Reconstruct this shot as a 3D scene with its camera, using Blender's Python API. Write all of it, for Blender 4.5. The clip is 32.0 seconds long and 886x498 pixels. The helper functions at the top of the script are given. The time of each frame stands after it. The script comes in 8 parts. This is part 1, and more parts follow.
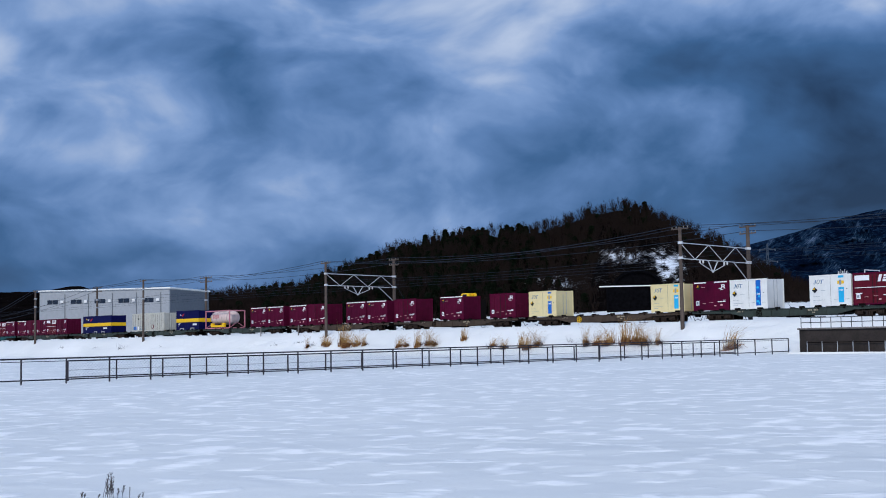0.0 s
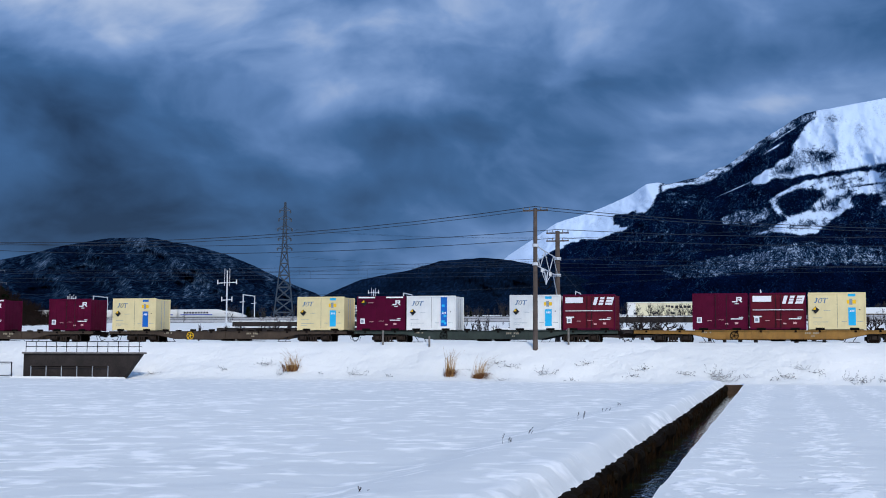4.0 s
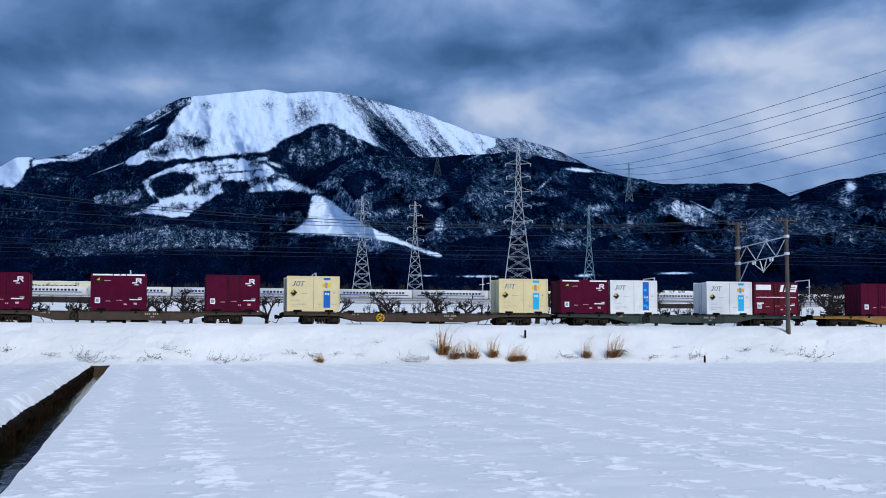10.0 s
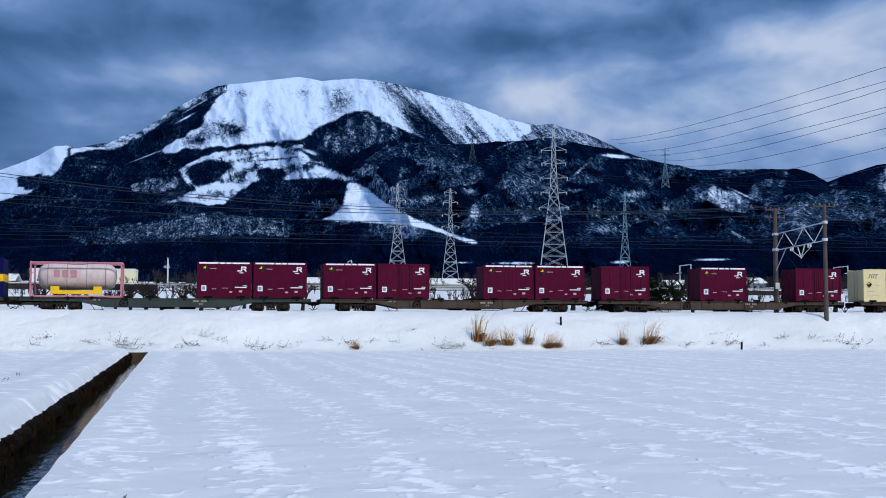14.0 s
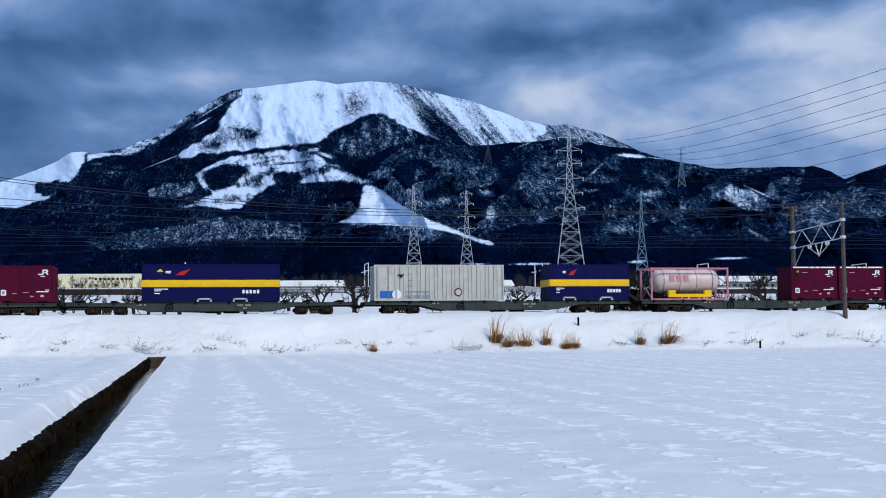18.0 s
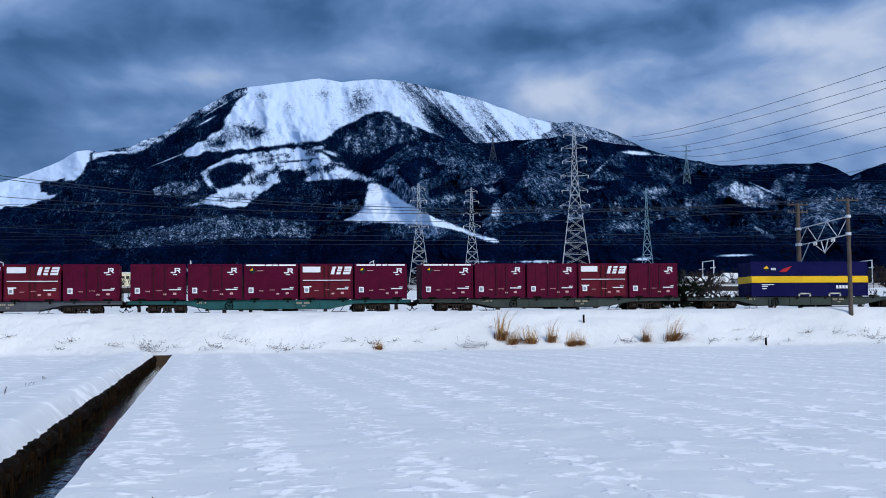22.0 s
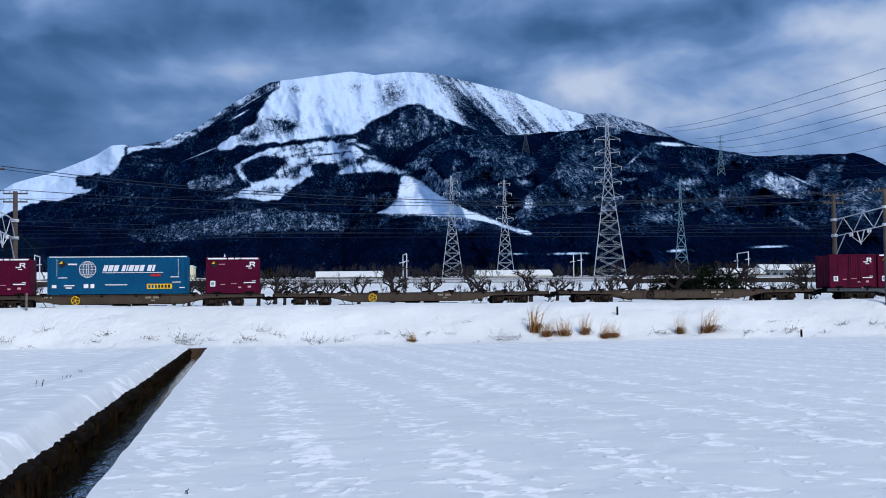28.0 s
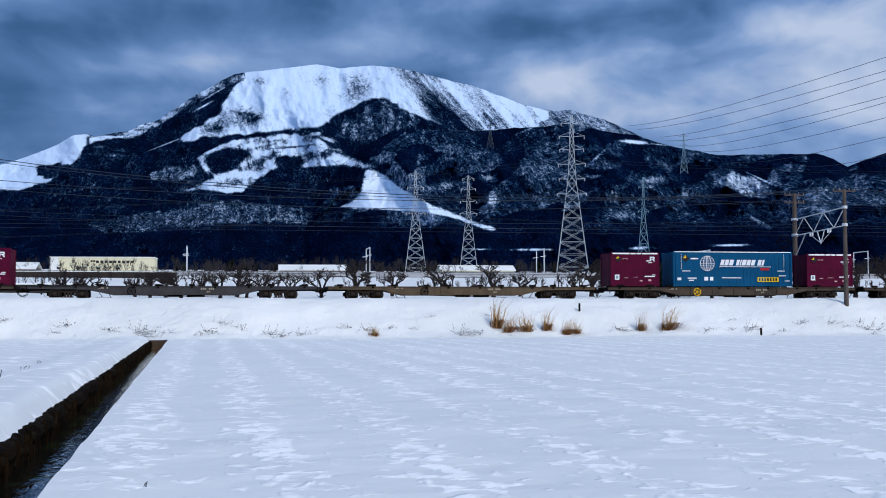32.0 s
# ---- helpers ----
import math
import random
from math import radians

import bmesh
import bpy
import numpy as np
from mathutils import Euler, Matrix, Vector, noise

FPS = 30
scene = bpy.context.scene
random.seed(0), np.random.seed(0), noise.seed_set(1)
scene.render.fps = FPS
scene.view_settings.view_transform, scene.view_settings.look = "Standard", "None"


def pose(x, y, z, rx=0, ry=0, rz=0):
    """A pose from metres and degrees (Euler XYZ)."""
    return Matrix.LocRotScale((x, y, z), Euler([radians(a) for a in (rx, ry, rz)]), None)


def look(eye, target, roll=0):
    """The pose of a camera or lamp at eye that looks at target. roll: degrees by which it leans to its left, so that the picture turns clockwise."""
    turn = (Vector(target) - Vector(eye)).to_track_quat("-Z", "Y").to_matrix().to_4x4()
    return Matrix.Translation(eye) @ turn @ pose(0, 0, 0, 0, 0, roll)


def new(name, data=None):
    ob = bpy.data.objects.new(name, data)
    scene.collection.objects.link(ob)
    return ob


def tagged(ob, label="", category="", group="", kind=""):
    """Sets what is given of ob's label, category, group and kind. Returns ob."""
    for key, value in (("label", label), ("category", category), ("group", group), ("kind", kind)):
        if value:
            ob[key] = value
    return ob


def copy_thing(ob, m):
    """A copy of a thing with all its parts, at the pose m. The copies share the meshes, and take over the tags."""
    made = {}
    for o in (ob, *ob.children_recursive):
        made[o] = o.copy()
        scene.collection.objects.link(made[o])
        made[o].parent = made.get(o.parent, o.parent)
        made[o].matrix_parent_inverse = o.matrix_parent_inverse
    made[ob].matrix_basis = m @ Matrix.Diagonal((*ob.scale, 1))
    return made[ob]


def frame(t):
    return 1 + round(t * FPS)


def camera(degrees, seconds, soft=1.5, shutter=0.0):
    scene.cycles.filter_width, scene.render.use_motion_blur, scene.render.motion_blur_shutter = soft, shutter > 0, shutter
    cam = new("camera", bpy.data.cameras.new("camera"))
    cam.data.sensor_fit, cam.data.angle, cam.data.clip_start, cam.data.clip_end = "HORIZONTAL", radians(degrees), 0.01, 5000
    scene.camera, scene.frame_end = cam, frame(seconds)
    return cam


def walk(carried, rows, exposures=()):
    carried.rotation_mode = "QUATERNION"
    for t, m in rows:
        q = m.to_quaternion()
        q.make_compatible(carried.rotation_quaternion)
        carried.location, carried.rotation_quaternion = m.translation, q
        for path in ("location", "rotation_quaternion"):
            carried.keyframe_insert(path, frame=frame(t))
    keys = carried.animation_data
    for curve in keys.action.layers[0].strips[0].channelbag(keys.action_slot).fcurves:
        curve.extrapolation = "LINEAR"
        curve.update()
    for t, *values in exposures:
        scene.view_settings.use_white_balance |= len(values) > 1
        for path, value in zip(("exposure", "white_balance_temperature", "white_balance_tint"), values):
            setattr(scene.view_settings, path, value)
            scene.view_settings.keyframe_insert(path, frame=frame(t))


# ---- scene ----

# camera: stands in the field and turns
LENS = 38.26
TURNS = [
    (0.0, 48.65, 4.25, 0.90), (0.5, 50.39, 4.27, 0.68), (1.0, 50.94, 4.27, 0.53), (1.5, 50.09, 4.27, 0.33), (2.0, 47.43, 4.31, 0.18),
    (2.5, 42.45, 4.42, 0.0), (3.0, 35.02, 4.59, -0.14), (3.5, 25.55, 4.81, -0.22), (4.0, 14.97, 5.17, -0.33), (4.5, 4.66, 5.62, -0.37),
    (5.0, -3.6, 5.85, -0.33), (5.5, -8.9, 5.84, -0.27), (6.0, -11.5, 5.74, -0.22),
    (6.5, -12.34, 5.57, -0.20), (7.0, -13.03, 5.35, -0.26), (7.5, -13.15, 5.20, -0.27), (8.0, -12.89, 5.10, -0.31), (8.5, -12.64, 4.93, -0.28),
    (9.0, -12.63, 4.70, -0.22), (9.5, -12.73, 4.51, -0.16), (10.0, -12.76, 4.40, -0.06), (10.5, -12.80, 4.38, -0.01), (11.0, -12.83, 4.37, -0.05),
    (11.5, -12.69, 4.32, -0.11), (12.0, -12.33, 4.21, -0.12), (12.5, -11.98, 4.05, -0.13), (13.0, -11.72, 3.92, -0.10), (13.5, -11.49, 3.84, -0.09),
    (14.0, -11.17, 3.81, -0.04), (14.5, -10.87, 3.71, 0.04), (15.5, -10.80, 3.66, 0.22), (16.5, -10.88, 3.69, 0.37), (17.0, -10.76, 3.81, 0.38),
    (17.5, -10.56, 3.89, 0.43), (18.0, -10.39, 3.89, 0.53), (18.5, -10.24, 3.86, 0.62), (19.0, -10.13, 3.86, 0.66), (19.5, -10.07, 3.86, 0.65),
    (20.0, -10.06, 3.87, 0.63), (20.5, -10.11, 3.87, 0.62), (21.0, -10.16, 3.84, 0.60), (21.5, -10.17, 3.83, 0.62), (22.0, -10.15, 3.79, 0.65),
    (22.5, -10.13, 3.71, 0.69), (23.0, -10.11, 3.57, 0.73), (23.5, -10.04, 3.50, 0.74), (24.0, -9.88, 3.54, 0.75), (24.5, -9.56, 3.63, 0.76),
    (25.0, -9.22, 3.63, 0.75), (25.5, -9.01, 3.52, 0.76), (26.5, -8.75, 3.47, 0.83), (27.5, -8.63, 3.49, 0.88), (28.0, -8.66, 3.47, 0.77),
    (28.5, -8.74, 3.40, 0.62), (29.0, -8.77, 3.32, 0.56), (29.5, -8.74, 3.25, 0.56), (30.0, -8.70, 3.25, 0.54), (30.5, -8.83, 3.26, 0.47),
    (31.0, -9.30, 3.24, 0.36), (31.5, -9.96, 3.22, 0.20), (32.0, -10.34, 3.22, 0.16)]
EYE = 1.6
cam = camera(LENS, 32.0, soft=1.0, shutter=0.0)
walk(cam, [(t, pose(0, 0, EYE, 90 + p, r, y)) for t, y, p, r in TURNS], exposures=[(0.0, 0.0), (32.0, 0.0)])

# sun: a pale break in the cloud behind the camera; the world is a ceiling of cloud
SUN_AZ, SUN_EL = 152.0, 40.0
sun_data = bpy.data.lights.new("sun", "SUN")
sun_data.energy, sun_data.angle, sun_data.color = 2.5, radians(9), (1.0, 0.95, 0.89)
sun = new("sun", sun_data)
sun_dir = Vector((math.sin(radians(SUN_AZ)) * math.cos(radians(SUN_EL)), math.cos(radians(SUN_AZ)) * math.cos(radians(SUN_EL)), math.sin(radians(SUN_EL))))
sun.matrix_world = look(sun_dir * 100, (0, 0, 0))


class Nodes:
    """A small writer of node trees."""

    def __init__(self, tree):
        self.tree = tree
        tree.nodes.clear()

    def add(self, kind, **values):
        node = self.tree.nodes.new(kind)
        for key, value in values.items():
            if key in node.inputs:
                self.put(value, node.inputs[key])
            else:
                setattr(node, key, value)
        return node

    def put(self, value, socket):
        if isinstance(value, bpy.types.NodeSocket):
            self.tree.links.new(value, socket)
        else:
            socket.default_value = value

    def math(self, op, a, b=0.0, clamp=False):
        node = self.tree.nodes.new("ShaderNodeMath")
        node.operation, node.use_clamp = op, clamp
        self.put(a, node.inputs[0])
        self.put(b, node.inputs[1])
        return node.outputs[0]

    def mix(self, factor, a, b, blend="MIX"):
        node = self.tree.nodes.new("ShaderNodeMix")
        node.data_type, node.blend_type = "RGBA", blend
        self.put(factor, node.inputs[0])
        self.put(a if isinstance(a, bpy.types.NodeSocket) else (*a, 1), node.inputs[6])
        self.put(b if isinstance(b, bpy.types.NodeSocket) else (*b, 1), node.inputs[7])
        return node.outputs[2]

    def ramp(self, value, stops):
        node = self.tree.nodes.new("ShaderNodeValToRGB")
        self.put(value, node.inputs[0])
        ramp = node.color_ramp
        while len(ramp.elements) < len(stops):
            ramp.elements.new(0.5)
        for element, (place, colour) in zip(ramp.elements, stops):
            element.position = place
            element.color = (*colour, 1) if hasattr(colour, "__len__") else (colour, colour, colour, 1)
        return node.outputs[0]

    def noise(self, vector, scale, detail=4.0, rough=0.55, distort=0.0):
        return self.add("ShaderNodeTexNoise", Vector=vector, Scale=scale, Detail=detail, Roughness=rough, Distortion=distort).outputs[0]

    def scaled(self, vector, size, shift=(0, 0, 0), turn=(0, 0, 0)):
        return self.add("ShaderNodeMapping", Vector=vector, Scale=size, Location=shift, Rotation=turn).outputs[0]


# banks of thicker and thinner cloud: bearing, height, spread of both (degrees), thinness
WEST_BANKS = [(-24.0, 7.5, 7.0, 2.5, -0.06), (-52.0, 9.0, 6.0, 3.0, 0.03), (-50.0, 15.5, 22.0, 3.2, 0.055), (-35.0, 6.0, 12.0, 2.6, -0.085), (-36.0, 14.5, 8.0, 1.6, 0.05), (-44.0, 11.0, 8.0, 3.0, 0.02), (-67.2, 12.6, 2.0, 1.5, 0.09), (-60.2, 10.3, 3.2, 1.3, 0.05), (-64.2, 8.3, 2.8, 0.9, 0.085), (-55.8, 11.6, 4.0, 2.2, -0.055), (-62.0, 13.9, 3.0, 1.5, -0.03), (-43.2, 14.1, 2.5, 1.3, 0.07), (-45.0, 12.8, 2.0, 0.9, 0.06),
              (-50.8, 13.4, 3.0, 2.0, -0.03), (-35.6, 12.1, 6.0, 1.8, -0.09), (-31.0, 10.3, 6.0, 2.6, -0.085), (-37.3, 9.9, 3.0, 0.7, 0.09), (-42.0, 9.1, 3.0, 1.0, -0.05), (-30.5, 7.0, 9.0, 1.8, -0.05), (-30.0, 15.2, 4.0, 1.0, 0.05),
              (-63.4, 3.3, 13.0, 2.2, -0.10), (-55.3, 5.8, 3.0, 0.8, 0.03), (-34.0, 5.0, 8.0, 2.0, -0.05), (-75.0, 9.0, 6.0, 4.0, 0.04)]
NORTH_BANKS = [(30.0, 7.6, 8.0, 1.6, 0.07), (-4.0, 10.0, 7.0, 1.5, -0.02), (28.0, 11.5, 8.0, 3.0, 0.065), (-3.0, 13.0, 9.0, 2.5, -0.025), (-12.8, 15.8, 5.0, 1.8, 0.07), (-27.0, 16.0, 4.0, 1.4, 0.03), (-16.0, 10.3, 4.6, 1.3, -0.15), (-10.0, 8.0, 17.0, 3.2, -0.045), (-27.2, 11.0, 5.0, 2.2, -0.045), (-23.4, 13.4, 3.0, 1.2, -0.04), (-11.3, 8.2, 4.0, 1.0, -0.045), (-29.7, 7.0, 4.0, 1.0, -0.02),
               (-19.0, 5.4, 6.0, 0.8, 0.035), (-5.0, 9.4, 5.0, 0.6, 0.05), (-1.9, 11.3, 4.0, 0.8, 0.03), (1.9, 14.0, 5.0, 1.2, -0.05), (-18.0, 8.0, 6.0, 0.8, -0.04), (-8.0, 12.0, 4.0, 1.2, -0.03),
               (-4.6, 13.0, 4.0, 1.0, -0.05), (-6.4, 9.9, 4.0, 1.0, -0.045), (-2.0, 11.4, 4.0, 0.6, 0.035), (7.0, 12.8, 3.0, 0.5, 0.04), (18.2, 13.5, 5.0, 1.0, -0.085), (24.6, 14.4, 5.0, 1.2, -0.085), (15.7, 10.8, 3.0, 0.9, 0.09), (12.6, 12.3, 2.5, 0.6, 0.04),
               (20.8, 9.2, 4.0, 1.3, 0.095), (26.0, 12.6, 3.0, 0.8, 0.075), (29.6, 10.2, 4.0, 1.6, 0.095), (32.5, 13.3, 3.0, 1.0, 0.03), (23.4, 10.9, 1.8, 0.4, -0.03)]


def make_world():
    world = bpy.data.worlds.new("sky")
    world.use_nodes = True
    scene.world = world
    n = Nodes(world.node_tree)
    way = n.add("ShaderNodeTexCoord").outputs["Generated"]
    xyz = n.add("ShaderNodeSeparateXYZ", Vector=way)
    sky = n.add("ShaderNodeTexSky", sky_type="NISHITA", sun_disc=False, sun_elevation=radians(SUN_EL), sun_rotation=radians(SUN_AZ), altitude=100.0)
    # slow folds bend the finer billows, so that banks and rags run into one another
    fold = n.add("ShaderNodeTexNoise", Vector=n.scaled(way, (1.0, 1.0, 2.2), (4.1, 0.7, 2.4)), Scale=4.0, Detail=2.5, Roughness=0.5).outputs["Color"]
    apart = n.add("ShaderNodeSeparateXYZ", Vector=fold)
    bent = n.add("ShaderNodeVectorMath", operation="MULTIPLY_ADD")
    n.put(fold, bent.inputs[0])
    bent.inputs[1].default_value = (0.14, 0.14, 0.09)
    n.put(way, bent.inputs[2])
    big = n.noise(n.scaled(bent.outputs[0], (1.0, 1.0, 1.8), (3.1, 1.7, 0.4)), 5.0, 4.0, 0.5)
    mid = n.noise(n.scaled(bent.outputs[0], (1.0, 1.0, 1.6), (7.3, 0.2, 2.0)), 11.0, 5.0, 0.48)
    wisp = n.noise(n.scaled(bent.outputs[0], (1.0, 1.0, 1.6), (1.3, 5.2, 0.0)), 30.0, 4.0, 0.5)
    cloud = n.math("ADD", n.math("ADD", n.math("MULTIPLY", big, 0.34), n.math("MULTIPLY", mid, 0.31)), n.math("ADD", n.math("MULTIPLY", wisp, 0.09), 0.147))
    bearing = n.math("MULTIPLY", n.math("ARCTAN2", xyz.outputs[0], xyz.outputs[1]), 57.3)
    height = n.math("MULTIPLY", n.math("ARCSINE", xyz.outputs[2]), 57.3)
    bearing = n.math("ADD", bearing, n.math("MULTIPLY", n.math("SUBTRACT", apart.outputs[0], 0.5), 7.0))
    height = n.math("ADD", height, n.math("MULTIPLY", n.math("SUBTRACT", apart.outputs[1], 0.5), 3.5))
    for a0, e0, aw, ew, gain in WEST_BANKS + NORTH_BANKS:
        da = n.math("DIVIDE", n.math("SUBTRACT", bearing, a0), aw)
        de = n.math("DIVIDE", n.math("SUBTRACT", height, e0), ew)
        fall = n.math("EXPONENT", n.math("MULTIPLY", n.math("ADD", n.math("MULTIPLY", da, da), n.math("MULTIPLY", de, de)), -1.0))
        cloud = n.math("ADD", cloud, n.math("MULTIPLY", fall, gain))
    tone = n.ramp(cloud, [(0.26, (0.010, 0.034, 0.092)), (0.42, (0.043, 0.122, 0.290)), (0.50, (0.106, 0.215, 0.455)), (0.56, (0.20, 0.33, 0.61)), (0.66, (0.50, 0.60, 0.80))])
    # brighter towards the break in the cloud that lets the sun through
    glow = n.add("ShaderNodeVectorMath", operation="DOT_PRODUCT")
    n.put(way, glow.inputs[0])
    n.put(tuple(sun_dir), glow.inputs[1])
    lift = n.add("ShaderNodeMapRange", Value=glow.outputs["Value"], **{"From Min": -0.2, "From Max": 1.0, "To Min": 1.0, "To Max": 1.7}).outputs[0]
    bright = n.add("ShaderNodeVectorMath", operation="SCALE")
    n.put(tone, bright.inputs[0])
    n.put(lift, bright.inputs["Scale"])
    low = n.add("ShaderNodeBackground", Color=bright.outputs[0], Strength=1.0)
    high = n.add("ShaderNodeBackground", Color=sky.outputs[0], Strength=0.06)
    both = n.add("ShaderNodeMixShader", Fac=0.05)
    n.put(low.outputs[0], both.inputs[1])
    n.put(high.outputs[0], both.inputs[2])
    n.put(both.outputs[0], n.add("ShaderNodeOutputWorld").inputs[0])


make_world()

# ---- materials ----
MATS = {}


def material(name, colour, rough=0.6, metal=0.0, grain=0.12, scale=6.0, bump=0.0, bump_scale=60.0, spec=0.22, stain=0.0, stain_colour=(0.1, 0.08, 0.06)):
    """Paint, metal, stone: a base colour with mottling at two scales, optional stains and fine relief."""
    if name in MATS:
        return MATS[name]
    m = bpy.data.materials.new(name)
    m.use_nodes = True
    n = Nodes(m.node_tree)
    at = n.add("ShaderNodeTexCoord").outputs["Object"]
    coarse, fine = n.noise(at, scale * 0.25, 4.0), n.noise(at, scale * 3.0, 5.0)
    tone = n.math("ADD", n.math("MULTIPLY", coarse, 0.6), n.math("MULTIPLY", fine, 0.4))
    dark = tuple(max(0.0, c * (1 - grain * 2)) for c in colour)
    lite = tuple(min(1.0, c * (1 + grain)) for c in colour)
    col = n.ramp(tone, [(0.3, dark), (0.7, lite)])
    if stain:
        mask = n.ramp(n.noise(n.scaled(at, (1, 1, 0.25)), scale * 0.6, 6.0, 0.7), [(0.48, 0.0), (0.72, 1.0)])
        col = n.mix(n.math("MULTIPLY", mask, stain), col, stain_colour)
    surface = n.add("ShaderNodeBsdfPrincipled", **{"Base Color": col, "Roughness": rough, "Metallic": metal, "Specular IOR Level": spec})
    if bump:
        relief = n.add("ShaderNodeBump", Strength=bump, Distance=0.02, Height=n.noise(at, bump_scale, 6.0, 0.6))
        n.put(relief.outputs[0], surface.inputs["Normal"])
    n.put(surface.outputs[0], n.add("ShaderNodeOutputMaterial").inputs[0])
    MATS[name] = m
    return m


def snow_material(name, field):
    """Wind-packed snow; along the field's plough rows the sunlit edges of wind-cut combs are painted pale."""
    m = bpy.data.materials.new(name)
    m.use_nodes = True
    n = Nodes(m.node_tree)
    at = n.add("ShaderNodeTexCoord").outputs["Object"]
    soft = n.noise(at, 0.10, 4.0)
    grain = n.noise(at, 14.0, 5.0)
    col = n.mix(n.ramp(soft, [(0.35, 0.0), (0.65, 1.0)]), (0.73, 0.735, 0.70), (0.82, 0.82, 0.78))
    height = n.math("ADD", n.math("MULTIPLY", n.noise(at, 1.3, 6.0, 0.65), 0.8), n.math("MULTIPLY", grain, 0.10))
    strength = 0.85
    if field:
        # plough rows run away from the camera; short bright crescents in them are painted sunlit edges
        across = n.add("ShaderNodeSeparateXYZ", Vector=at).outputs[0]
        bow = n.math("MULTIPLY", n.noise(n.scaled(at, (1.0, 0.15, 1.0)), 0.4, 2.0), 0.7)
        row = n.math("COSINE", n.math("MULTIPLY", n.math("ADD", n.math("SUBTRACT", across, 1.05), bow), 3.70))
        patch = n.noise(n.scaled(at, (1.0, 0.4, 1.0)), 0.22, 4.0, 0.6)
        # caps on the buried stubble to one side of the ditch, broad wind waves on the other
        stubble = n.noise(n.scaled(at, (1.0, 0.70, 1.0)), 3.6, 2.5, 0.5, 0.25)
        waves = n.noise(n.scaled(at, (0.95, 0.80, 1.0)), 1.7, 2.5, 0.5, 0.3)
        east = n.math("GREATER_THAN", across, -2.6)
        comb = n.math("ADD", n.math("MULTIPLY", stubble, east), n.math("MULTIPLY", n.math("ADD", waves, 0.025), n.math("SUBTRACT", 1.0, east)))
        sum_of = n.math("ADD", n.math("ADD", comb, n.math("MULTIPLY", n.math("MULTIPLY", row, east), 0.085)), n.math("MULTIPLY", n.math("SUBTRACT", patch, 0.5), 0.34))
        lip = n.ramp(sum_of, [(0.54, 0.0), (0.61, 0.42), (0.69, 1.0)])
        # lit faces of the relief are painted brighter than the snow between them
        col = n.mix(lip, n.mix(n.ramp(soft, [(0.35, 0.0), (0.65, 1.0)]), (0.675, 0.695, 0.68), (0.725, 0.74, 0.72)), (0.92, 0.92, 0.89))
        broad = n.noise(n.scaled(at, (0.6, 0.55, 1.0)), 0.9, 2.5, 0.5, 0.3)
        height = n.math("ADD", n.math("MULTIPLY", height, 0.18), n.math("ADD", n.math("MULTIPLY", lip, 0.20), n.math("MULTIPLY", broad, 1.5)))
        strength = 0.75
    relief = n.add("ShaderNodeBump", Strength=strength, Distance=0.14 if field else 0.32, Height=height)
    surface = n.add("ShaderNodeBsdfPrincipled", **{"Base Color": col, "Roughness": 0.6, "Specular IOR Level": 0.2, "Normal": relief.outputs[0]})
    n.put(surface.outputs[0], n.add("ShaderNodeOutputMaterial").inputs[0])
    return m


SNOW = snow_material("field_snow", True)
BANK_SNOW = snow_material("bank_snow", False)


# The blue cast of far slopes is put into tint, rime and bare.
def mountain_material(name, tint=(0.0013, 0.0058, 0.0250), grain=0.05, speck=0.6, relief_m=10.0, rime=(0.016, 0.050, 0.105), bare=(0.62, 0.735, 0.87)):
    """Leafless and conifer woods with snow on the open ground; the attribute 'snow' says how much of it lies there."""
    m = bpy.data.materials.new(name)
    m.use_nodes = True
    n = Nodes(m.node_tree)
    at = n.add("ShaderNodeTexCoord").outputs["Object"]
    cover = n.add("ShaderNodeAttribute", attribute_name="snow").outputs["Fac"]
    # crowns a few metres wide, stands of them, and the lie of the slope
    trees = n.noise(n.scaled(at, (1, 0.30, 0.5)), grain * 3.4, 3.0, 0.6)
    fine = n.noise(n.scaled(at, (1, 0.25, 0.42)), grain * 1.4, 5.0, 0.65)
    mid = n.noise(n.scaled(at, (1, 0.4, 0.7)), grain * 0.25, 5.0, 0.62)
    both = n.math("ADD", n.math("ADD", n.math("MULTIPLY", fine, 0.36), n.math("MULTIPLY", mid, 0.16)), n.math("MULTIPLY", trees, 0.48))
    edge = n.math("ADD", cover, n.math("MULTIPLY", n.math("SUBTRACT", both, 0.5), 3.0 * speck))
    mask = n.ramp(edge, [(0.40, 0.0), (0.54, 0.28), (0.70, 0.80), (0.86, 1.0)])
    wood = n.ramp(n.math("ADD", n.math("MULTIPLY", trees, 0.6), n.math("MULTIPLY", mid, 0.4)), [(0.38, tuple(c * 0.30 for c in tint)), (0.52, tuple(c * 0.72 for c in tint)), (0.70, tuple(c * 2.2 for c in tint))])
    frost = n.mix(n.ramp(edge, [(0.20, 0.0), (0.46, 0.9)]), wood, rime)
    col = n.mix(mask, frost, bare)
    relief = n.add("ShaderNodeBump", Strength=n.math("SUBTRACT", 0.9, n.math("MULTIPLY", mask, 0.68)), Distance=relief_m, Height=n.math("ADD", n.math("MULTIPLY", trees, 0.5), fine))
    surface = n.add("ShaderNodeBsdfPrincipled", **{"Base Color": col, "Roughness": 0.95, "Specular IOR Level": 0.0, "Normal": relief.outputs[0]})
    n.put(surface.outputs[0], n.add("ShaderNodeOutputMaterial").inputs[0])
    return m


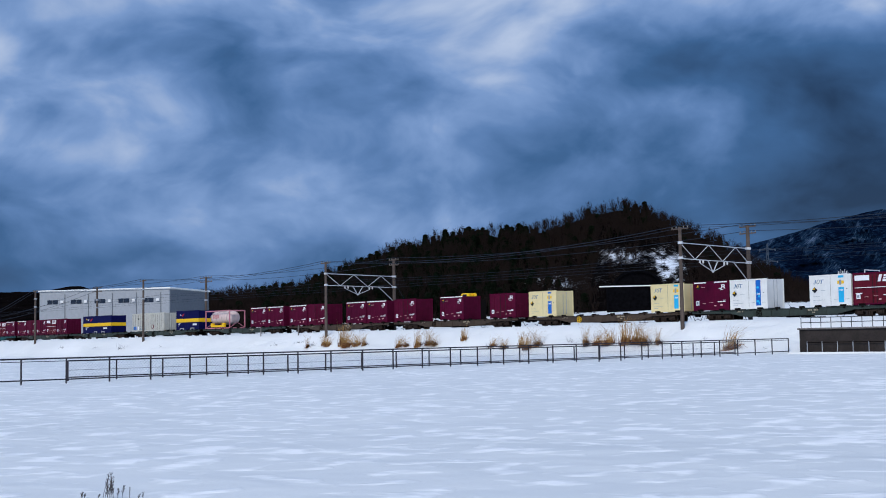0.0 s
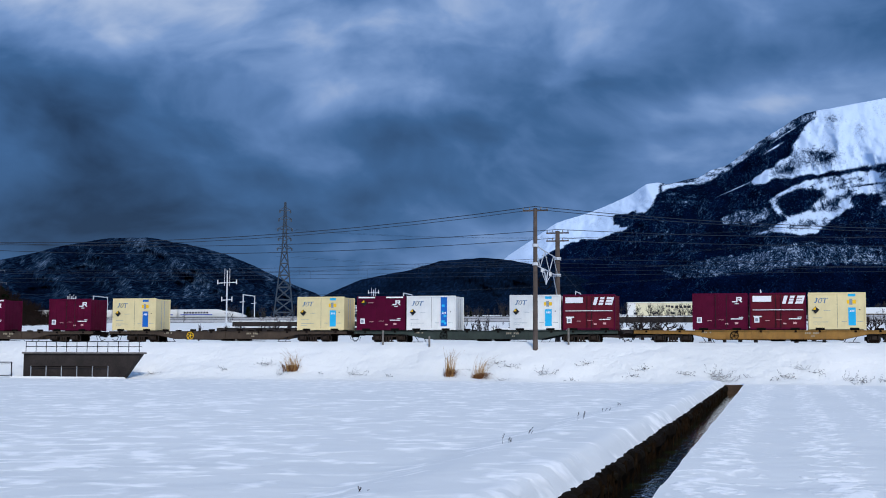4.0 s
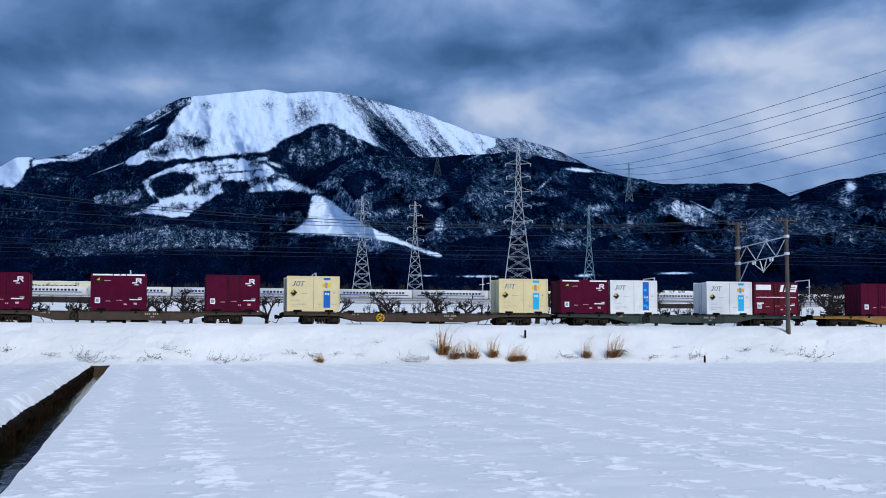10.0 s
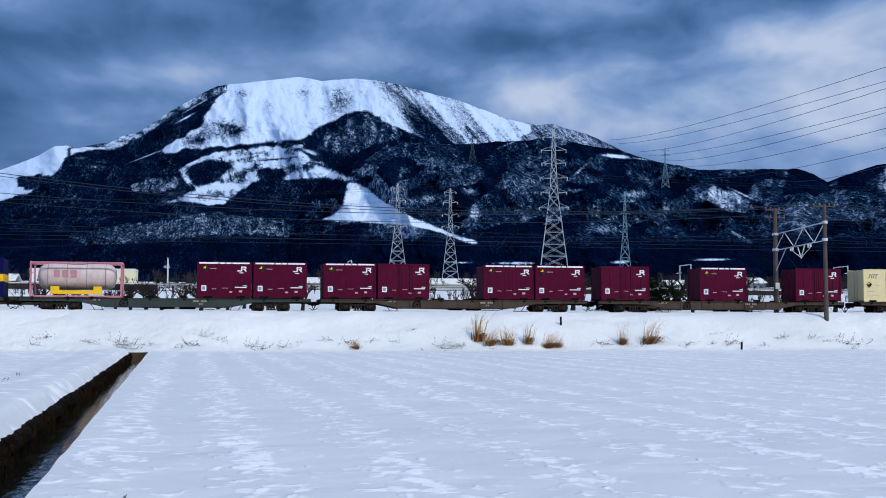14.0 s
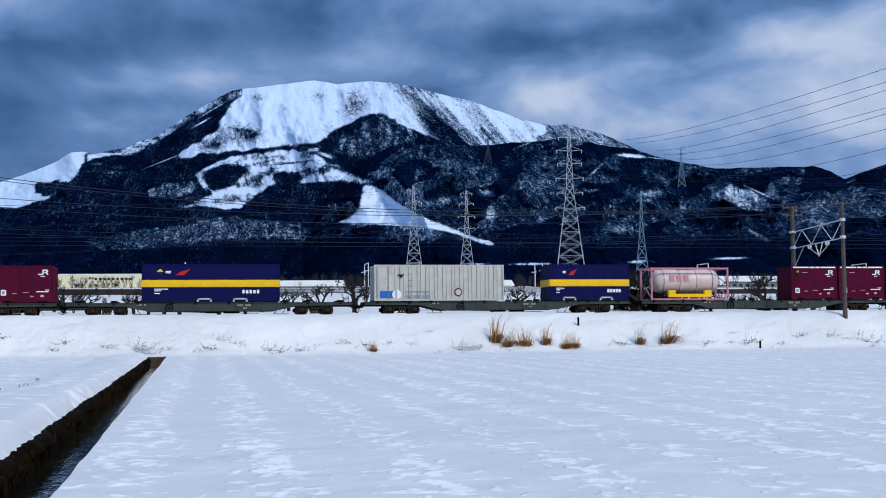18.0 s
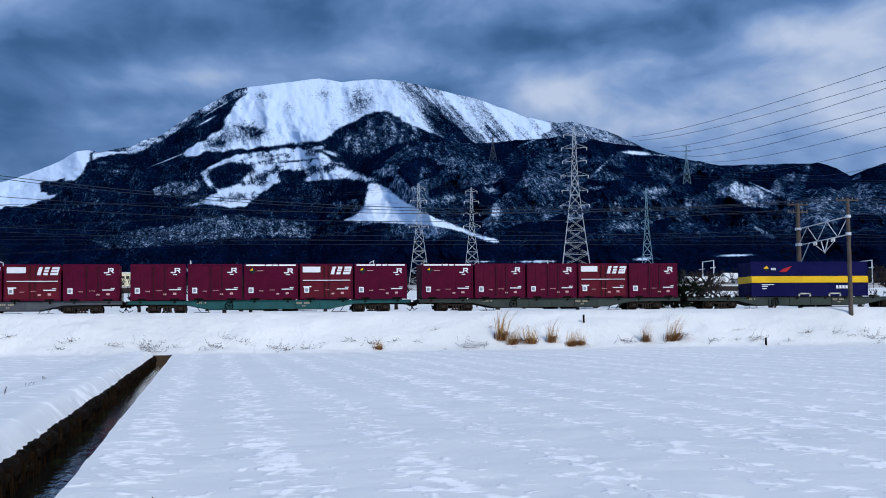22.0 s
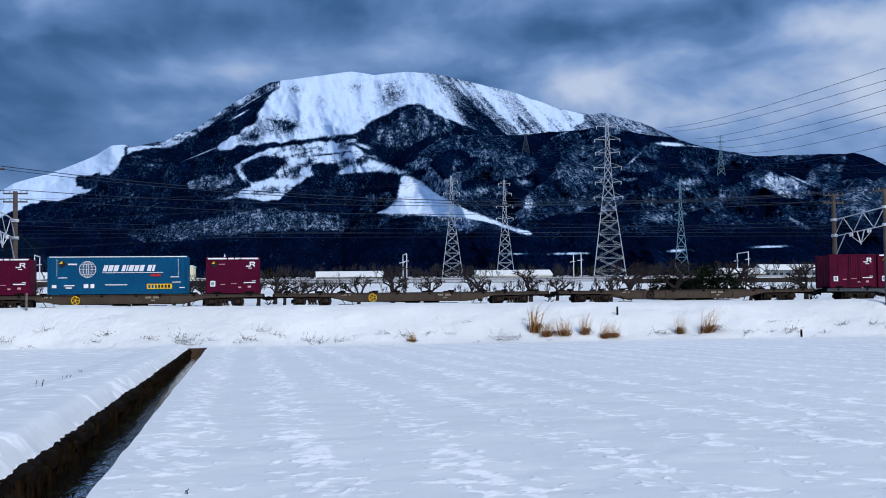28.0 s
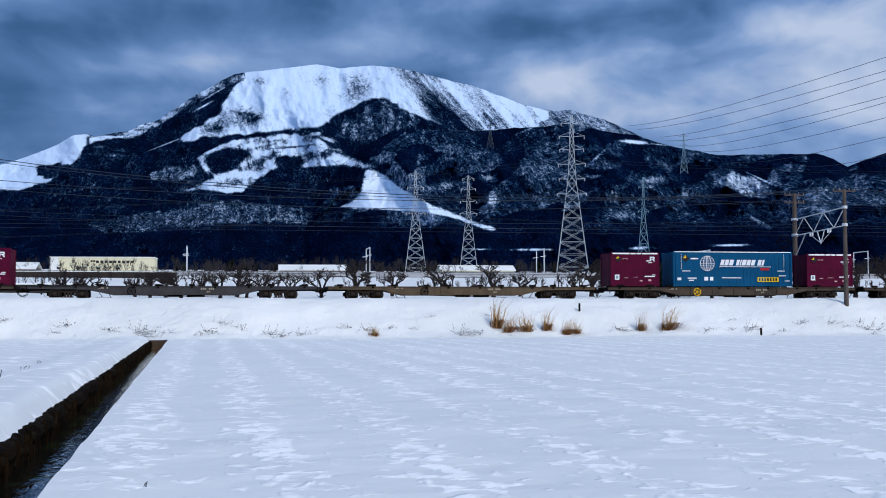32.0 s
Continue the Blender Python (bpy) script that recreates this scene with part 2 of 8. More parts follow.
# ---- mesh helpers ----
def mesh_object(name, bm, mat, parent=None, label="", smooth=False):
    data = bpy.data.meshes.new(name)
    bm.to_mesh(data)
    bm.free()
    if mat:
        data.materials.append(mat)
    if smooth:
        for p in data.polygons:
            p.use_smooth = True
    ob = new(name, data)
    if parent:
        ob.parent = parent
    if label:
        ob["label"] = label
    return ob


def part(name, bm, mat, parent, label="", smooth=False):
    return mesh_object(name, bm, mat, parent, label, smooth)


def box(bm, x0, x1, y0, y1, z0, z1, bevel=0.0):
    made = [bm.verts.new(q) for q in ((x0, y0, z0), (x1, y0, z0), (x1, y1, z0), (x0, y1, z0), (x0, y0, z1), (x1, y0, z1), (x1, y1, z1), (x0, y1, z1))]
    for f in ((3, 2, 1, 0), (4, 5, 6, 7), (0, 1, 5, 4), (1, 2, 6, 5), (2, 3, 7, 6), (3, 0, 4, 7)):
        bm.faces.new([made[i] for i in f])
    if bevel:
        edges = list({e for v in made for e in v.link_edges})
        bmesh.ops.bevel(bm, geom=edges, offset=bevel, segments=1, affect="EDGES")
    return made


def rod(bm, a, b, r, sides=8, r2=None):
    """A round bar from a to b, tapered to r2."""
    a, b = Vector(a), Vector(b)
    d = (b - a).normalized()
    u = d.orthogonal().normalized()
    w = d.cross(u)
    r2 = r if r2 is None else r2
    turns = [(math.cos(i * math.tau / sides), math.sin(i * math.tau / sides)) for i in range(sides)]
    low = [bm.verts.new(a + (u * c + w * s) * r) for c, s in turns]
    top = [bm.verts.new(b + (u * c + w * s) * r2) for c, s in turns]
    for i in range(sides):
        j = (i + 1) % sides
        bm.faces.new((low[i], low[j], top[j], top[i]))
    bm.faces.new(low[::-1])
    bm.faces.new(top)
    return low + top


def smoothstep(a, b, x):
    k = np.clip((x - a) / (b - a), 0, 1)
    return k * k * (3 - 2 * k)


TABLES = {}


def lattice(x, y, seed, wrap=97):
    """Value noise over arrays, -1 to 1."""
    if seed not in TABLES:
        TABLES[seed] = np.random.RandomState(seed).uniform(-1, 1, (wrap, wrap))
    table = TABLES[seed]
    xi, yi = np.floor(x).astype(int), np.floor(y).astype(int)
    fx, fy = x - xi, y - yi
    fx, fy = fx * fx * (3 - 2 * fx), fy * fy * (3 - 2 * fy)
    a, b = table[xi % wrap, yi % wrap], table[(xi + 1) % wrap, yi % wrap]
    c, d = table[xi % wrap, (yi + 1) % wrap], table[(xi + 1) % wrap, (yi + 1) % wrap]
    return (a * (1 - fx) + b * fx) * (1 - fy) + (c * (1 - fx) + d * fx) * fy


def fbm(x, y, seed, octaves=5, gain=0.5):
    out, amp, total = 0.0, 1.0, 0.0
    for k in range(octaves):
        out = out + amp * lattice(x * 2 ** k + 3.7 * k, y * 2 ** k + 1.9 * k, seed + k)
        total += amp
        amp *= gain
    return out / total


def ridged(x, y, seed, octaves=5):
    out, amp, total = 0.0, 1.0, 0.0
    for k in range(octaves):
        out = out + amp * (1 - 2 * np.abs(lattice(x * 2 ** k + 2.3 * k, y * 2 ** k + 5.1 * k, seed + k)))
        total += amp
        amp *= 0.5
    return out / total


# ---- ground ----
RAIL = 3.09          # top of rail
TRACK = 90.95        # centre of the near track
DITCH_HALF = 0.55


def ditch_x(y):
    """The middle of the ditch, which runs from the near field to the bank."""
    return -2.0 - 0.95 * (np.clip(y, 0.0, 80.0) - 13.0) / 65.0


def land_z(u, y):
    """Height of the land; u is the distance sideways from the ditch's middle."""
    base = np.clip(0.0065 * y, -0.4, 0.52)
    # rolled-up snow along the ditch
    near = smoothstep(80.5, 77.5, y)
    base = base + near * (0.26 * smoothstep(-3.6, -1.7, u) * smoothstep(-0.45, -0.85, u) - 0.10 * smoothstep(-0.95, -0.55, u) * (u < 0) + 0.05 * smoothstep(1.8, 0.9, u) * (u > 0))
    base = base + 0.035 * fbm(u * 0.35, y * 0.9, 5, 4) + 0.05 * fbm(u * 0.06, y * 0.08, 9, 3)
    rise = smoothstep(79.6, 86.0, y + 0.45 * fbm(u * 0.22, y * 0.3, 14, 3)) * (RAIL + 0.06 - 0.52)
    lumps = 0.24 * fbm(u * 0.55, y * 0.7, 20, 4) * smoothstep(79.8, 81.0, y) * smoothstep(86.2, 84.0, y)
    z = base + rise + lumps + 0.035 * fbm(u * 0.8, y * 0.5, 25, 3) * smoothstep(84, 86, y)
    behind = np.maximum(y - 96.0, 0.0)
    z = z + 0.0405 * behind + 0.35 * fbm(u * 0.03, y * 0.03, 31, 3) * smoothstep(100, 140, y)
    return z


def make_ground():
    us = np.concatenate([np.linspace(-5200, -500, 12), np.linspace(-480, -130, 70), np.linspace(-128, -6, 260), np.linspace(-5.8, -0.6, 50), [-DITCH_HALF, DITCH_HALF], np.linspace(0.6, 5.8, 40), np.linspace(6, 62, 150), np.linspace(63, 300, 70), np.linspace(330, 5200, 14)])
    ys = np.concatenate([np.linspace(-5200, -60, 14), np.linspace(-50, 5.5, 14), np.linspace(6, 78.0, 200), np.linspace(78.3, 86, 56), np.linspace(86.4, 100, 36), np.linspace(102, 420, 60), np.linspace(440, 2600, 24), np.linspace(2800, 5200, 6)])
    gu, gy = np.meshgrid(us, ys)
    gz = land_z(gu, gy)
    gx = gu + ditch_x(gy) * (np.abs(gu) < 400)
    nx, ny = len(us), len(ys)
    i = (np.arange(ny - 1)[:, None] * nx + np.arange(nx - 1)[None, :]).reshape(-1)
    col, row = i % nx, i // nx
    # leave the ditch open
    ditch = (np.abs(us[col] + DITCH_HALF) < 1e-6) & (ys[row] >= 5.9) & (ys[row + 1] <= 78.01)
    i = i[~ditch]
    faces = np.stack([i, i + 1, i + nx + 1, i + nx], -1)
    data = bpy.data.meshes.new("ground")
    data.from_pydata(np.stack([gx, gy, gz], -1).reshape(-1, 3).tolist(), [], faces.tolist())
    data.polygons.foreach_set("use_smooth", [True] * len(data.polygons))
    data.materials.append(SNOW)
    data.materials.append(BANK_SNOW)
    rows = np.repeat(ys[:-1], nx - 1)[~ditch]
    data.polygons.foreach_set("material_index", (rows > 79.0).astype(int).tolist())
    return tagged(new("ground", data), "snow-covered rice field rising to a railway bank", "ground", kind="structure")


make_ground()


# ---- mountains ----
def polar_land(name, label, sky, near, far, foot, mat, seed, steps=(300, 90), rough=1.0, snow=None, bend=1.0, jag=1.0):
    """Land seen across the plain: it climbs from its foot to a ridge; the ridge goes through (bearing, height in degrees) points."""
    sky = np.array(sky)
    az = np.linspace(sky[0, 0], sky[-1, 0], steps[0])
    top = np.interp(az, sky[:, 0], sky[:, 1])
    top = top + 0.05 * jag * fbm(az * 1.3, az * 0 + seed, seed, 6, 0.6)
    v = np.concatenate([np.linspace(0, 1, steps[1] - 8), 1 + np.linspace(0.04, 0.5, 8)])
    A, V = np.meshgrid(az, v)
    T = np.broadcast_to(top, A.shape)
    inner = np.clip(V, 0, 1)
    el = foot + (T - foot) * inner ** bend - np.clip(V - 1, 0, 1) * (T - foot) * 1.6
    # spurs come forward and gullies fall back
    spur = ridged(A * 0.22 + V * 0.8, V * 1.6, seed + 4, 6) + 0.5 * fbm(A * 0.9, V * 5, seed + 9, 4)
    rr = near + (far - near) * V
    rr = rr * (1 - 0.055 * rough * spur * np.clip(4 * V * (1.1 - np.clip(V, 0, 1.1)), 0, 1))
    a, e = np.radians(A), np.radians(el)
    verts = np.stack([rr * np.sin(a), rr * np.cos(a), EYE + rr * np.tan(e)], -1)
    nx, ny = len(az), len(v)
    i = (np.arange(ny - 1)[:, None] * nx + np.arange(nx - 1)[None, :]).reshape(-1)
    faces = np.stack([i, i + 1, i + nx + 1, i + nx], -1)
    data = bpy.data.meshes.new(name)
    data.vertices.add(nx * ny)
    data.vertices.foreach_set("co", verts.reshape(-1).astype(np.float32))
    data.loops.add(faces.size)
    data.loops.foreach_set("vertex_index", faces.reshape(-1).astype(np.int32))
    data.polygons.add(len(faces))
    data.polygons.foreach_set("loop_start", np.arange(0, faces.size, 4, dtype=np.int32))
    data.polygons.foreach_set("use_smooth", np.ones(len(faces), dtype=bool))
    data.update(calc_edges=True)
    layer = data.attributes.new("snow", "FLOAT", "POINT")
    cover = snow(A, el, V, spur) if snow else np.zeros_like(A)
    layer.data.foreach_set("value", cover.reshape(-1).astype(np.float32))
    data.materials.append(mat)
    return tagged(new(name, data), label, "mountain", kind="structure")


RAGS = {}


def inside(A, E, poly, ragged=1.0):
    """1 inside a polygon of (bearing, height) corners, with a ragged edge."""
    if A.shape not in RAGS:
        RAGS[A.shape] = fbm(A * 2.0, E * 3.0, 301, 6, 0.7), fbm(A * 2.5, E * 3.0, 302, 6, 0.7)
    wa, we = RAGS[A.shape]
    A, E = A + 0.14 * ragged * wa, E + 0.10 * ragged * we
    hit = np.zeros(A.shape, bool)
    for (x0, y0), (x1, y1) in zip(poly, poly[1:] + poly[:1]):
        hit ^= ((y0 > E) != (y1 > E)) & (A < (x1 - x0) * (E - y0) / (y1 - y0 + 1e-9) + x0)
    soft = hit.astype(float)
    for axis in (0, 1):
        soft = sum(np.roll(soft, k, axis) for k in (-2, -1, 0, 1, 2)) / 5
    return soft


def leaning(A, E, a, e, w, h, k):
    """A long patch that leans by k."""
    return np.exp(-(((A - a) / w) ** 2 + ((E - e - k * (A - a)) / h) ** 2))


def facing(spur):
    """Which flank of its spur a place is on, -1 to 1."""
    g = np.gradient(spur, axis=1)
    return np.tanh(g / (np.std(g) + 1e-9))


def spot(A, E, a, e, w, h):
    return np.exp(-(((A - a) / w) ** 2 + ((E - e) / h) ** 2))


# open ground and woods on the slopes, as corners of (bearing, height)
SKI_RUN = [(6.91, 6.8), (7.47, 6.71), (8.31, 6.07), (9.44, 5.38), (10.46, 4.96), (11.47, 4.56), (12.78, 4.11), (12.52, 3.99), (10.96, 4.57), (9.69, 4.82), (8.67, 4.9), (7.66, 4.99), (6.13, 5.06), (5.63, 5.11), (6.26, 5.33), (6.65, 5.71), (6.73, 6.09)]
MEADOW = [(-0.63, 7.2), (-0.14, 7.55), (0.61, 7.85), (1.61, 8.11), (3.12, 8.29), (4.39, 8.34), (4.95, 8.49), (4.79, 8.09), (5.2, 7.86), (6.03, 7.48), (6.66, 7.23), (7.22, 6.82), (6.15, 6.9), (5.14, 6.96), (4.12, 6.81), (3.62, 6.94), (2.61, 6.69), (2.23, 6.36),
          (1.65, 5.98), (1.4, 5.68), (0.6, 5.68), (-0.39, 5.78), (-1.43, 5.65), (-0.39, 6.08), (0.23, 6.33), (-0.14, 6.53), (-0.39, 6.78)]
COPSES = [[(-0.06, 7.45), (0.61, 7.68), (1.36, 7.63), (1.63, 7.44), (1.41, 7.11), (1.16, 6.73), (0.61, 6.61), (0.16, 6.5), (-0.06, 6.75), (-0.19, 7.1)], [(2.86, 7.29), (3.37, 7.39), (4.0, 7.34), (4.17, 6.94), (3.62, 6.79), (3.11, 6.76), (2.79, 7.04)]]
RIDES = [(1.62, 7.25, 0.10, 0.55, 0.0, 0.35), (3.6, 7.75, 1.2, 0.05, 0.10, 0.45), (4.4, 7.35, 0.35, 0.22, 0.0, 0.40), (5.6, 7.55, 0.7, 0.12, -0.3, 0.45), (2.7, 8.0, 0.5, 0.06, 0.1, 0.35), (0.9, 6.15, 0.5, 0.10, 0.0, 0.35), (0.35, 6.02, 0.25, 0.10, 0.0, 0.35), (4.7, 8.2, 0.5, 0.10, 0.0, 0.45), (2.3, 7.75, 0.7, 0.06, 0.25, 0.35)]
THIN_COPSE = [(1.56, 6.73), (1.86, 7.16), (2.61, 7.54), (3.24, 7.64), (2.81, 7.29), (2.23, 6.94), (2.11, 6.53)]
CAP = [(1.88, 12.0), (1.5, 10.77), (0.99, 10.27), (0.54, 9.59), (0.24, 9.09), (-0.38, 8.71), (-1.0, 8.41), (-1.47, 7.98), (-0.88, 7.96), (-0.38, 8.12), (0.36, 8.05), (0.86, 8.18), (2.24, 8.36), (3.88, 8.49), (4.64, 8.59), (5.03, 8.74), (5.46, 9.04), (5.92, 9.34), (6.31, 9.57), (6.95, 9.84),
       (7.59, 10.03), (8.22, 9.65), (8.6, 9.4), (9.49, 9.11), (10.13, 8.7), (12.29, 8.4), (14.5, 8.4), (15.5, 9.6), (12.0, 12.0)]
SPUR_WOOD = [(5.35, 8.29), (5.66, 8.62), (6.3, 8.99), (6.94, 9.56), (7.51, 9.96), (8.22, 9.68), (8.47, 9.37), (9.54, 9.06), (8.98, 8.64), (7.95, 8.42), (6.93, 7.85)]
SHOULDER = [(-16.0, 1.0), (-16.0, 4.0), (-9.93, 6.9), (-7.63, 7.6), (-5.86, 8.4), (-5.26, 8.3), (-5.36, 7.77), (-5.59, 7.15), (-5.97, 6.78), (-6.26, 6.36), (-6.07, 6.7), (-6.68, 6.74), (-7.34, 6.63), (-7.48, 6.26), (-6.73, 6.06), (-7.8, 5.7), (-8.31, 5.5), (-9.23, 5.53), (-9.91, 5.09), (-12.5, 3.5)]
SHELF = [(-5.26, 8.3), (-4.06, 8.4), (-2.85, 8.65), (-2.55, 8.5), (-2.97, 8.13), (-3.58, 7.97), (-4.54, 7.88), (-5.26, 7.6)]
THIN_PATCH = [(-2.84, 6.41), (-1.87, 6.81), (-0.63, 6.92), (-0.34, 6.63), (-0.88, 6.35), (-1.62, 6.09), (-2.55, 6.16)]
HOAR_BELT = [(-5.37, 4.27), (-3.81, 4.67), (-2.11, 4.87), (-0.39, 5.23), (1.1, 5.36), (3.1, 5.23), (4.74, 4.84), (4.36, 4.39), (2.09, 4.35), (-0.39, 4.23), (-2.11, 4.05), (-4.05, 3.78), (-4.89, 3.92)]
SHEEN = [(22.42, 6.1), (23.2, 6.54), (24.15, 6.16), (25.13, 5.6), (24.6, 5.28), (23.88, 5.36), (23.18, 5.71)]
BACK_SKY = [(-16.0, 1.2), (-14.08, 3.2), (-12.05, 4.9), (-9.92, 6.31), (-8.78, 6.67), (-7.62, 7.11), (-6.45, 7.65), (-5.86, 8.05), (-5.38, 8.11), (-5.02, 8.04), (-3.58, 8.29), (-3.09, 8.57), (-2.36, 8.78), (-1.62, 9.31), (-0.88, 9.8), (0.37, 10.58), (1.0, 10.89), (1.63, 11.02), (3.14, 11.23), (4.67, 11.39), (5.18, 11.34), (5.68, 11.24), (6.2, 11.31),
            (7.22, 11.38), (8.12, 11.35), (8.75, 11.22), (10.54, 10.77), (12.2, 10.34), (12.83, 10.08), (14.09, 9.62), (15.35, 9.34), (16.11, 9.36), (17.61, 8.91), (18.84, 8.35), (22, 6.5), (26, 3.0)]
FRONT_SKY = [(2.6, 0.6), (4.2, 4.2), (5.0, 6.0), (5.8, 7.0), (6.9, 7.85), (7.95, 8.42), (8.98, 8.56), (12.29, 8.51), (13.57, 8.63), (14.84, 8.65), (15.72, 8.8), (16.35, 8.75), (17.1, 8.53), (18.1, 8.3), (19.09, 8.19), (19.82, 7.89), (20.8, 7.6), (21.77, 7.41), (22.5, 7.21), (24.65, 7.21), (26.76, 7.13), (27.45, 6.9),
             (28.01, 6.53), (29.16, 6.93), (30.09, 7.19), (30.96, 7.27), (36, 8.0), (44, 6.0), (60, 3.0)]
HILL_A = [(-42, 3.0), (-36, 3.9), (-33.0, 4.62), (-30.95, 5.15), (-29.56, 5.41), (-28.12, 5.45), (-26.41, 5.23), (-24.68, 4.82), (-23.43, 4.34), (-22.17, 3.73), (-20.65, 3.12), (-18, 1.6), (-15, 0.6)]
HILL_B = [(-26, 0.6), (-20.65, 2.87), (-18.65, 3.78), (-16.62, 4.17), (-15.1, 4.64), (-13.07, 4.78), (-12.05, 4.7), (-10.53, 4.45), (-6, 3.0)]
WOODED = [(-100, 1.40), (-80, 2.2), (-67.7, 2.5), (-66.1, 2.45), (-65.0, 2.72), (-64.4, 2.74), (-63.4, 2.4), (-62, 2.0), (-58.75, 2.00), (-57.0, 2.20), (-55.0, 2.40), (-53.25, 3.12), (-52.24, 3.47), (-50.97, 3.97), (-49.7, 4.32), (-48.2, 4.62), (-46.4, 4.72), (-44.1, 4.87), (-43.07, 5.22),
          (-41.8, 5.62), (-40.54, 5.82), (-39.3, 5.57), (-38.08, 4.92), (-36.63, 4.27), (-35.45, 3.52), (-34.5, 2.82), (-32.9, 2.00), (-31, 1.20)]


def open_ground(A, E):
    """The ski run, the meadows and the belt of hoar-frosted trees, which cross from slope to slope."""
    grainy = fbm(A * 4.0, E * 4.0, 209, 4)
    s = inside(A, E, MEADOW, 1.4) * (0.80 + 0.55 * grainy - 0.35 * spot(A, E, 5.0, 7.45, 0.6, 0.2))
    s = s * (1 - 0.42 * inside(A, E, THIN_COPSE))
    for copse in COPSES:
        s = s * (1 - inside(A, E, copse) * 0.80)
    # lines of trees across the meadows
    for a, e, w, h, k, gain in RIDES:
        s = s - gain * leaning(A, E, a, e, w, h, k) * (1.0 + 1.2 * grainy)
    run = inside(A, E, SKI_RUN, 0.6)
    # mown terraces cross the run
    s = np.maximum(s, run * (0.98 - 0.10 * np.clip(np.sin((E + 0.22 * A) * 38.0) - 0.3, 0, 1)))
    stalks = fbm(A * 9.0, E * 1.6, 215, 3)
    s = np.maximum(s, inside(A, E, HOAR_BELT, 2.5) * (0.40 + 0.12 * stalks + 0.08 * grainy) * (0.72 + 0.28 * smoothstep(-6.0, 0.5, A)))
    s = np.maximum(s, inside(A, E, THIN_PATCH, 1.5) * (0.44 + 0.3 * grainy))
    return s


def back_snow(A, E, V, spur):
    grainy = fbm(A * 3.0, E * 4.0, 206, 5, 0.6)
    side = facing(spur)
    s = 0.15 + 0.05 * spur + 0.07 * side + 0.14 * grainy - 0.10 * smoothstep(5.4, 3.6, E)
    # rows of trees on the flank under the shoulder
    s = np.maximum(s, 0.36 * spot(A, E, -4.3, 7.35, 1.3, 0.45) * (0.8 + 0.9 * fbm(A * 1.0, E * 9.0, 212, 4)))
    # the cap: open snow in the bowl, couloirs between wooded ribs beyond it
    couloir = ridged((A - (11.4 - E) * 0.85) * 0.95, E * 0.16, 201, 3)
    thread = fbm((A - (11.4 - E) * 0.95) * 5.0, E * 0.8, 202, 4, 0.6)
    cap = inside(A, E, CAP, 1.7)
    ribbed = smoothstep(6.6, 9.0, A)
    low = smoothstep(10.9, 9.0, E + 0.20 * (A - 8.0))
    bowl = 0.97 + 0.30 * np.minimum(grainy + 0.1, 0.0) + 0.10 * np.minimum(couloir, 0.0)
    slope = 0.57 + 0.62 * couloir + 0.30 * thread - 0.30 * low
    s = np.maximum(s, cap * (bowl * (1 - ribbed) + slope * ribbed))
    # scattered trees in the bowl
    for a, e, w, h, gain in ((1.62, 8.95, 0.75, 0.42, 0.50), (0.0, 8.45, 0.55, 0.35, 0.40), (0.55, 8.9, 0.35, 0.45, 0.30), (2.13, 10.6, 0.28, 0.18, 0.30), (6.5, 10.6, 0.7, 0.5, 0.27), (3.3, 10.1, 0.25, 0.25, 0.22), (4.9, 10.75, 0.5, 0.3, 0.20), (6.3, 9.9, 0.7, 0.35, 0.24), (5.2, 9.25, 0.5, 0.3, 0.18), (4.2, 8.55, 0.9, 0.10, 0.35)):
        s = s - cap * gain * 1.7 * spot(A, E, a, e, w, h) * (0.8 + 0.9 * grainy)
    wood = inside(A, E, SPUR_WOOD, 2.2)
    s = s * (1 - wood) + wood * (0.33 + 0.28 * grainy + 0.12 * side)
    # grey dusted shoulder towards the end of the crest
    s = np.maximum(s, (E > 8.0) * smoothstep(12.0, 13.5, A) * (0.41 + 0.22 * thread + 0.10 * couloir))
    # snow along the crest of the flank, then a band of wood with two pale stripes
    s = np.maximum(s, (A > -3.2) * (A < 2.2) * smoothstep(0.945, 0.985, V) * (0.52 + 0.5 * grainy))
    s = np.maximum(s, 0.74 * leaning(A, E, -0.35, 9.46, 0.55, 0.055, 0.58) + 0.66 * leaning(A, E, 0.15, 10.05, 0.8, 0.06, 0.62))
    s = np.maximum(s, inside(A, E, SHOULDER, 2.6) * (0.95 + 0.25 * grainy))
    s = np.maximum(s, inside(A, E, SHELF, 1.6) * (0.70 + 0.5 * fbm(A * 2.0, E * 9.0, 213, 4)))
    s = np.maximum(s, 0.80 * leaning(A, E, -2.0, 7.75, 0.9, 0.03, 0.42))
    for a, e, w, h, k, gain in ((-6.0, 5.6, 1.6, 0.10, 0.3, 0.34), (-4.3, 5.35, 0.8, 0.03, 0.55, 0.42), (3.6, 6.1, 1.2, 0.08, -0.1, 0.30), (5.15, 8.12, 0.5, 0.12, -0.3, 0.75), (0.9, 8.3, 1.2, 0.04, 0.12, 0.45)):
        s = np.maximum(s, gain * leaning(A, E, a, e, w, h, k))
    return np.maximum(s, open_ground(A, E))


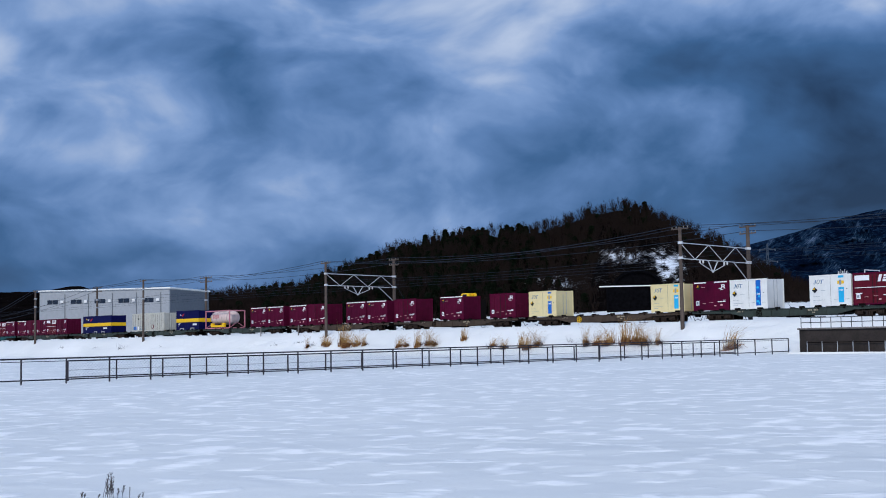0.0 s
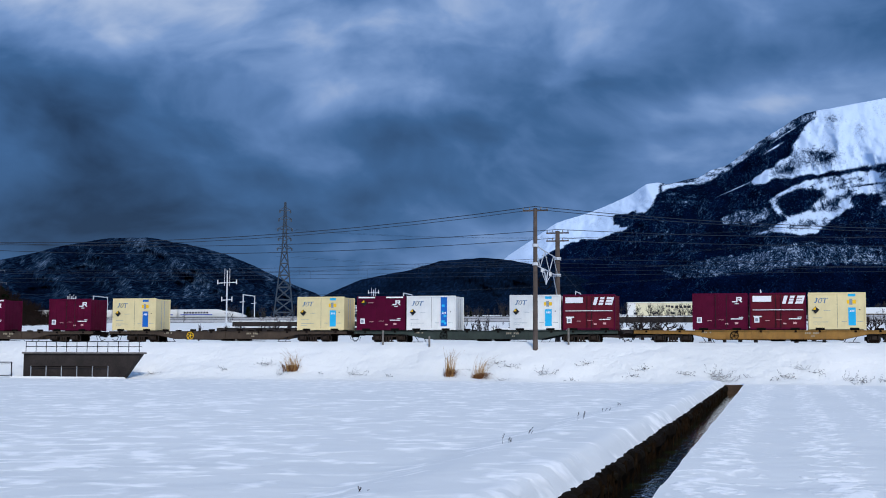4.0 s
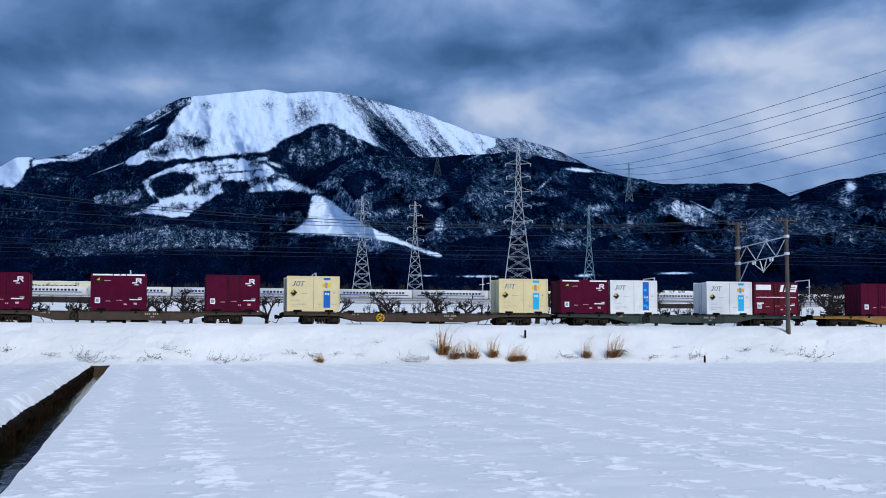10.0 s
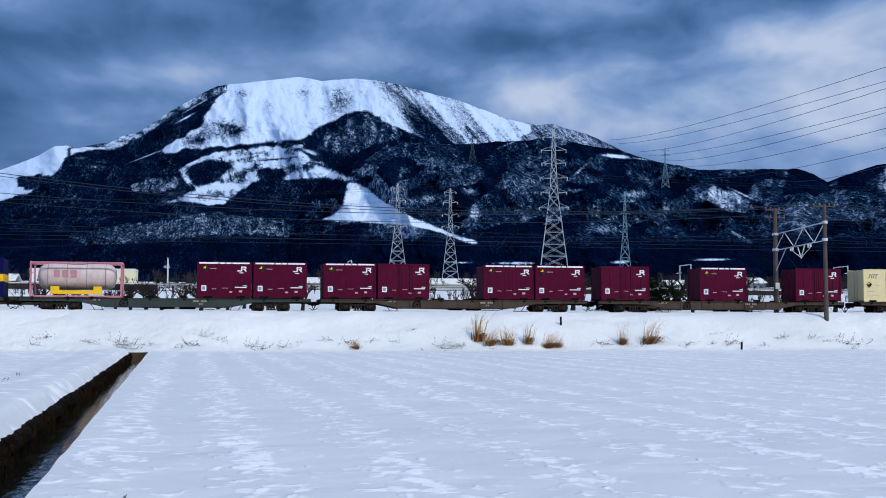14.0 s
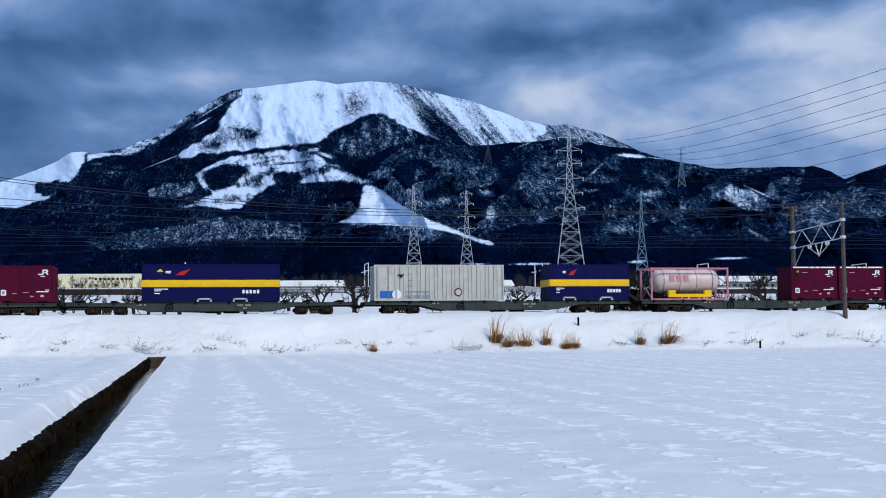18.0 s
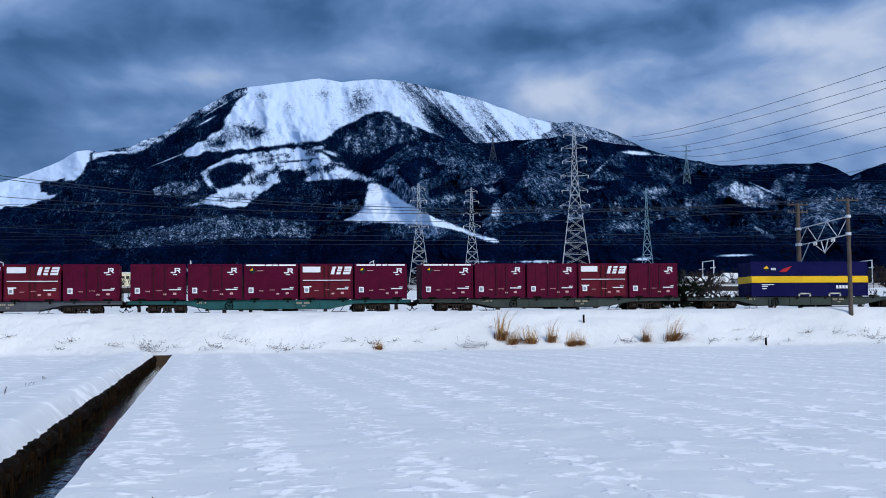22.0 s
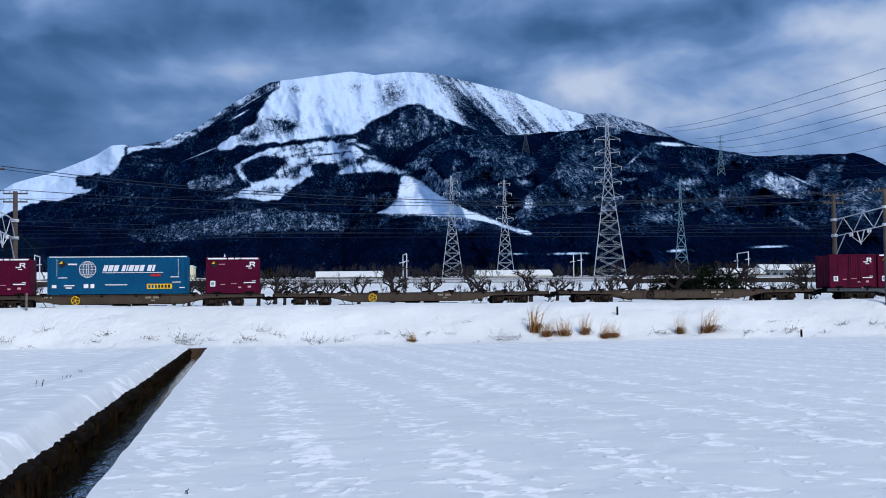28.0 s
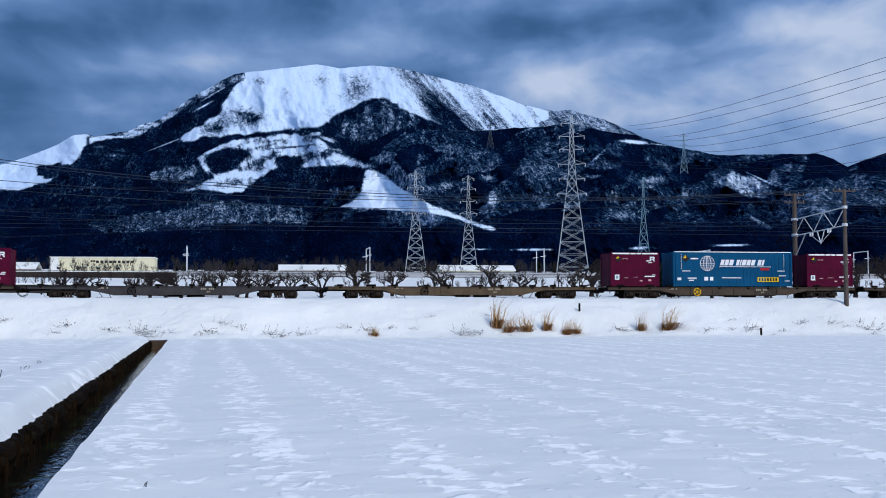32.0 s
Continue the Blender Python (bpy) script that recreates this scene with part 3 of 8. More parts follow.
def front_snow(A, E, V, spur):
    side = facing(spur)
    grainy = fbm(A * 3.0 + E, E * 3.0, 222, 5, 0.6)
    patchy = fbm(A * 0.8 + E * 0.5, E * 1.2, 221, 4)
    stalks = fbm(A * 7.0, E * 1.8, 224, 4, 0.6)
    s = 0.23 + 0.08 * spur + 0.14 * np.maximum(side, 0) + 0.18 * patchy + 0.14 * grainy
    s = s * (1 - 0.80 * smoothstep(0.02, 0.10, fbm(A * 0.7 - E * 0.6, E * 1.1, 223, 5)))
    s = s * smoothstep(3.4, 4.8, E) + 0.02
    frosts = [(18.96, 7.89, 0.75, 0.09, -0.10, 1.05), (20.0, 7.76, 0.6, 0.04, -0.14, 0.62), (24.5, 6.07, 0.75, 0.05, -0.52, 0.75), (19.8, 6.2, 1.0, 0.28, 0.0, 0.46), (18.0, 5.5, 0.6, 0.5, 0.0, 0.46), (18.3, 4.65, 1.2, 0.30, 0.0, 0.42), (17.2, 7.2, 0.7, 0.12, 0.85, 0.52), (14.1, 8.5, 0.6, 0.08, 0.4, 0.55), (12.6, 5.45, 0.35, 0.45, 0.0, 0.66), (12.4, 6.4, 0.45, 0.22, 0.0, 0.50),
              (10.6, 6.05, 0.8, 0.35, 0.1, 0.42), (9.3, 7.2, 0.5, 0.3, 0.3, 0.36), (14.8, 6.7, 0.9, 0.3, 0.5, 0.36), (30.55, 6.85, 0.24, 0.26, 0.0, 0.95), (30.45, 6.35, 0.5, 0.6, 0.0, 0.50), (31.9, 5.6, 0.6, 0.4, 0.0, 0.44), (26.95, 5.6, 0.4, 0.22, 0.0, 0.48), (24.2, 4.35, 0.8, 0.14, -0.6, 0.42), (26.2, 6.95, 0.35, 0.18, 0.0, 0.42), (23.1, 3.27, 0.75, 0.06, 0.0, 0.95), (21.2, 5.6, 0.6, 0.4, 0.0, 0.38), (25.6, 5.0, 0.7, 0.2, -0.6, 0.40)]
    for a, e, w, h, k, gain in frosts:
        s = np.maximum(s, (gain + 0.04 + 0.30 * stalks * (gain < 0.7)) * leaning(A, E, a, e, w, h, k))
    s = np.maximum(s, inside(A, E, SHEEN, 1.6) * (0.56 + 0.34 * stalks))
    s = np.maximum(s, (0.80 + 0.6 * fbm(A * 5, E * 2, 231, 3)) * np.maximum(np.maximum(spot(A, E, 14.5, 3.17, 1.2, 0.06), spot(A, E, 19.2, 3.2, 0.7, 0.09)), spot(A, E, 11.9, 3.2, 0.6, 0.05)))
    return np.maximum(s, open_ground(A, E))


def hill_snow(A, E, V, spur):
    side = facing(spur)
    s = 0.18 + 0.12 * spur + 0.16 * np.maximum(side, 0) + 0.16 * fbm(A * 0.7, E * 1.2, 241, 4) - 0.2 * smoothstep(3.0, 1.5, E)
    for a, e, w, h, k, gain in ((-30.6, 4.2, 0.9, 0.22, 0.15, 0.46), (-32.0, 3.6, 0.7, 0.25, 0.0, 0.42), (-28.9, 4.1, 0.7, 0.2, -0.3, 0.40), (-29.5, 5.2, 0.5, 0.08, 0.0, 0.4)):
        s = np.maximum(s, gain * leaning(A, E, a, e, w, h, k))
    return s


def wood_snow(A, E, V, spur):
    grainy = fbm(A * 5, E * 6, 251, 4)
    return 0.06 + (0.66 * spot(A, E, -38.5, 3.25, 0.75, 0.85) + 0.50 * spot(A, E, -40.6, 3.75, 1.5, 0.40) + 0.40 * spot(A, E, -43.6, 2.7, 2.2, 0.5) + 0.5 * spot(A, E, -52.0, 2.45, 0.9, 0.35)) * (0.85 + 1.1 * grainy)


# the blue of distance is in the cover colours; no haze is drawn
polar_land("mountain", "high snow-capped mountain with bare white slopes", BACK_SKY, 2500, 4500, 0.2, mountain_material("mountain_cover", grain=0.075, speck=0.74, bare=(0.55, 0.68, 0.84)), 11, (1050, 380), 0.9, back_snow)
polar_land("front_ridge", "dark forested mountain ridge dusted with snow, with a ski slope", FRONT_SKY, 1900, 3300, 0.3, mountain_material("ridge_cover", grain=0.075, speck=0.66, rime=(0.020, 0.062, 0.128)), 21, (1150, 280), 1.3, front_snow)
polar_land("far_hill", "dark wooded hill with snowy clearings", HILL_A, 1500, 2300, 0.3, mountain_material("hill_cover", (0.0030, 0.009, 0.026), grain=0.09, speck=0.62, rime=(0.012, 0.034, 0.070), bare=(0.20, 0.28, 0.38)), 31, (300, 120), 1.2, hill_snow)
polar_land("far_ridge", "distant dark wooded ridge", HILL_B, 2600, 3600, 0.3, mountain_material("ridge_far_cover", (0.004, 0.012, 0.030), speck=0.3), 41, (160, 60), 0.8)
polar_land("wooded_hill", "low hill under leafless winter woods with snow on its foot", WOODED, 300, 480, 0.5, mountain_material("wood_cover", (0.005, 0.004, 0.004), grain=0.85, speck=0.85, relief_m=0.6, rime=(0.016, 0.014, 0.014), bare=(0.70, 0.74, 0.78)), 51, (500, 100), 0.8, wood_snow, jag=1.5)

# ---- the freight train ----
V0, ACC = 10.05, 0.03947
FACE, DECK = 89.72, RAIL + 1.0


def along(t):
    """How far the train has come at t seconds."""
    return V0 * t + ACC * (t - 8.0) ** 2


MOVERS = []
MAROON = material("maroon_paint", (0.082, 0.0020, 0.022), 0.6, spec=0.08, grain=0.16, stain=0.25, stain_colour=(0.040, 0.002, 0.012))
MAROON_OLD = material("faded_maroon_paint", (0.090, 0.0030, 0.023), 0.6, spec=0.08, grain=0.2, stain=0.35, stain_colour=(0.05, 0.004, 0.013))
BRICK = material("brick_red_paint", (0.115, 0.009, 0.020), 0.6, spec=0.08, grain=0.16, stain=0.3, stain_colour=(0.075, 0.015, 0.02))
CREAM = material("cream_paint", (0.74, 0.62, 0.33), 0.45, grain=0.05, stain=0.15, stain_colour=(0.45, 0.36, 0.2))
WHITE = material("white_paint", (0.76, 0.76, 0.72), 0.45, grain=0.05, stain=0.18, stain_colour=(0.45, 0.43, 0.38))
GREYWHITE = material("grey_white_paint", (0.50, 0.49, 0.43), 0.5, grain=0.10, stain=0.4, stain_colour=(0.25, 0.22, 0.17))
NAVY = material("navy_paint", (0.0035, 0.0045, 0.055), 0.6, spec=0.08, grain=0.1)
YELLOW = material("yellow_paint", (0.85, 0.50, 0.01), 0.45, grain=0.08)
CYAN = material("cyan_panel", (0.02, 0.42, 0.72), 0.4, grain=0.06)
DEEPBLUE = material("deep_blue_panel", (0.01, 0.13, 0.48), 0.4, grain=0.08)
SKYBLUE = material("container_blue_paint", (0.002, 0.074, 0.165), 0.6, spec=0.08, grain=0.12)
MARK = material("white_marking", (0.80, 0.80, 0.80), 0.5, grain=0.04)
PINKMARK = material("pale_red_marking", (0.62, 0.34, 0.33), 0.5, grain=0.06)
BLACKMARK = material("black_marking", (0.012, 0.012, 0.014), 0.5)
REDMARK = material("red_marking", (0.45, 0.015, 0.02), 0.5)
GREYMARK = material("grey_marking", (0.25, 0.30, 0.33), 0.5)
CREAMMARK = material("dull_cream_marking", (0.40, 0.34, 0.24), 0.7, grain=0.2)
SLATEBLUE = material("slate_blue_marking", (0.05, 0.15, 0.30), 0.5)
SEAM = material("dark_seam", (0.03, 0.008, 0.012), 0.6)
GREYSEAM = material("grey_seam", (0.22, 0.21, 0.18), 0.6)
DARK = material("dark_steel", (0.006, 0.005, 0.0045), 0.8, spec=0.03, grain=0.25, stain=0.4, stain_colour=(0.018, 0.010, 0.007))
GALV = material("galvanised_steel", (0.42, 0.44, 0.46), 0.5, 0.35, grain=0.15)
RUST = material("rusty_steel", (0.022, 0.014, 0.010), 0.8, spec=0.05, grain=0.3)
WORN = material("worn_wheel_steel", (0.09, 0.08, 0.075), 0.6, 0.3, grain=0.3)
GRIME = material("brake_dust_steel", (0.034, 0.025, 0.020), 0.8, spec=0.05, grain=0.35, scale=10.0, stain=0.5, stain_colour=(0.02, 0.015, 0.012))
GLASS = material("dark_window_glass", (0.008, 0.010, 0.014), 0.08, spec=0.8, grain=0.0)


def slab(x0, x1, z0, z1, proud=0.012, y=0.0, bevel=0.0):
    """A thin plate on a front face."""
    bm = bmesh.new()
    box(bm, x0, x1, y - proud, y + 0.01, z0, z1, bevel)
    return bm


def poly_plate(points, proud=0.012, y=0.0):
    """A flat plate of any outline on a front face."""
    bm = bmesh.new()
    a = [bm.verts.new((px, y - proud, pz)) for px, pz in points]
    b = [bm.verts.new((px, y + 0.01, pz)) for px, pz in points]
    bm.faces.new(a)
    bm.faces.new(list(reversed(b)))
    for i in range(len(a)):
        j = (i + 1) % len(a)
        bm.faces.new((a[j], a[i], b[i], b[j]))
    bmesh.ops.recalc_face_normals(bm, faces=bm.faces[:])
    return bm


def empty(name, label, category, group=""):
    return tagged(new(name), label, category, group)


def shell(bm, length, height, width=2.45, ribs=(), rib=0.025, end_ribs=5):
    """The body of a box, in one piece: an outline with raised ribs on the long sides and on the ends, drawn upwards."""
    h, y0, y1 = length / 2 - 0.04, 0.04, width - 0.04
    plan = [(-h, y0)]
    for x, w in sorted(ribs):
        plan += [(x - w / 2, y0), (x - w / 2, y0 - rib), (x + w / 2, y0 - rib), (x + w / 2, y0)]
    plan.append((h, y0))
    ends = [0.35 + (width - 0.7) * i / max(1, end_ribs - 1) for i in range(end_ribs)]
    for y in ends:
        plan += [(h, y - 0.07), (h + rib, y - 0.07), (h + rib, y + 0.07), (h, y + 0.07)]
    plan.append((h, y1))
    for x, w in sorted(ribs, reverse=True):
        plan += [(x + w / 2, y1), (x + w / 2, y1 + rib), (x - w / 2, y1 + rib), (x - w / 2, y1)]
    plan.append((-h, y1))
    for y in reversed(ends):
        plan += [(-h, y + 0.07), (-h - rib, y + 0.07), (-h - rib, y - 0.07), (-h, y - 0.07)]
    low = [bm.verts.new((x, y, 0.06)) for x, y in plan]
    top = [bm.verts.new((x, y, height - 0.05)) for x, y in plan]
    n = len(plan)
    for i in range(n):
        j = (i + 1) % n
        bm.faces.new((low[i], low[j], top[j], top[i]))
    bm.faces.new(low[::-1])
    bm.faces.new(top)


def container_frame(thing, length, height, mat, width=2.45):
    h = length / 2
    for x in (-h + 0.05, h - 0.05):
        for y in (0.05, width - 0.05):
            bm = bmesh.new()
            box(bm, x - 0.05, x + 0.05, y - 0.05, y + 0.05, 0.0, height, 0.008)
            part("corner_post", bm, mat, thing)
    for y in (0.045, width - 0.045):
        for name, z0, z1 in (("top_rail", height - 0.10, height), ("bottom_rail", 0.02, 0.14)):
            bm = bmesh.new()
            box(bm, -h + 0.1, h - 0.1, y - 0.045, y + 0.045, z0, z1)
            part(name, bm, mat, thing)


def diamond(thing, x, z, r=0.2):
    part("hazard_diamond", poly_plate([(x - r, z), (x, z + r), (x + r, z), (x, z - r)], 0.014), BLACKMARK, thing, "black diamond-shaped handling sign")
    part("hazard_corner", poly_plate([(x - r * 0.85, z + 0.02), (x, z + r * 0.85), (x + 0.02, z + 0.02)], 0.019), YELLOW, thing)


def twin_logo(thing, x, z, s=1.0, mat=None):
    """A company mark: a hooked block and a legged block over a short bar."""
    mat = mat or MARK
    part("logo", poly_plate([(x - 0.40 * s, z - 0.14 * s), (x - 0.40 * s, z - 0.24 * s), (x - 0.02 * s, z - 0.24 * s), (x + 0.06 * s, z - 0.17 * s), (x + 0.06 * s, z + 0.22 * s), (x - 0.06 * s, z + 0.22 * s), (x - 0.06 * s, z - 0.14 * s)], 0.020), mat, thing, "white company mark")
    part("logo", poly_plate([(x + 0.02 * s, z + 0.22 * s), (x + 0.02 * s, z + 0.11 * s), (x + 0.30 * s, z + 0.11 * s), (x + 0.30 * s, z + 0.03 * s), (x + 0.10 * s, z + 0.03 * s), (x + 0.10 * s, z - 0.06 * s), (x + 0.20 * s, z - 0.06 * s), (x + 0.34 * s, z - 0.24 * s),
                             (x + 0.47 * s, z - 0.24 * s), (x + 0.33 * s, z - 0.05 * s), (x + 0.42 * s, z + 0.02 * s), (x + 0.42 * s, z + 0.16 * s), (x + 0.35 * s, z + 0.22 * s)], 0.016), mat, thing, "white company mark")
    part("logo_bar", slab(x - 0.20 * s, x + 0.16 * s, z - 0.40 * s, z - 0.33 * s, 0.016), mat, thing)


def small_marks(thing, dark_paint=True):
    """Plates and lines of small print, too small to read."""
    m = MARK if dark_paint else GREYMARK
    part("label_plate", slab(-1.56, -1.22, 0.48, 0.86, 0.015), MARK, thing, "white paper label")
    part("label_print", slab(-1.50, -1.30, 0.56, 0.78, 0.019), GREYMARK, thing)
    for x0, x1, z0, z1, k in ((-0.85, -0.55, 0.60, 0.64, 1), (-0.15, 0.25, 0.66, 0.69, 1), (0.72, 1.52, 0.70, 0.77, 0), (1.28, 1.56, 0.82, 0.87, 0), (1.0, 1.22, 0.38, 0.52, 1), (0.35, 0.55, 0.36, 0.46, 1)):
        part("marking", slab(x0, x1, z0, z1, 0.016), PINKMARK if k and dark_paint else m, thing)


def lock_bars(thing, xs, height, mat):
    for x in xs:
        bm = bmesh.new()
        rod(bm, (x, -0.01, 0.12), (x, -0.01, height - 0.12), 0.022, 6)
        for z in (0.35, 1.0, height - 0.45):
            box(bm, x - 0.05, x + 0.05, -0.02, 0.03, z - 0.03, z + 0.03)
        part("lock_bar", bm, mat, thing)


def corner_feet(thing, length, width=2.45):
    for x in (-length / 2 + 0.75, length / 2 - 0.75):
        bm = bmesh.new()
        box(bm, x - 0.30, x + 0.30, -0.01, 0.09, -0.02, 0.13, 0.01)
        part("fork_pocket", bm, DARK, thing)


def plain_container():
    c = empty("freight_container", "maroon ribbed steel freight container riding on a flat wagon", "container", "twelve-foot freight containers")
    bm = bmesh.new()
    shell(bm, 3.715, 2.5, ribs=[(-0.12, 0.06), (0.06, 0.06), (0.24, 0.06), (0.62, 0.05), (-0.42, 0.05), (-1.2, 0.03), (1.2, 0.03)])
    part("body", bm, MAROON_OLD, c)
    container_frame(c, 3.715, 2.5, MAROON)
    lock_bars(c, (-0.3, 0.45), 2.5, SEAM)
    twin_logo(c, 1.15, 2.06, 0.78)
    small_marks(c)
    corner_feet(c, 3.715)
    return c


def lined_container(broken):
    c = empty("freight_container", "maroon freight container with a white line along its top", "container", "twelve-foot freight containers")
    bm = bmesh.new()
    shell(bm, 3.715, 2.5, ribs=[(-0.35 + 0.02, 0.03), (0.35, 0.03)] if broken else [(x * 0.30, 0.03) for x in range(-5, 6)], rib=0.012)
    part("body", bm, MAROON, c)
    container_frame(c, 3.715, 2.5, MAROON)
    for x0, x1 in ((-1.72, -0.45), (0.40, 1.72)) if broken else ((-1.72, -0.42), (-0.34, 0.05), (0.12, 0.46), (0.54, 1.72)):
        part("white_line", slab(x0, x1, 2.36, 2.46, 0.018), MARK, c, "white painted line")
    diamond(c, -1.28, 2.02, 0.24)
    part("marking", slab(-0.98, -0.55, 2.0, 2.04, 0.016), PINKMARK, c)
    twin_logo(c, 1.18, 2.02, 0.76)
    small_marks(c)
    corner_feet(c, 3.715)
    return c


def banded_container():
    c = empty("freight_container", "brick-red freight container with white plate, white band and emblem", "container", "twelve-foot freight containers")
    bm = bmesh.new()
    shell(bm, 3.715, 2.5, ribs=[(-0.22, 0.05), (-0.05, 0.05), (0.12, 0.05), (-1.0, 0.03), (1.0, 0.03)])
    part("body", bm, BRICK, c)
    container_frame(c, 3.715, 2.5, MAROON)
    lock_bars(c, (-0.14, 0.20), 2.5, SEAM)
    part("white_plate", slab(-1.66, -0.42, 1.90, 2.30, 0.02), MARK, c, "blank white plate")
    part("white_band", slab(-1.66, 1.66, 1.32, 1.37, 0.045), MARK, c, "thin white band")
    # slanting emblem in three blocks
    for x0, x1 in ((0.30, 0.62), (0.70, 1.08), (1.16, 1.74)):
        part("emblem", poly_plate([(x0 - 0.02, 1.76), (x1 - 0.10, 1.76), (x1 + 0.06, 2.30), (x0 + 0.14, 2.30)], 0.018), MARK, c, "white slanting company emblem")
    for z in (1.92, 2.10):
        part("emblem_gap", slab(0.72, 1.62, z, z + 0.045, 0.023), BRICK, c)
    small_marks(c)
    part("marking", slab(-1.62, -1.05, 0.86, 0.94, 0.016), MARK, c)
    corner_feet(c, 3.715)
    return c


def reefer_container(body, stripe, bits, label):
    c = empty("insulated_container", label, "container", "insulated containers")
    bm = bmesh.new()
    shell(bm, 3.715, 2.5, ribs=[], end_ribs=0)
    part("body", bm, body, c)
    container_frame(c, 3.715, 2.5, body)
    for x in (0.02, 1.78, -1.78):
        part("door_seam", slab(x - 0.012, x + 0.012, 0.14, 2.40, 0.006, 0.04), GREYSEAM, c)
    part("stripe", slab(0.72, 1.20, 0.28, 1.48, 0.006, 0.04), stripe, c, "bright blue vertical panel")
    part("stripe_top", slab(0.72, 1.20, 2.22, 2.42, 0.006, 0.04), stripe, c, "bright blue vertical panel")
    if bits:
        part("sun_picture", slab(0.64, 1.22, 1.74, 1.98, 0.009, 0.04), YELLOW, c, "yellow picture panel")
        part("stripe_middle", slab(0.80, 1.0, 1.66, 2.06, 0.011, 0.04), GREYMARK, c)
    else:
        part("stripe_middle", slab(0.72, 1.20, 1.48, 2.22, 0.006, 0.04), stripe, c, "bright blue vertical panel")
        for x, z, w in ((0.80, 1.70, 0.22), (0.95, 0.95, 0.2), (0.76, 0.55, 0.26), (0.98, 0.42, 0.16), (0.80, 1.25, 0.14)):
            part("stripe_patch", slab(x, x + w, z, z + 0.16, 0.010, 0.04), CYAN if stripe is DEEPBLUE else MARK, c)
    for i in range(3):
        part("stripe_print", slab(0.82 + i * 0.11, 0.89 + i * 0.11, 1.18, 1.32, 0.010, 0.04), MARK, c)
    # slanting slate-blue company mark: a hooked stroke, an oval ring and a capped stroke
    part("logo", poly_plate([(-1.50, 1.84), (-1.44, 1.79), (-1.36, 1.80), (-1.30, 1.88), (-1.245, 2.09), (-1.20, 2.10), (-1.195, 2.13), (-1.36, 2.13), (-1.365, 2.10), (-1.32, 2.09), (-1.37, 1.90), (-1.41, 1.83), (-1.46, 1.85)], 0.006, 0.04), SLATEBLUE, c, "slate-blue company mark")
    ring = [(math.cos(k), math.sin(k)) for k in [i * math.tau / 18 for i in range(18)]]
    bm = bmesh.new()
    rows = [[bm.verts.new((-1.07 + (rx + dx) * p + 0.05 * q, 0.032, 1.96 + rz * q)) for p, q in ring] for rx, rz, dx in ((0.13, 0.175, 0.0), (0.13, 0.145, -0.055))]
    for i in range(18):
        bm.faces.new((rows[0][i], rows[0][(i + 1) % 18], rows[1][(i + 1) % 18], rows[1][i]))
    bmesh.ops.solidify(bm, geom=bm.faces[:], thickness=0.006)
    part("logo", bm, SLATEBLUE, c, "slate-blue company mark")
    part("logo", poly_plate([(-0.86, 1.79), (-0.75, 1.79), (-0.745, 1.81), (-0.78, 1.82), (-0.71, 2.10), (-0.64, 2.09), (-0.60, 2.05), (-0.58, 2.13), (-0.90, 2.13), (-0.925, 2.05), (-0.87, 2.09), (-0.775, 2.10), (-0.84, 1.82), (-0.865, 1.81)], 0.006, 0.04), SLATEBLUE, c, "slate-blue company mark")
    diamond(c, -1.38, 1.32, 0.24)
    for x0, x1, z in ((-0.86, -0.42, 1.26), (-1.55, -0.95, 0.78), (-1.55, -0.55, 0.50), (-1.55, -1.10, 0.36), (0.3, 0.62, 0.52), (1.28, 1.66, 0.52)):
        part("marking", slab(x0, x1, z, z + 0.025, 0.006, 0.04), GREYMARK, c)
    part("marking", slab(1.42, 1.49, 1.30, 1.37, 0.008, 0.04), BLACKMARK, c)
    for y in (1.0, 1.45):
        for x in (-1.84, 1.84):
            bm = bmesh.new()
            rod(bm, (x, y, 0.2), (x, y, 2.35), 0.02, 6)
            part("lock_rod", bm, GALV, c)
    corner_feet(c, 3.715)
    return c


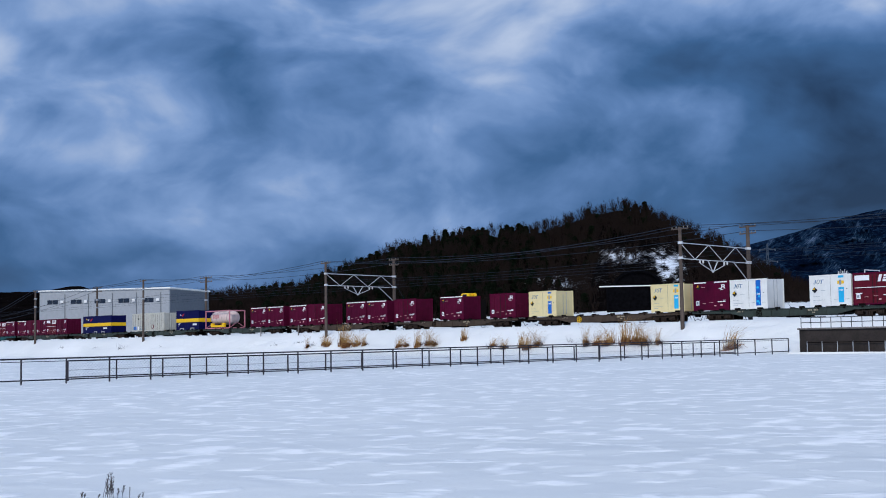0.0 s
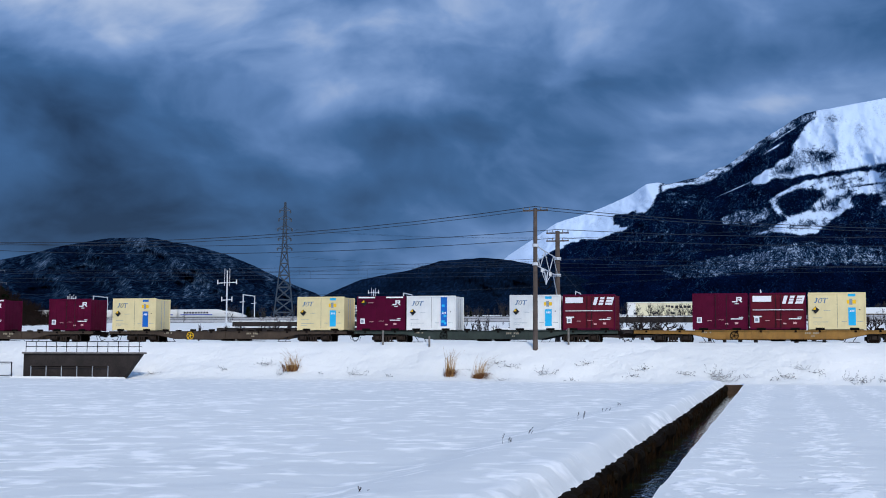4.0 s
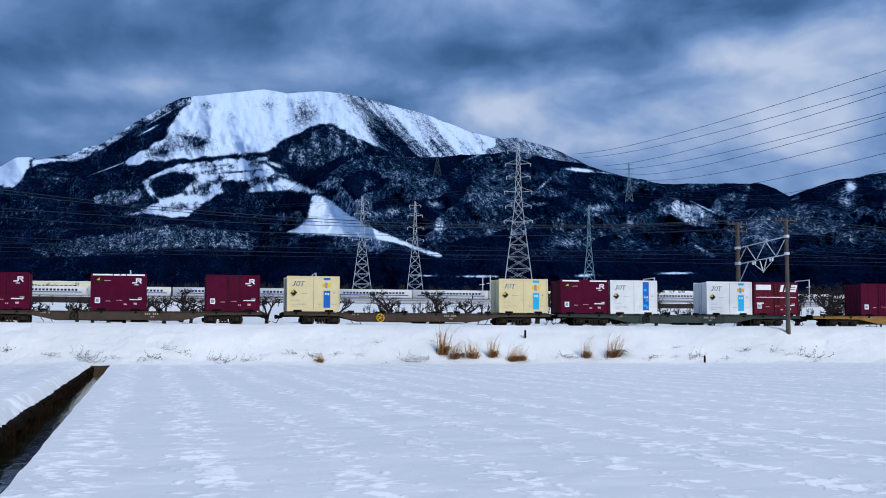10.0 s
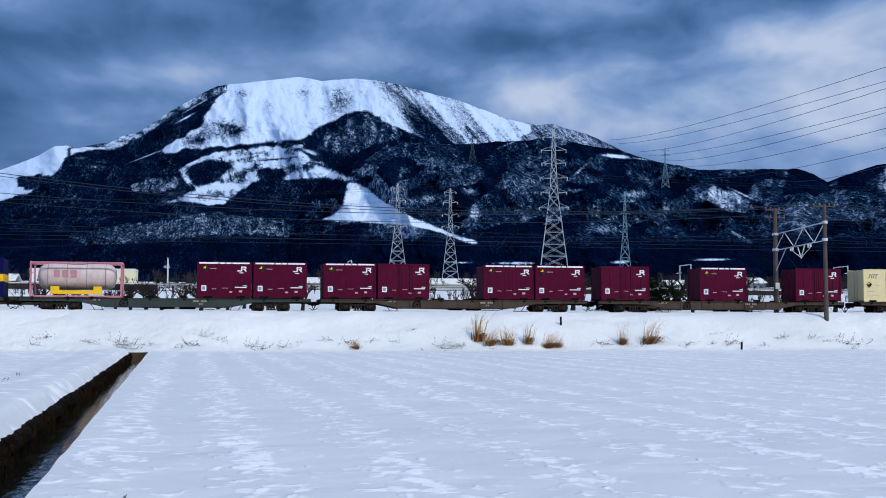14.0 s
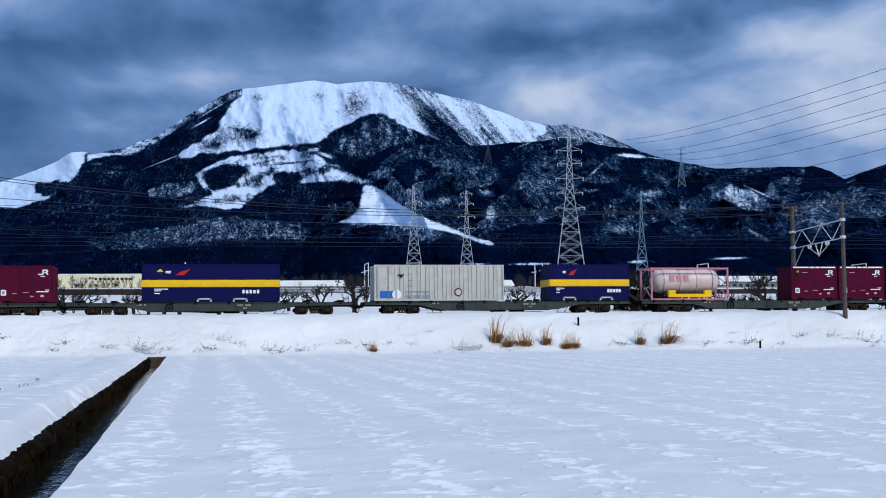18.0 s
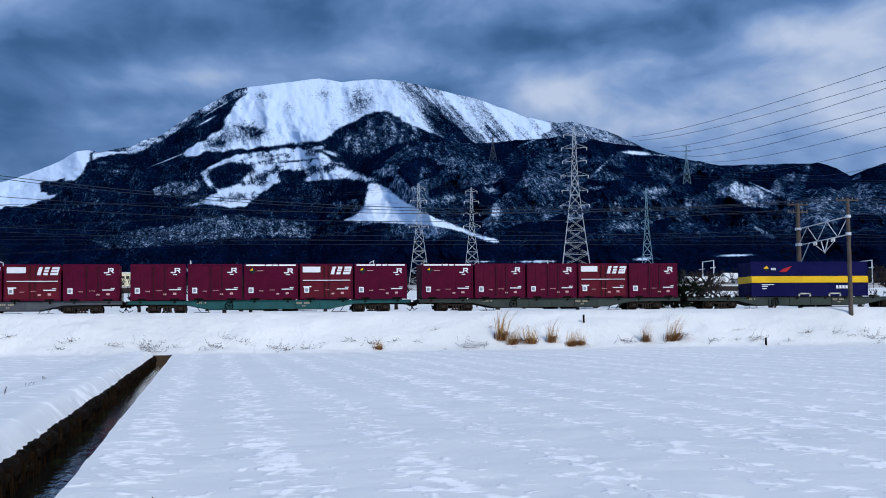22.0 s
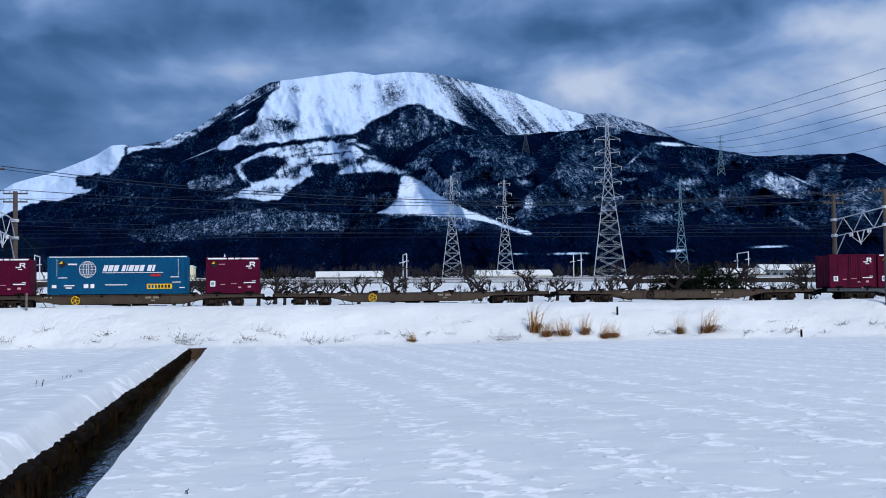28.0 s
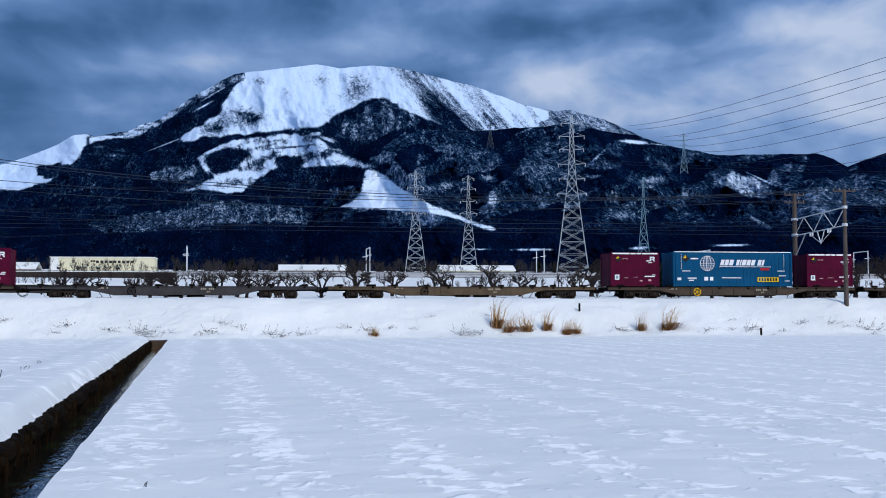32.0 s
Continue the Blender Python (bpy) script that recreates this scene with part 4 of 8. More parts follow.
def long_navy(length, ribs):
    c = empty("long_container", "navy blue container with broad yellow band on a flat wagon", "container")
    h = length / 2
    bm = bmesh.new()
    shell(bm, length, 2.62, ribs=[(-h + length * (i + 0.5) / ribs, 0.05) for i in range(ribs)] if length < 7 else [], rib=0.015)
    part("body", bm, NAVY, c)
    container_frame(c, length, 2.62, NAVY)
    part("yellow_band", slab(-h + 0.01, h - 0.01, 1.02, 1.52, 0.07, 0.04, 0.03), YELLOW, c, "broad yellow band")
    for x0, x1 in ((-h - 0.025, -h + 0.05), (h - 0.05, h + 0.025)):
        end = bmesh.new()
        box(end, x0, x1, 0.02, 2.4, 1.02, 1.52)
        part("yellow_band_end", end, YELLOW, c, "broad yellow band")
    # maker's mark: five plain blocks
    for i in range(5):
        x = h * 0.45 + i * 0.25 * (1 if length > 7 else 0.85)
        part("lettering_block", slab(x, x + 0.17, 0.58, 0.82, 0.012, 0.03), MARK, c)
    part("red_mark", poly_plate([(-h * 0.52, 1.85), (-h * 0.44, 2.10), (-h * 0.30, 2.28), (-h * 0.40, 1.84)], 0.012, 0.03), REDMARK, c, "red bird-like mark")
    if length > 7:
        part("hazard_diamond", poly_plate([(-3.72, 2.08), (-3.47, 2.30), (-3.22, 2.08), (-3.47, 1.86)], 0.012, 0.03), BLACKMARK, c)
        part("hazard_corner", poly_plate([(-3.70, 2.09), (-3.47, 2.29), (-3.24, 2.09)], 0.018, 0.03), YELLOW, c)
    for x0, x1, z in ((-h * 0.82, -h * 0.62, 0.86), (-h * 0.82, -h * 0.72, 0.74), (-h * 0.82, -h * 0.74, 0.56), (-h * 0.66, -h * 0.58, 2.08), (-h * 0.66, -h * 0.58, 1.98)):
        part("marking", slab(x0, x1, z, z + 0.06, 0.012, 0.03), MARK, c)
    for x in ((-0.10, 0.42) if length > 7 else (-0.5, 0.42)):
        bm = bmesh.new()
        xx = x * h * 1.0
        box(bm, xx - 0.5, xx - 0.38, -0.01, 0.1, 0.0, 0.26)
        box(bm, xx + 0.38, xx + 0.5, -0.01, 0.1, 0.0, 0.26)
        box(bm, xx - 0.5, xx + 0.5, -0.01, 0.1, 0.16, 0.26)
        part("fork_pocket", bm, GREYWHITE, c)
    return c


def ribbed_white():
    c = empty("long_container", "weathered off-white corrugated container on a flat wagon", "container")
    length, h = 9.4, 4.7
    bm = bmesh.new()
    shell(bm, length, 2.58, ribs=[(-3.15 + 0.62 * i, 0.16) for i in range(13)], rib=0.05, end_ribs=6)
    part("body", bm, GREYWHITE, c)
    container_frame(c, length, 2.58, GREYWHITE)
    # thin dark strips paint the shade between the ribs
    bm = bmesh.new()
    for i in range(13):
        box(bm, -2.89 + 0.62 * i, -2.85 + 0.62 * i, 0.02, 0.05, 0.16, 2.42)
    part("painted_rib_shade", bm, GREYSEAM, c)
    part("triangle_mark", poly_plate([(-3.05, 1.90), (-2.55, 1.90), (-2.80, 1.62)], 0.07, 0.04), BLACKMARK, c)
    part("blue_patch", slab(-4.3, -3.2, 0.22, 0.72, 0.012, 0.03), DEEPBLUE, c, "blue painted patch")
    part("white_disc", poly_plate([(-3.1 + 0.33 * math.cos(k), 0.47 + 0.33 * math.sin(k)) for k in [i * math.tau / 16 for i in range(16)]], 0.02, 0.03), MARK, c)
    for i in range(9):
        part("lettering_block", slab(-2.5 + i * 0.2, -2.36 + i * 0.2, 0.62, 0.72, 0.06, 0.03), GREYMARK, c)
    for i in range(6):
        part("lettering_block", slab(-2.5 + i * 0.3, -2.28 + i * 0.3, 0.22, 0.42, 0.06, 0.03), GREYMARK, c)
    part("stamp", poly_plate([(1.35 + 0.3 * math.cos(k), 0.62 + 0.3 * math.sin(k)) for k in [i * math.tau / 14 for i in range(14)]], 0.06, 0.03), BRICK, c)
    part("stamp_centre", poly_plate([(1.35 + 0.22 * math.cos(k), 0.62 + 0.22 * math.sin(k)) for k in [i * math.tau / 14 for i in range(14)]], 0.065, 0.03), GREYWHITE, c)
    for z in (0.66, 1.05, 1.45, 1.9):
        part("marking", slab(-1.95 - 0.3, -1.95, z, z + 0.05, 0.055, 0.03), GREYMARK, c)
    lock_bars(c, (-4.5, -3.7), 2.58, GREYSEAM)
    return c


def blue_long():
    c = empty("long_container", "bright blue ribbed container with globe mark and white lettering blocks", "container")
    length, h = 9.4, 4.7
    bm = bmesh.new()
    shell(bm, length, 2.6, ribs=[(-4.2 + 0.28 * i, 0.05) for i in range(31)], rib=0.02, end_ribs=7)
    part("body", bm, SKYBLUE, c)
    container_frame(c, length, 2.6, SKYBLUE)
    part("white_line", slab(-h + 0.1, h - 0.1, 2.54, 2.60, 0.02), MARK, c)
    # wire globe
    gx, gz, r = -2.05, 1.72, 0.55
    bm = bmesh.new()
    for k in (1.0, 0.55, 0.12):
        for i in range(24):
            a, b = i * math.tau / 24, (i + 1) * math.tau / 24
            rod(bm, (gx + r * k * math.cos(a), 0.0, gz + r * math.sin(a)), (gx + r * k * math.cos(b), 0.0, gz + r * math.sin(b)), 0.022, 4)
    for z in (-0.62, -0.32, 0, 0.32, 0.62):
        w = r * math.sqrt(1 - z * z)
        rod(bm, (gx - w, 0.0, gz + z * r), (gx + w, 0.0, gz + z * r), 0.02, 4)
    part("globe_mark", bm, MARK, c, "white wire globe mark")
    # the name, as slanting white blocks
    x = -1.05
    for w in (0.34, 0.36, 0.38, 0.0, 0.30, 0.16, 0.38, 0.34, 0.36, 0.0, 0.34, 0.22):
        if w:
            part("lettering_block", poly_plate([(x, 1.58), (x + w - 0.07, 1.58), (x + w + 0.05, 2.0), (x + 0.12, 2.0)], 0.014), MARK, c)
        x += w if w else 0.16
    part("underline", slab(-1.1, 3.0, 1.46, 1.50, 0.014), MARK, c)
    part("red_mark", slab(2.15, 2.85, 1.22, 1.38, 0.014), REDMARK, c)
    part("yellow_plate", slab(1.9, 3.6, 0.36, 0.70, 0.014), YELLOW, c, "yellow lettered plate")
    for i in range(7):
        part("plate_print", slab(2.0 + i * 0.22, 2.14 + i * 0.22, 0.42, 0.64, 0.018), BLACKMARK if i > 2 else SKYBLUE, c)
    diamond(c, -3.72, 2.08, 0.28)
    part("hazard_corner", poly_plate([(-3.98, 2.08), (-3.72, 2.34), (-3.46, 2.08), (-3.72, 1.82)], 0.013), YELLOW, c)
    for x0, x1, z0, z1 in ((-3.35, -2.75, 2.02, 2.12), (-4.0, -3.4, 1.12, 1.18), (-3.6, -2.9, 0.58, 0.66), (-3.5, -3.1, 0.42, 0.50), (-0.9, 0.6, 0.62, 0.68), (3.5, 4.1, 1.14, 1.20), (3.6, 4.2, 0.78, 0.84), (-2.3, -2.0, 0.44, 0.72), (-1.85, -1.6, 0.44, 0.72), (4.1, 4.5, 0.40, 0.46), (-4.4, -4.1, 0.46, 0.66)):
        part("marking", slab(x0, x1, z0, z1, 0.014), MARK, c)
    for x in (-4.1, 4.0):
        for z in [1.3 + 0.13 * i for i in range(9)]:
            part("marking", slab(x, x + 0.05, z, z + 0.05, 0.014), MARK, c)
    lock_bars(c, (-4.5, 4.5), 2.6, SKYBLUE)
    return c


def tank_container():
    c = empty("tank_container", "pale pink tank container in a rose frame with yellow skid", "container")
    h, width, height = 3.03, 2.44, 2.4
    rose = material("rose_frame_paint", (0.55, 0.20, 0.24), 0.5, grain=0.15, stain=0.3, stain_colour=(0.25, 0.12, 0.1))
    tank = material("pale_pink_tank", (0.66, 0.52, 0.47), 0.4, grain=0.12, stain=0.35, stain_colour=(0.38, 0.25, 0.2))
    for x in (-h + 0.06, h - 0.06):
        for y in (0.06, width - 0.06):
            bm = bmesh.new()
            box(bm, x - 0.06, x + 0.06, y - 0.06, y + 0.06, 0, height)
            part("corner_post", bm, rose, c)
        bm = bmesh.new()
        for z in (0.06, height - 0.06):
            box(bm, x - 0.06, x + 0.06, 0.1, width - 0.1, z - 0.06, z + 0.06)
        rod(bm, (x, 0.1, 0.1), (x, width / 2, 0.8), 0.04, 6)
        rod(bm, (x, width - 0.1, 0.1), (x, width / 2, 0.8), 0.04, 6)
        part("end_frame", bm, rose, c)
    for y in (0.06, width - 0.06):
        for z in (0.06, height - 0.06):
            bm = bmesh.new()
            box(bm, -h + 0.12, h - 0.12, y - 0.05, y + 0.05, z - 0.05, z + 0.05)
            part("long_rail", bm, rose, c)
    bm = bmesh.new()
    made = bmesh.ops.create_uvsphere(bm, u_segments=24, v_segments=14, radius=1.0)["verts"]
    for v in made:
        # a barrel with dished ends
        x = v.co.z
        k = math.sqrt(max(0, 1 - x * x))
        v.co = Vector((math.copysign(min(1.0, abs(x) * 1.0) ** 0.6, x) * 2.62, 1.22 + (v.co.x / max(k, 1e-6)) * 0.95 * (1 - abs(x) ** 7) ** 0.5 if k > 1e-6 else 1.22, 1.42 + (v.co.y / max(k, 1e-6)) * 0.90 * (1 - abs(x) ** 7) ** 0.5 if k > 1e-6 else 1.42))
    part("tank", bm, tank, c, smooth=True)
    for x in (-1.9, -0.65, 0.65, 1.9):
        bm = bmesh.new()
        for i in range(24):
            a, b = i * math.tau / 24, (i + 1) * math.tau / 24
            rod(bm, (x, 1.22 + 0.96 * math.cos(a), 1.42 + 0.91 * math.sin(a)), (x, 1.22 + 0.96 * math.cos(b), 1.42 + 0.91 * math.sin(b)), 0.022, 4)
        part("tank_band", bm, GREYSEAM, c)
    bm = bmesh.new()
    box(bm, -1.5, 1.5, 0.02, 0.3, 0.2, 0.45)
    for x in (-1.4, 1.4):
        box(bm, x - 0.28, x + 0.28, 0.0, 0.32, 0.2, 0.72, 0.02)
    part("skid", bm, YELLOW, c, "yellow skid")
    for i in range(3):
        part("lettering_block", slab(-1.5 + i * 0.55, -1.1 + i * 0.55, 1.35, 1.85, 0.02, 0.27), material("rose_lettering", (0.55, 0.25, 0.25), 0.5), c)
    bm = bmesh.new()
    box(bm, -0.5, 0.5, 0.8, 1.6, 2.3, 2.38)
    part("walkway", bm, GALV, c)
    return c


# ---- wagons ----
SHARED = {}


def shared_part(key, name, build, mat, parent, label=""):
    """A part whose mesh is built once and used again."""
    k = (key, mat.name)
    if k not in SHARED:
        bm = bmesh.new()
        build(bm)
        data = bpy.data.meshes.new(name)
        bm.to_mesh(data)
        bm.free()
        data.materials.append(mat)
        SHARED[k] = data
    ob = new(name, SHARED[k])
    ob.parent = parent
    if label:
        ob["label"] = label
    return ob


def b_wheel(bm):
    """A disc wheel: tread, flange and a dished web with a hub."""
    rod(bm, (0, -0.065, 0), (0, 0.05, 0), 0.43, 20)
    rod(bm, (0, 0.05, 0), (0, 0.075, 0), 0.455, 20)
    rod(bm, (0, -0.12, 0), (0, -0.06, 0), 0.13, 10)


def b_rim(bm):
    """The bright worn ring of the wheel face."""
    ring = [(math.cos(i * math.tau / 20), math.sin(i * math.tau / 20)) for i in range(20)]
    for i in range(20):
        j = (i + 1) % 20
        bm.faces.new([bm.verts.new((ring[k][0] * r, -0.069, ring[k][1] * r)) for k, r in ((i, 0.425), (i, 0.36), (j, 0.36), (j, 0.425))])


def b_sideframe(bm):
    """A pressed side frame that bows between its axle boxes."""
    pts = [(-1.22, 0.10), (-0.70, 0.14), (-0.45, 0.02), (0.45, 0.02), (0.70, 0.14), (1.22, 0.10), (1.22, 0.20), (0.66, 0.26), (0.42, 0.16), (-0.42, 0.16), (-0.66, 0.26), (-1.22, 0.20)]
    a, b = ([bm.verts.new((x, y, z)) for x, z in pts] for y in (-0.07, 0.05))
    bm.faces.new(a)
    bm.faces.new(b[::-1])
    for i in range(len(pts)):
        j = (i + 1) % len(pts)
        bm.faces.new((a[j], a[i], b[i], b[j]))
    bmesh.ops.recalc_face_normals(bm, faces=bm.faces[:])


def b_axlebox(bm):
    box(bm, -0.17, 0.17, -0.15, 0.05, -0.16, 0.12, 0.03)
    rod(bm, (0, -0.19, -0.02), (0, -0.13, -0.02), 0.10, 10)
    for x in (-0.27, 0.27):
        rod(bm, (x, -0.06, -0.10), (x, -0.06, 0.12), 0.065, 8)
        box(bm, x - 0.08, x + 0.08, -0.12, 0.02, -0.14, -0.10)


def b_spring(bm):
    rod(bm, (0, -0.05, -0.24), (0, -0.05, 0.04), 0.075, 8)


def b_plank(bm):
    box(bm, -0.36, 0.36, -0.13, 0.05, -0.32, -0.24, 0.02)


def b_bolster(bm):
    box(bm, -0.25, 0.25, -0.8, 0.8, -0.1, 0.2)
    for x in (-0.95, 0.95):
        rod(bm, (x, -0.7, -0.05), (x, 0.7, -0.05), 0.08, 8)
        box(bm, x - 0.5, x - 0.42, -0.6, 0.6, -0.15, 0.1)


def make_bogie(parent, x, zw, axle=0.90):
    bogie = shared_part("bolster", "bogie", b_bolster, DARK, parent)
    bogie.location = (x, 1.225, zw)
    for y, s in ((-0.98, 1), (0.98, -1)):
        f = shared_part("sideframe", "side_frame", b_sideframe, GRIME, bogie)
        f.location, f.rotation_euler = (0, y, 0.05), (0, 0, 0 if s > 0 else math.pi)
        if s > 0:
            g = shared_part("plank", "spring_plank", b_plank, GRIME, bogie)
            g.location = (0, y, 0.05)
            for xx in (-0.2, 0.0, 0.2):
                g = shared_part("spring", "spring", b_spring, GRIME, bogie)
                g.location = (xx, y, 0.05)
            for xx in (-axle, axle):
                g = shared_part("axlebox", "axle_box", b_axlebox, GRIME, bogie)
                g.location = (xx, y, 0.02)
    for xx in (-axle, axle):
        for y in (-0.62, 0.62):
            w = shared_part("wheel", "wheel", b_wheel, RUST, bogie)
            w.location, w.rotation_euler = (xx, y, -0.02), (0, 0, 0 if y < 0 else math.pi)
            if y < 0:
                w = shared_part("rim", "wheel_rim", b_rim, WORN, bogie)
                w.location = (xx, y, -0.02)
    return bogie


def b_beam(bm):
    # a fish-bellied side sill
    for y0, y1 in ((0.06, 0.16), (2.29, 2.39)):
        pts = [(-9.75, -0.06), (9.75, -0.06), (9.75, -0.26), (5.9, -0.30), (4.3, -0.63), (-4.3, -0.63), (-5.9, -0.30), (-9.75, -0.26)]
        a = [bm.verts.new((x, y0, z)) for x, z in pts]
        b = [bm.verts.new((x, y1, z)) for x, z in pts]
        bm.faces.new(a)
        bm.faces.new(list(reversed(b)))
        for i in range(len(pts)):
            j = (i + 1) % len(pts)
            bm.faces.new((a[j], a[i], b[i], b[j]))
        box(bm, -9.75, 9.75, y0 - 0.06, y1 + 0.06, -0.075, -0.045)
        box(bm, -4.3, 4.3, y0 - 0.06, y1 + 0.06, -0.65, -0.62)
        for x in (-3.4, -1.7, 0.0, 1.7, 3.4, -6.6, 6.6, -8.0, 8.0):
            box(bm, x - 0.02, x + 0.02, y0 - 0.05, y1 + 0.05, -0.26 if abs(x) > 5 else -0.61, -0.07)
    bmesh.ops.recalc_face_normals(bm, faces=bm.faces[:])


def b_deck(bm):
    box(bm, -9.75, -5.2, 0.16, 2.29, -0.12, -0.06)
    box(bm, 5.2, 9.75, 0.16, 2.29, -0.12, -0.06)
    for i in range(-9, 10):
        box(bm, i * 1.05 - 0.05, i * 1.05 + 0.05, 0.16, 2.29, -0.28, -0.10)
    box(bm, -9.7, 9.7, 0.95, 1.5, -0.35, -0.12)
    for x in (-9.75, 9.75):
        box(bm, x - 0.1, x + 0.1, 0.1, 2.35, -0.35, -0.05)


def b_lock(bm):
    box(bm, -0.22, 0.22, -0.06, 0.14, -0.05, 0.10, 0.015)
    box(bm, -0.08, 0.08, -0.10, 0.02, -0.18, 0.04, 0.01)


def b_coupler(bm):
    box(bm, -0.05, 0.42, -0.1, 0.1, -0.1, 0.1, 0.02)
    box(bm, 0.30, 0.50, -0.17, 0.17, -0.15, 0.15, 0.03)


def b_hose(bm):
    rod(bm, (0.05, -0.5, 0.05), (0.35, -0.55, -0.45), 0.025, 6)
    rod(bm, (0.35, -0.55, -0.45), (0.62, -0.4, -0.30), 0.025, 6)


def b_lever(bm):
    rod(bm, (0.0, -0.9, 0.25), (0.25, -0.95, -0.35), 0.02, 6)


def b_brake_wheel(bm):
    for i in range(16):
        a, b = i * math.tau / 16, (i + 1) * math.tau / 16
        rod(bm, (0.27 * math.cos(a), 0, 0.27 * math.sin(a)), (0.27 * math.cos(b), 0, 0.27 * math.sin(b)), 0.03, 6)
    for i in range(5):
        a = i * math.tau / 5
        rod(bm, (0, 0, 0), (0.27 * math.cos(a), 0, 0.27 * math.sin(a)), 0.025, 4)


def b_railing(bm):
    for y in (0.35, 1.2, 2.1):
        rod(bm, (0, y, -0.1), (0, y, 0.75), 0.02, 6)
    rod(bm, (0, 0.35, 0.75), (0, 2.1, 0.75), 0.02, 6)
    rod(bm, (0, 0.35, 0.4), (0, 2.1, 0.4), 0.02, 6)


def b_underbox(bm):
    box(bm, -0.5, 0.5, 0.3, 0.9, -0.78, -0.35, 0.03)
    rod(bm, (0.8, 0.6, -0.6), (1.9, 0.6, -0.6), 0.2, 12)
    rod(bm, (-3.2, 0.25, -0.66), (3.2, 0.25, -0.80), 0.02, 6)
    for x in (-5.2, 5.2, -4.6, 4.6):
        rod(bm, (x, 0.2, -0.3), (x * 0.93, 0.2, -0.82), 0.025, 6)
    rod(bm, (-5.3, 0.2, -0.85), (-4.2, 0.2, -0.85), 0.02, 6)
    rod(bm, (5.3, 0.2, -0.85), (4.2, 0.2, -0.85), 0.02, 6)


def make_wagon(paint, tone, yellow_wheel, rail):
    w = empty("flat_wagon", tone + " flat wagon for containers, on two bogies", "wagon", "container wagons")
    shared_part("beam", "side_sill", b_beam, paint, w)
    shared_part("deck", "underframe", b_deck, DARK, w)
    shared_part("underbox", "brake_gear", b_underbox, DARK, w)
    for x in (-7.1, 7.1):
        make_bogie(w, x, -0.57)
    for x, turn in ((-9.8, math.pi), (9.8, 0)):
        for key, build in (("coupler", b_coupler), ("brake_hose", b_hose), ("uncoupling_lever", b_lever)):
            k = shared_part(key, key, build, DARK, w)
            k.location, k.rotation_euler = (x, 1.225, -0.35), (0, 0, turn)
    for i in range(-2, 3):
        for d in (-1.15, 1.15):
            for y, turn in ((0.10, 0), (2.35, math.pi)):
                k = shared_part("lock", "container_lock", b_lock, DARK, w)
                k.location, k.rotation_euler = (i * 3.87 + d, y, 0), (0, 0, turn)
    k = shared_part("brake_wheel", "brake_wheel", b_brake_wheel, YELLOW if yellow_wheel else DARK, w, "yellow hand brake wheel" if yellow_wheel else "")
    k.location = (-2.9, 0.02, -0.40)
    for x0, n, z0, h in ((1.75, 7, -0.30, 0.13), (2.15, 2, -0.48, 0.09), (-5.1, 5, -0.23, 0.10)):
        for i in range(n):
            if i != 3:
                k = shared_part(("mark", h), "marking", lambda bm: box(bm, 0.0, 0.095, 0.045, 0.07, 0.0, h), CREAMMARK, w)
                k.location = (x0 + i * 0.135, 0, z0)
    if rail:
        k = shared_part("railing", "end_railing", b_railing, RUST, w)
        k.location = (rail * 9.7, 0, 0)
    return w


OCHRE = material("ochre_wagon_paint", (0.30, 0.155, 0.035), 0.6, grain=0.2, stain=0.4, stain_colour=(0.10, 0.06, 0.03))
GREEN = material("dark_green_wagon_paint", (0.035, 0.048, 0.040), 0.6, grain=0.2, stain=0.3, stain_colour=(0.03, 0.025, 0.02))
TEAL = material("teal_wagon_paint", (0.012, 0.085, 0.085), 0.6, grain=0.2, stain=0.3, stain_colour=(0.03, 0.03, 0.025))
SLATE = material("slate_wagon_paint", (0.075, 0.085, 0.095), 0.6, grain=0.2, stain=0.3, stain_colour=(0.03, 0.03, 0.03))
BROWN = material("brown_wagon_paint", (0.062, 0.043, 0.029), 0.65, grain=0.25, stain=0.4, stain_colour=(0.04, 0.028, 0.02))
GRAPHITE = material("graphite_wagon_paint", (0.045, 0.040, 0.041), 0.65, grain=0.25, stain=0.4, stain_colour=(0.025, 0.02, 0.018))
UMBER = material("tan_wagon_paint", (0.10, 0.068, 0.038), 0.65, grain=0.25, stain=0.4, stain_colour=(0.06, 0.04, 0.02))

KINDS = {
    "p": plain_container(), "l": lined_container(False), "b": lined_container(True), "j": banded_container(),
    "c": reefer_container(CREAM, CYAN, True, "cream insulated container with cyan panel and slate-blue mark"),
    "C": reefer_container(CREAM, DEEPBLUE, True, "cream insulated container with deep blue panel and small print"),
    "w": reefer_container(WHITE, CYAN, True, "white insulated container with cyan panel and slate-blue mark"),
    "W": reefer_container(WHITE, DEEPBLUE, False, "white insulated container with mottled deep blue panel"),
}
FRESH = set(KINDS)
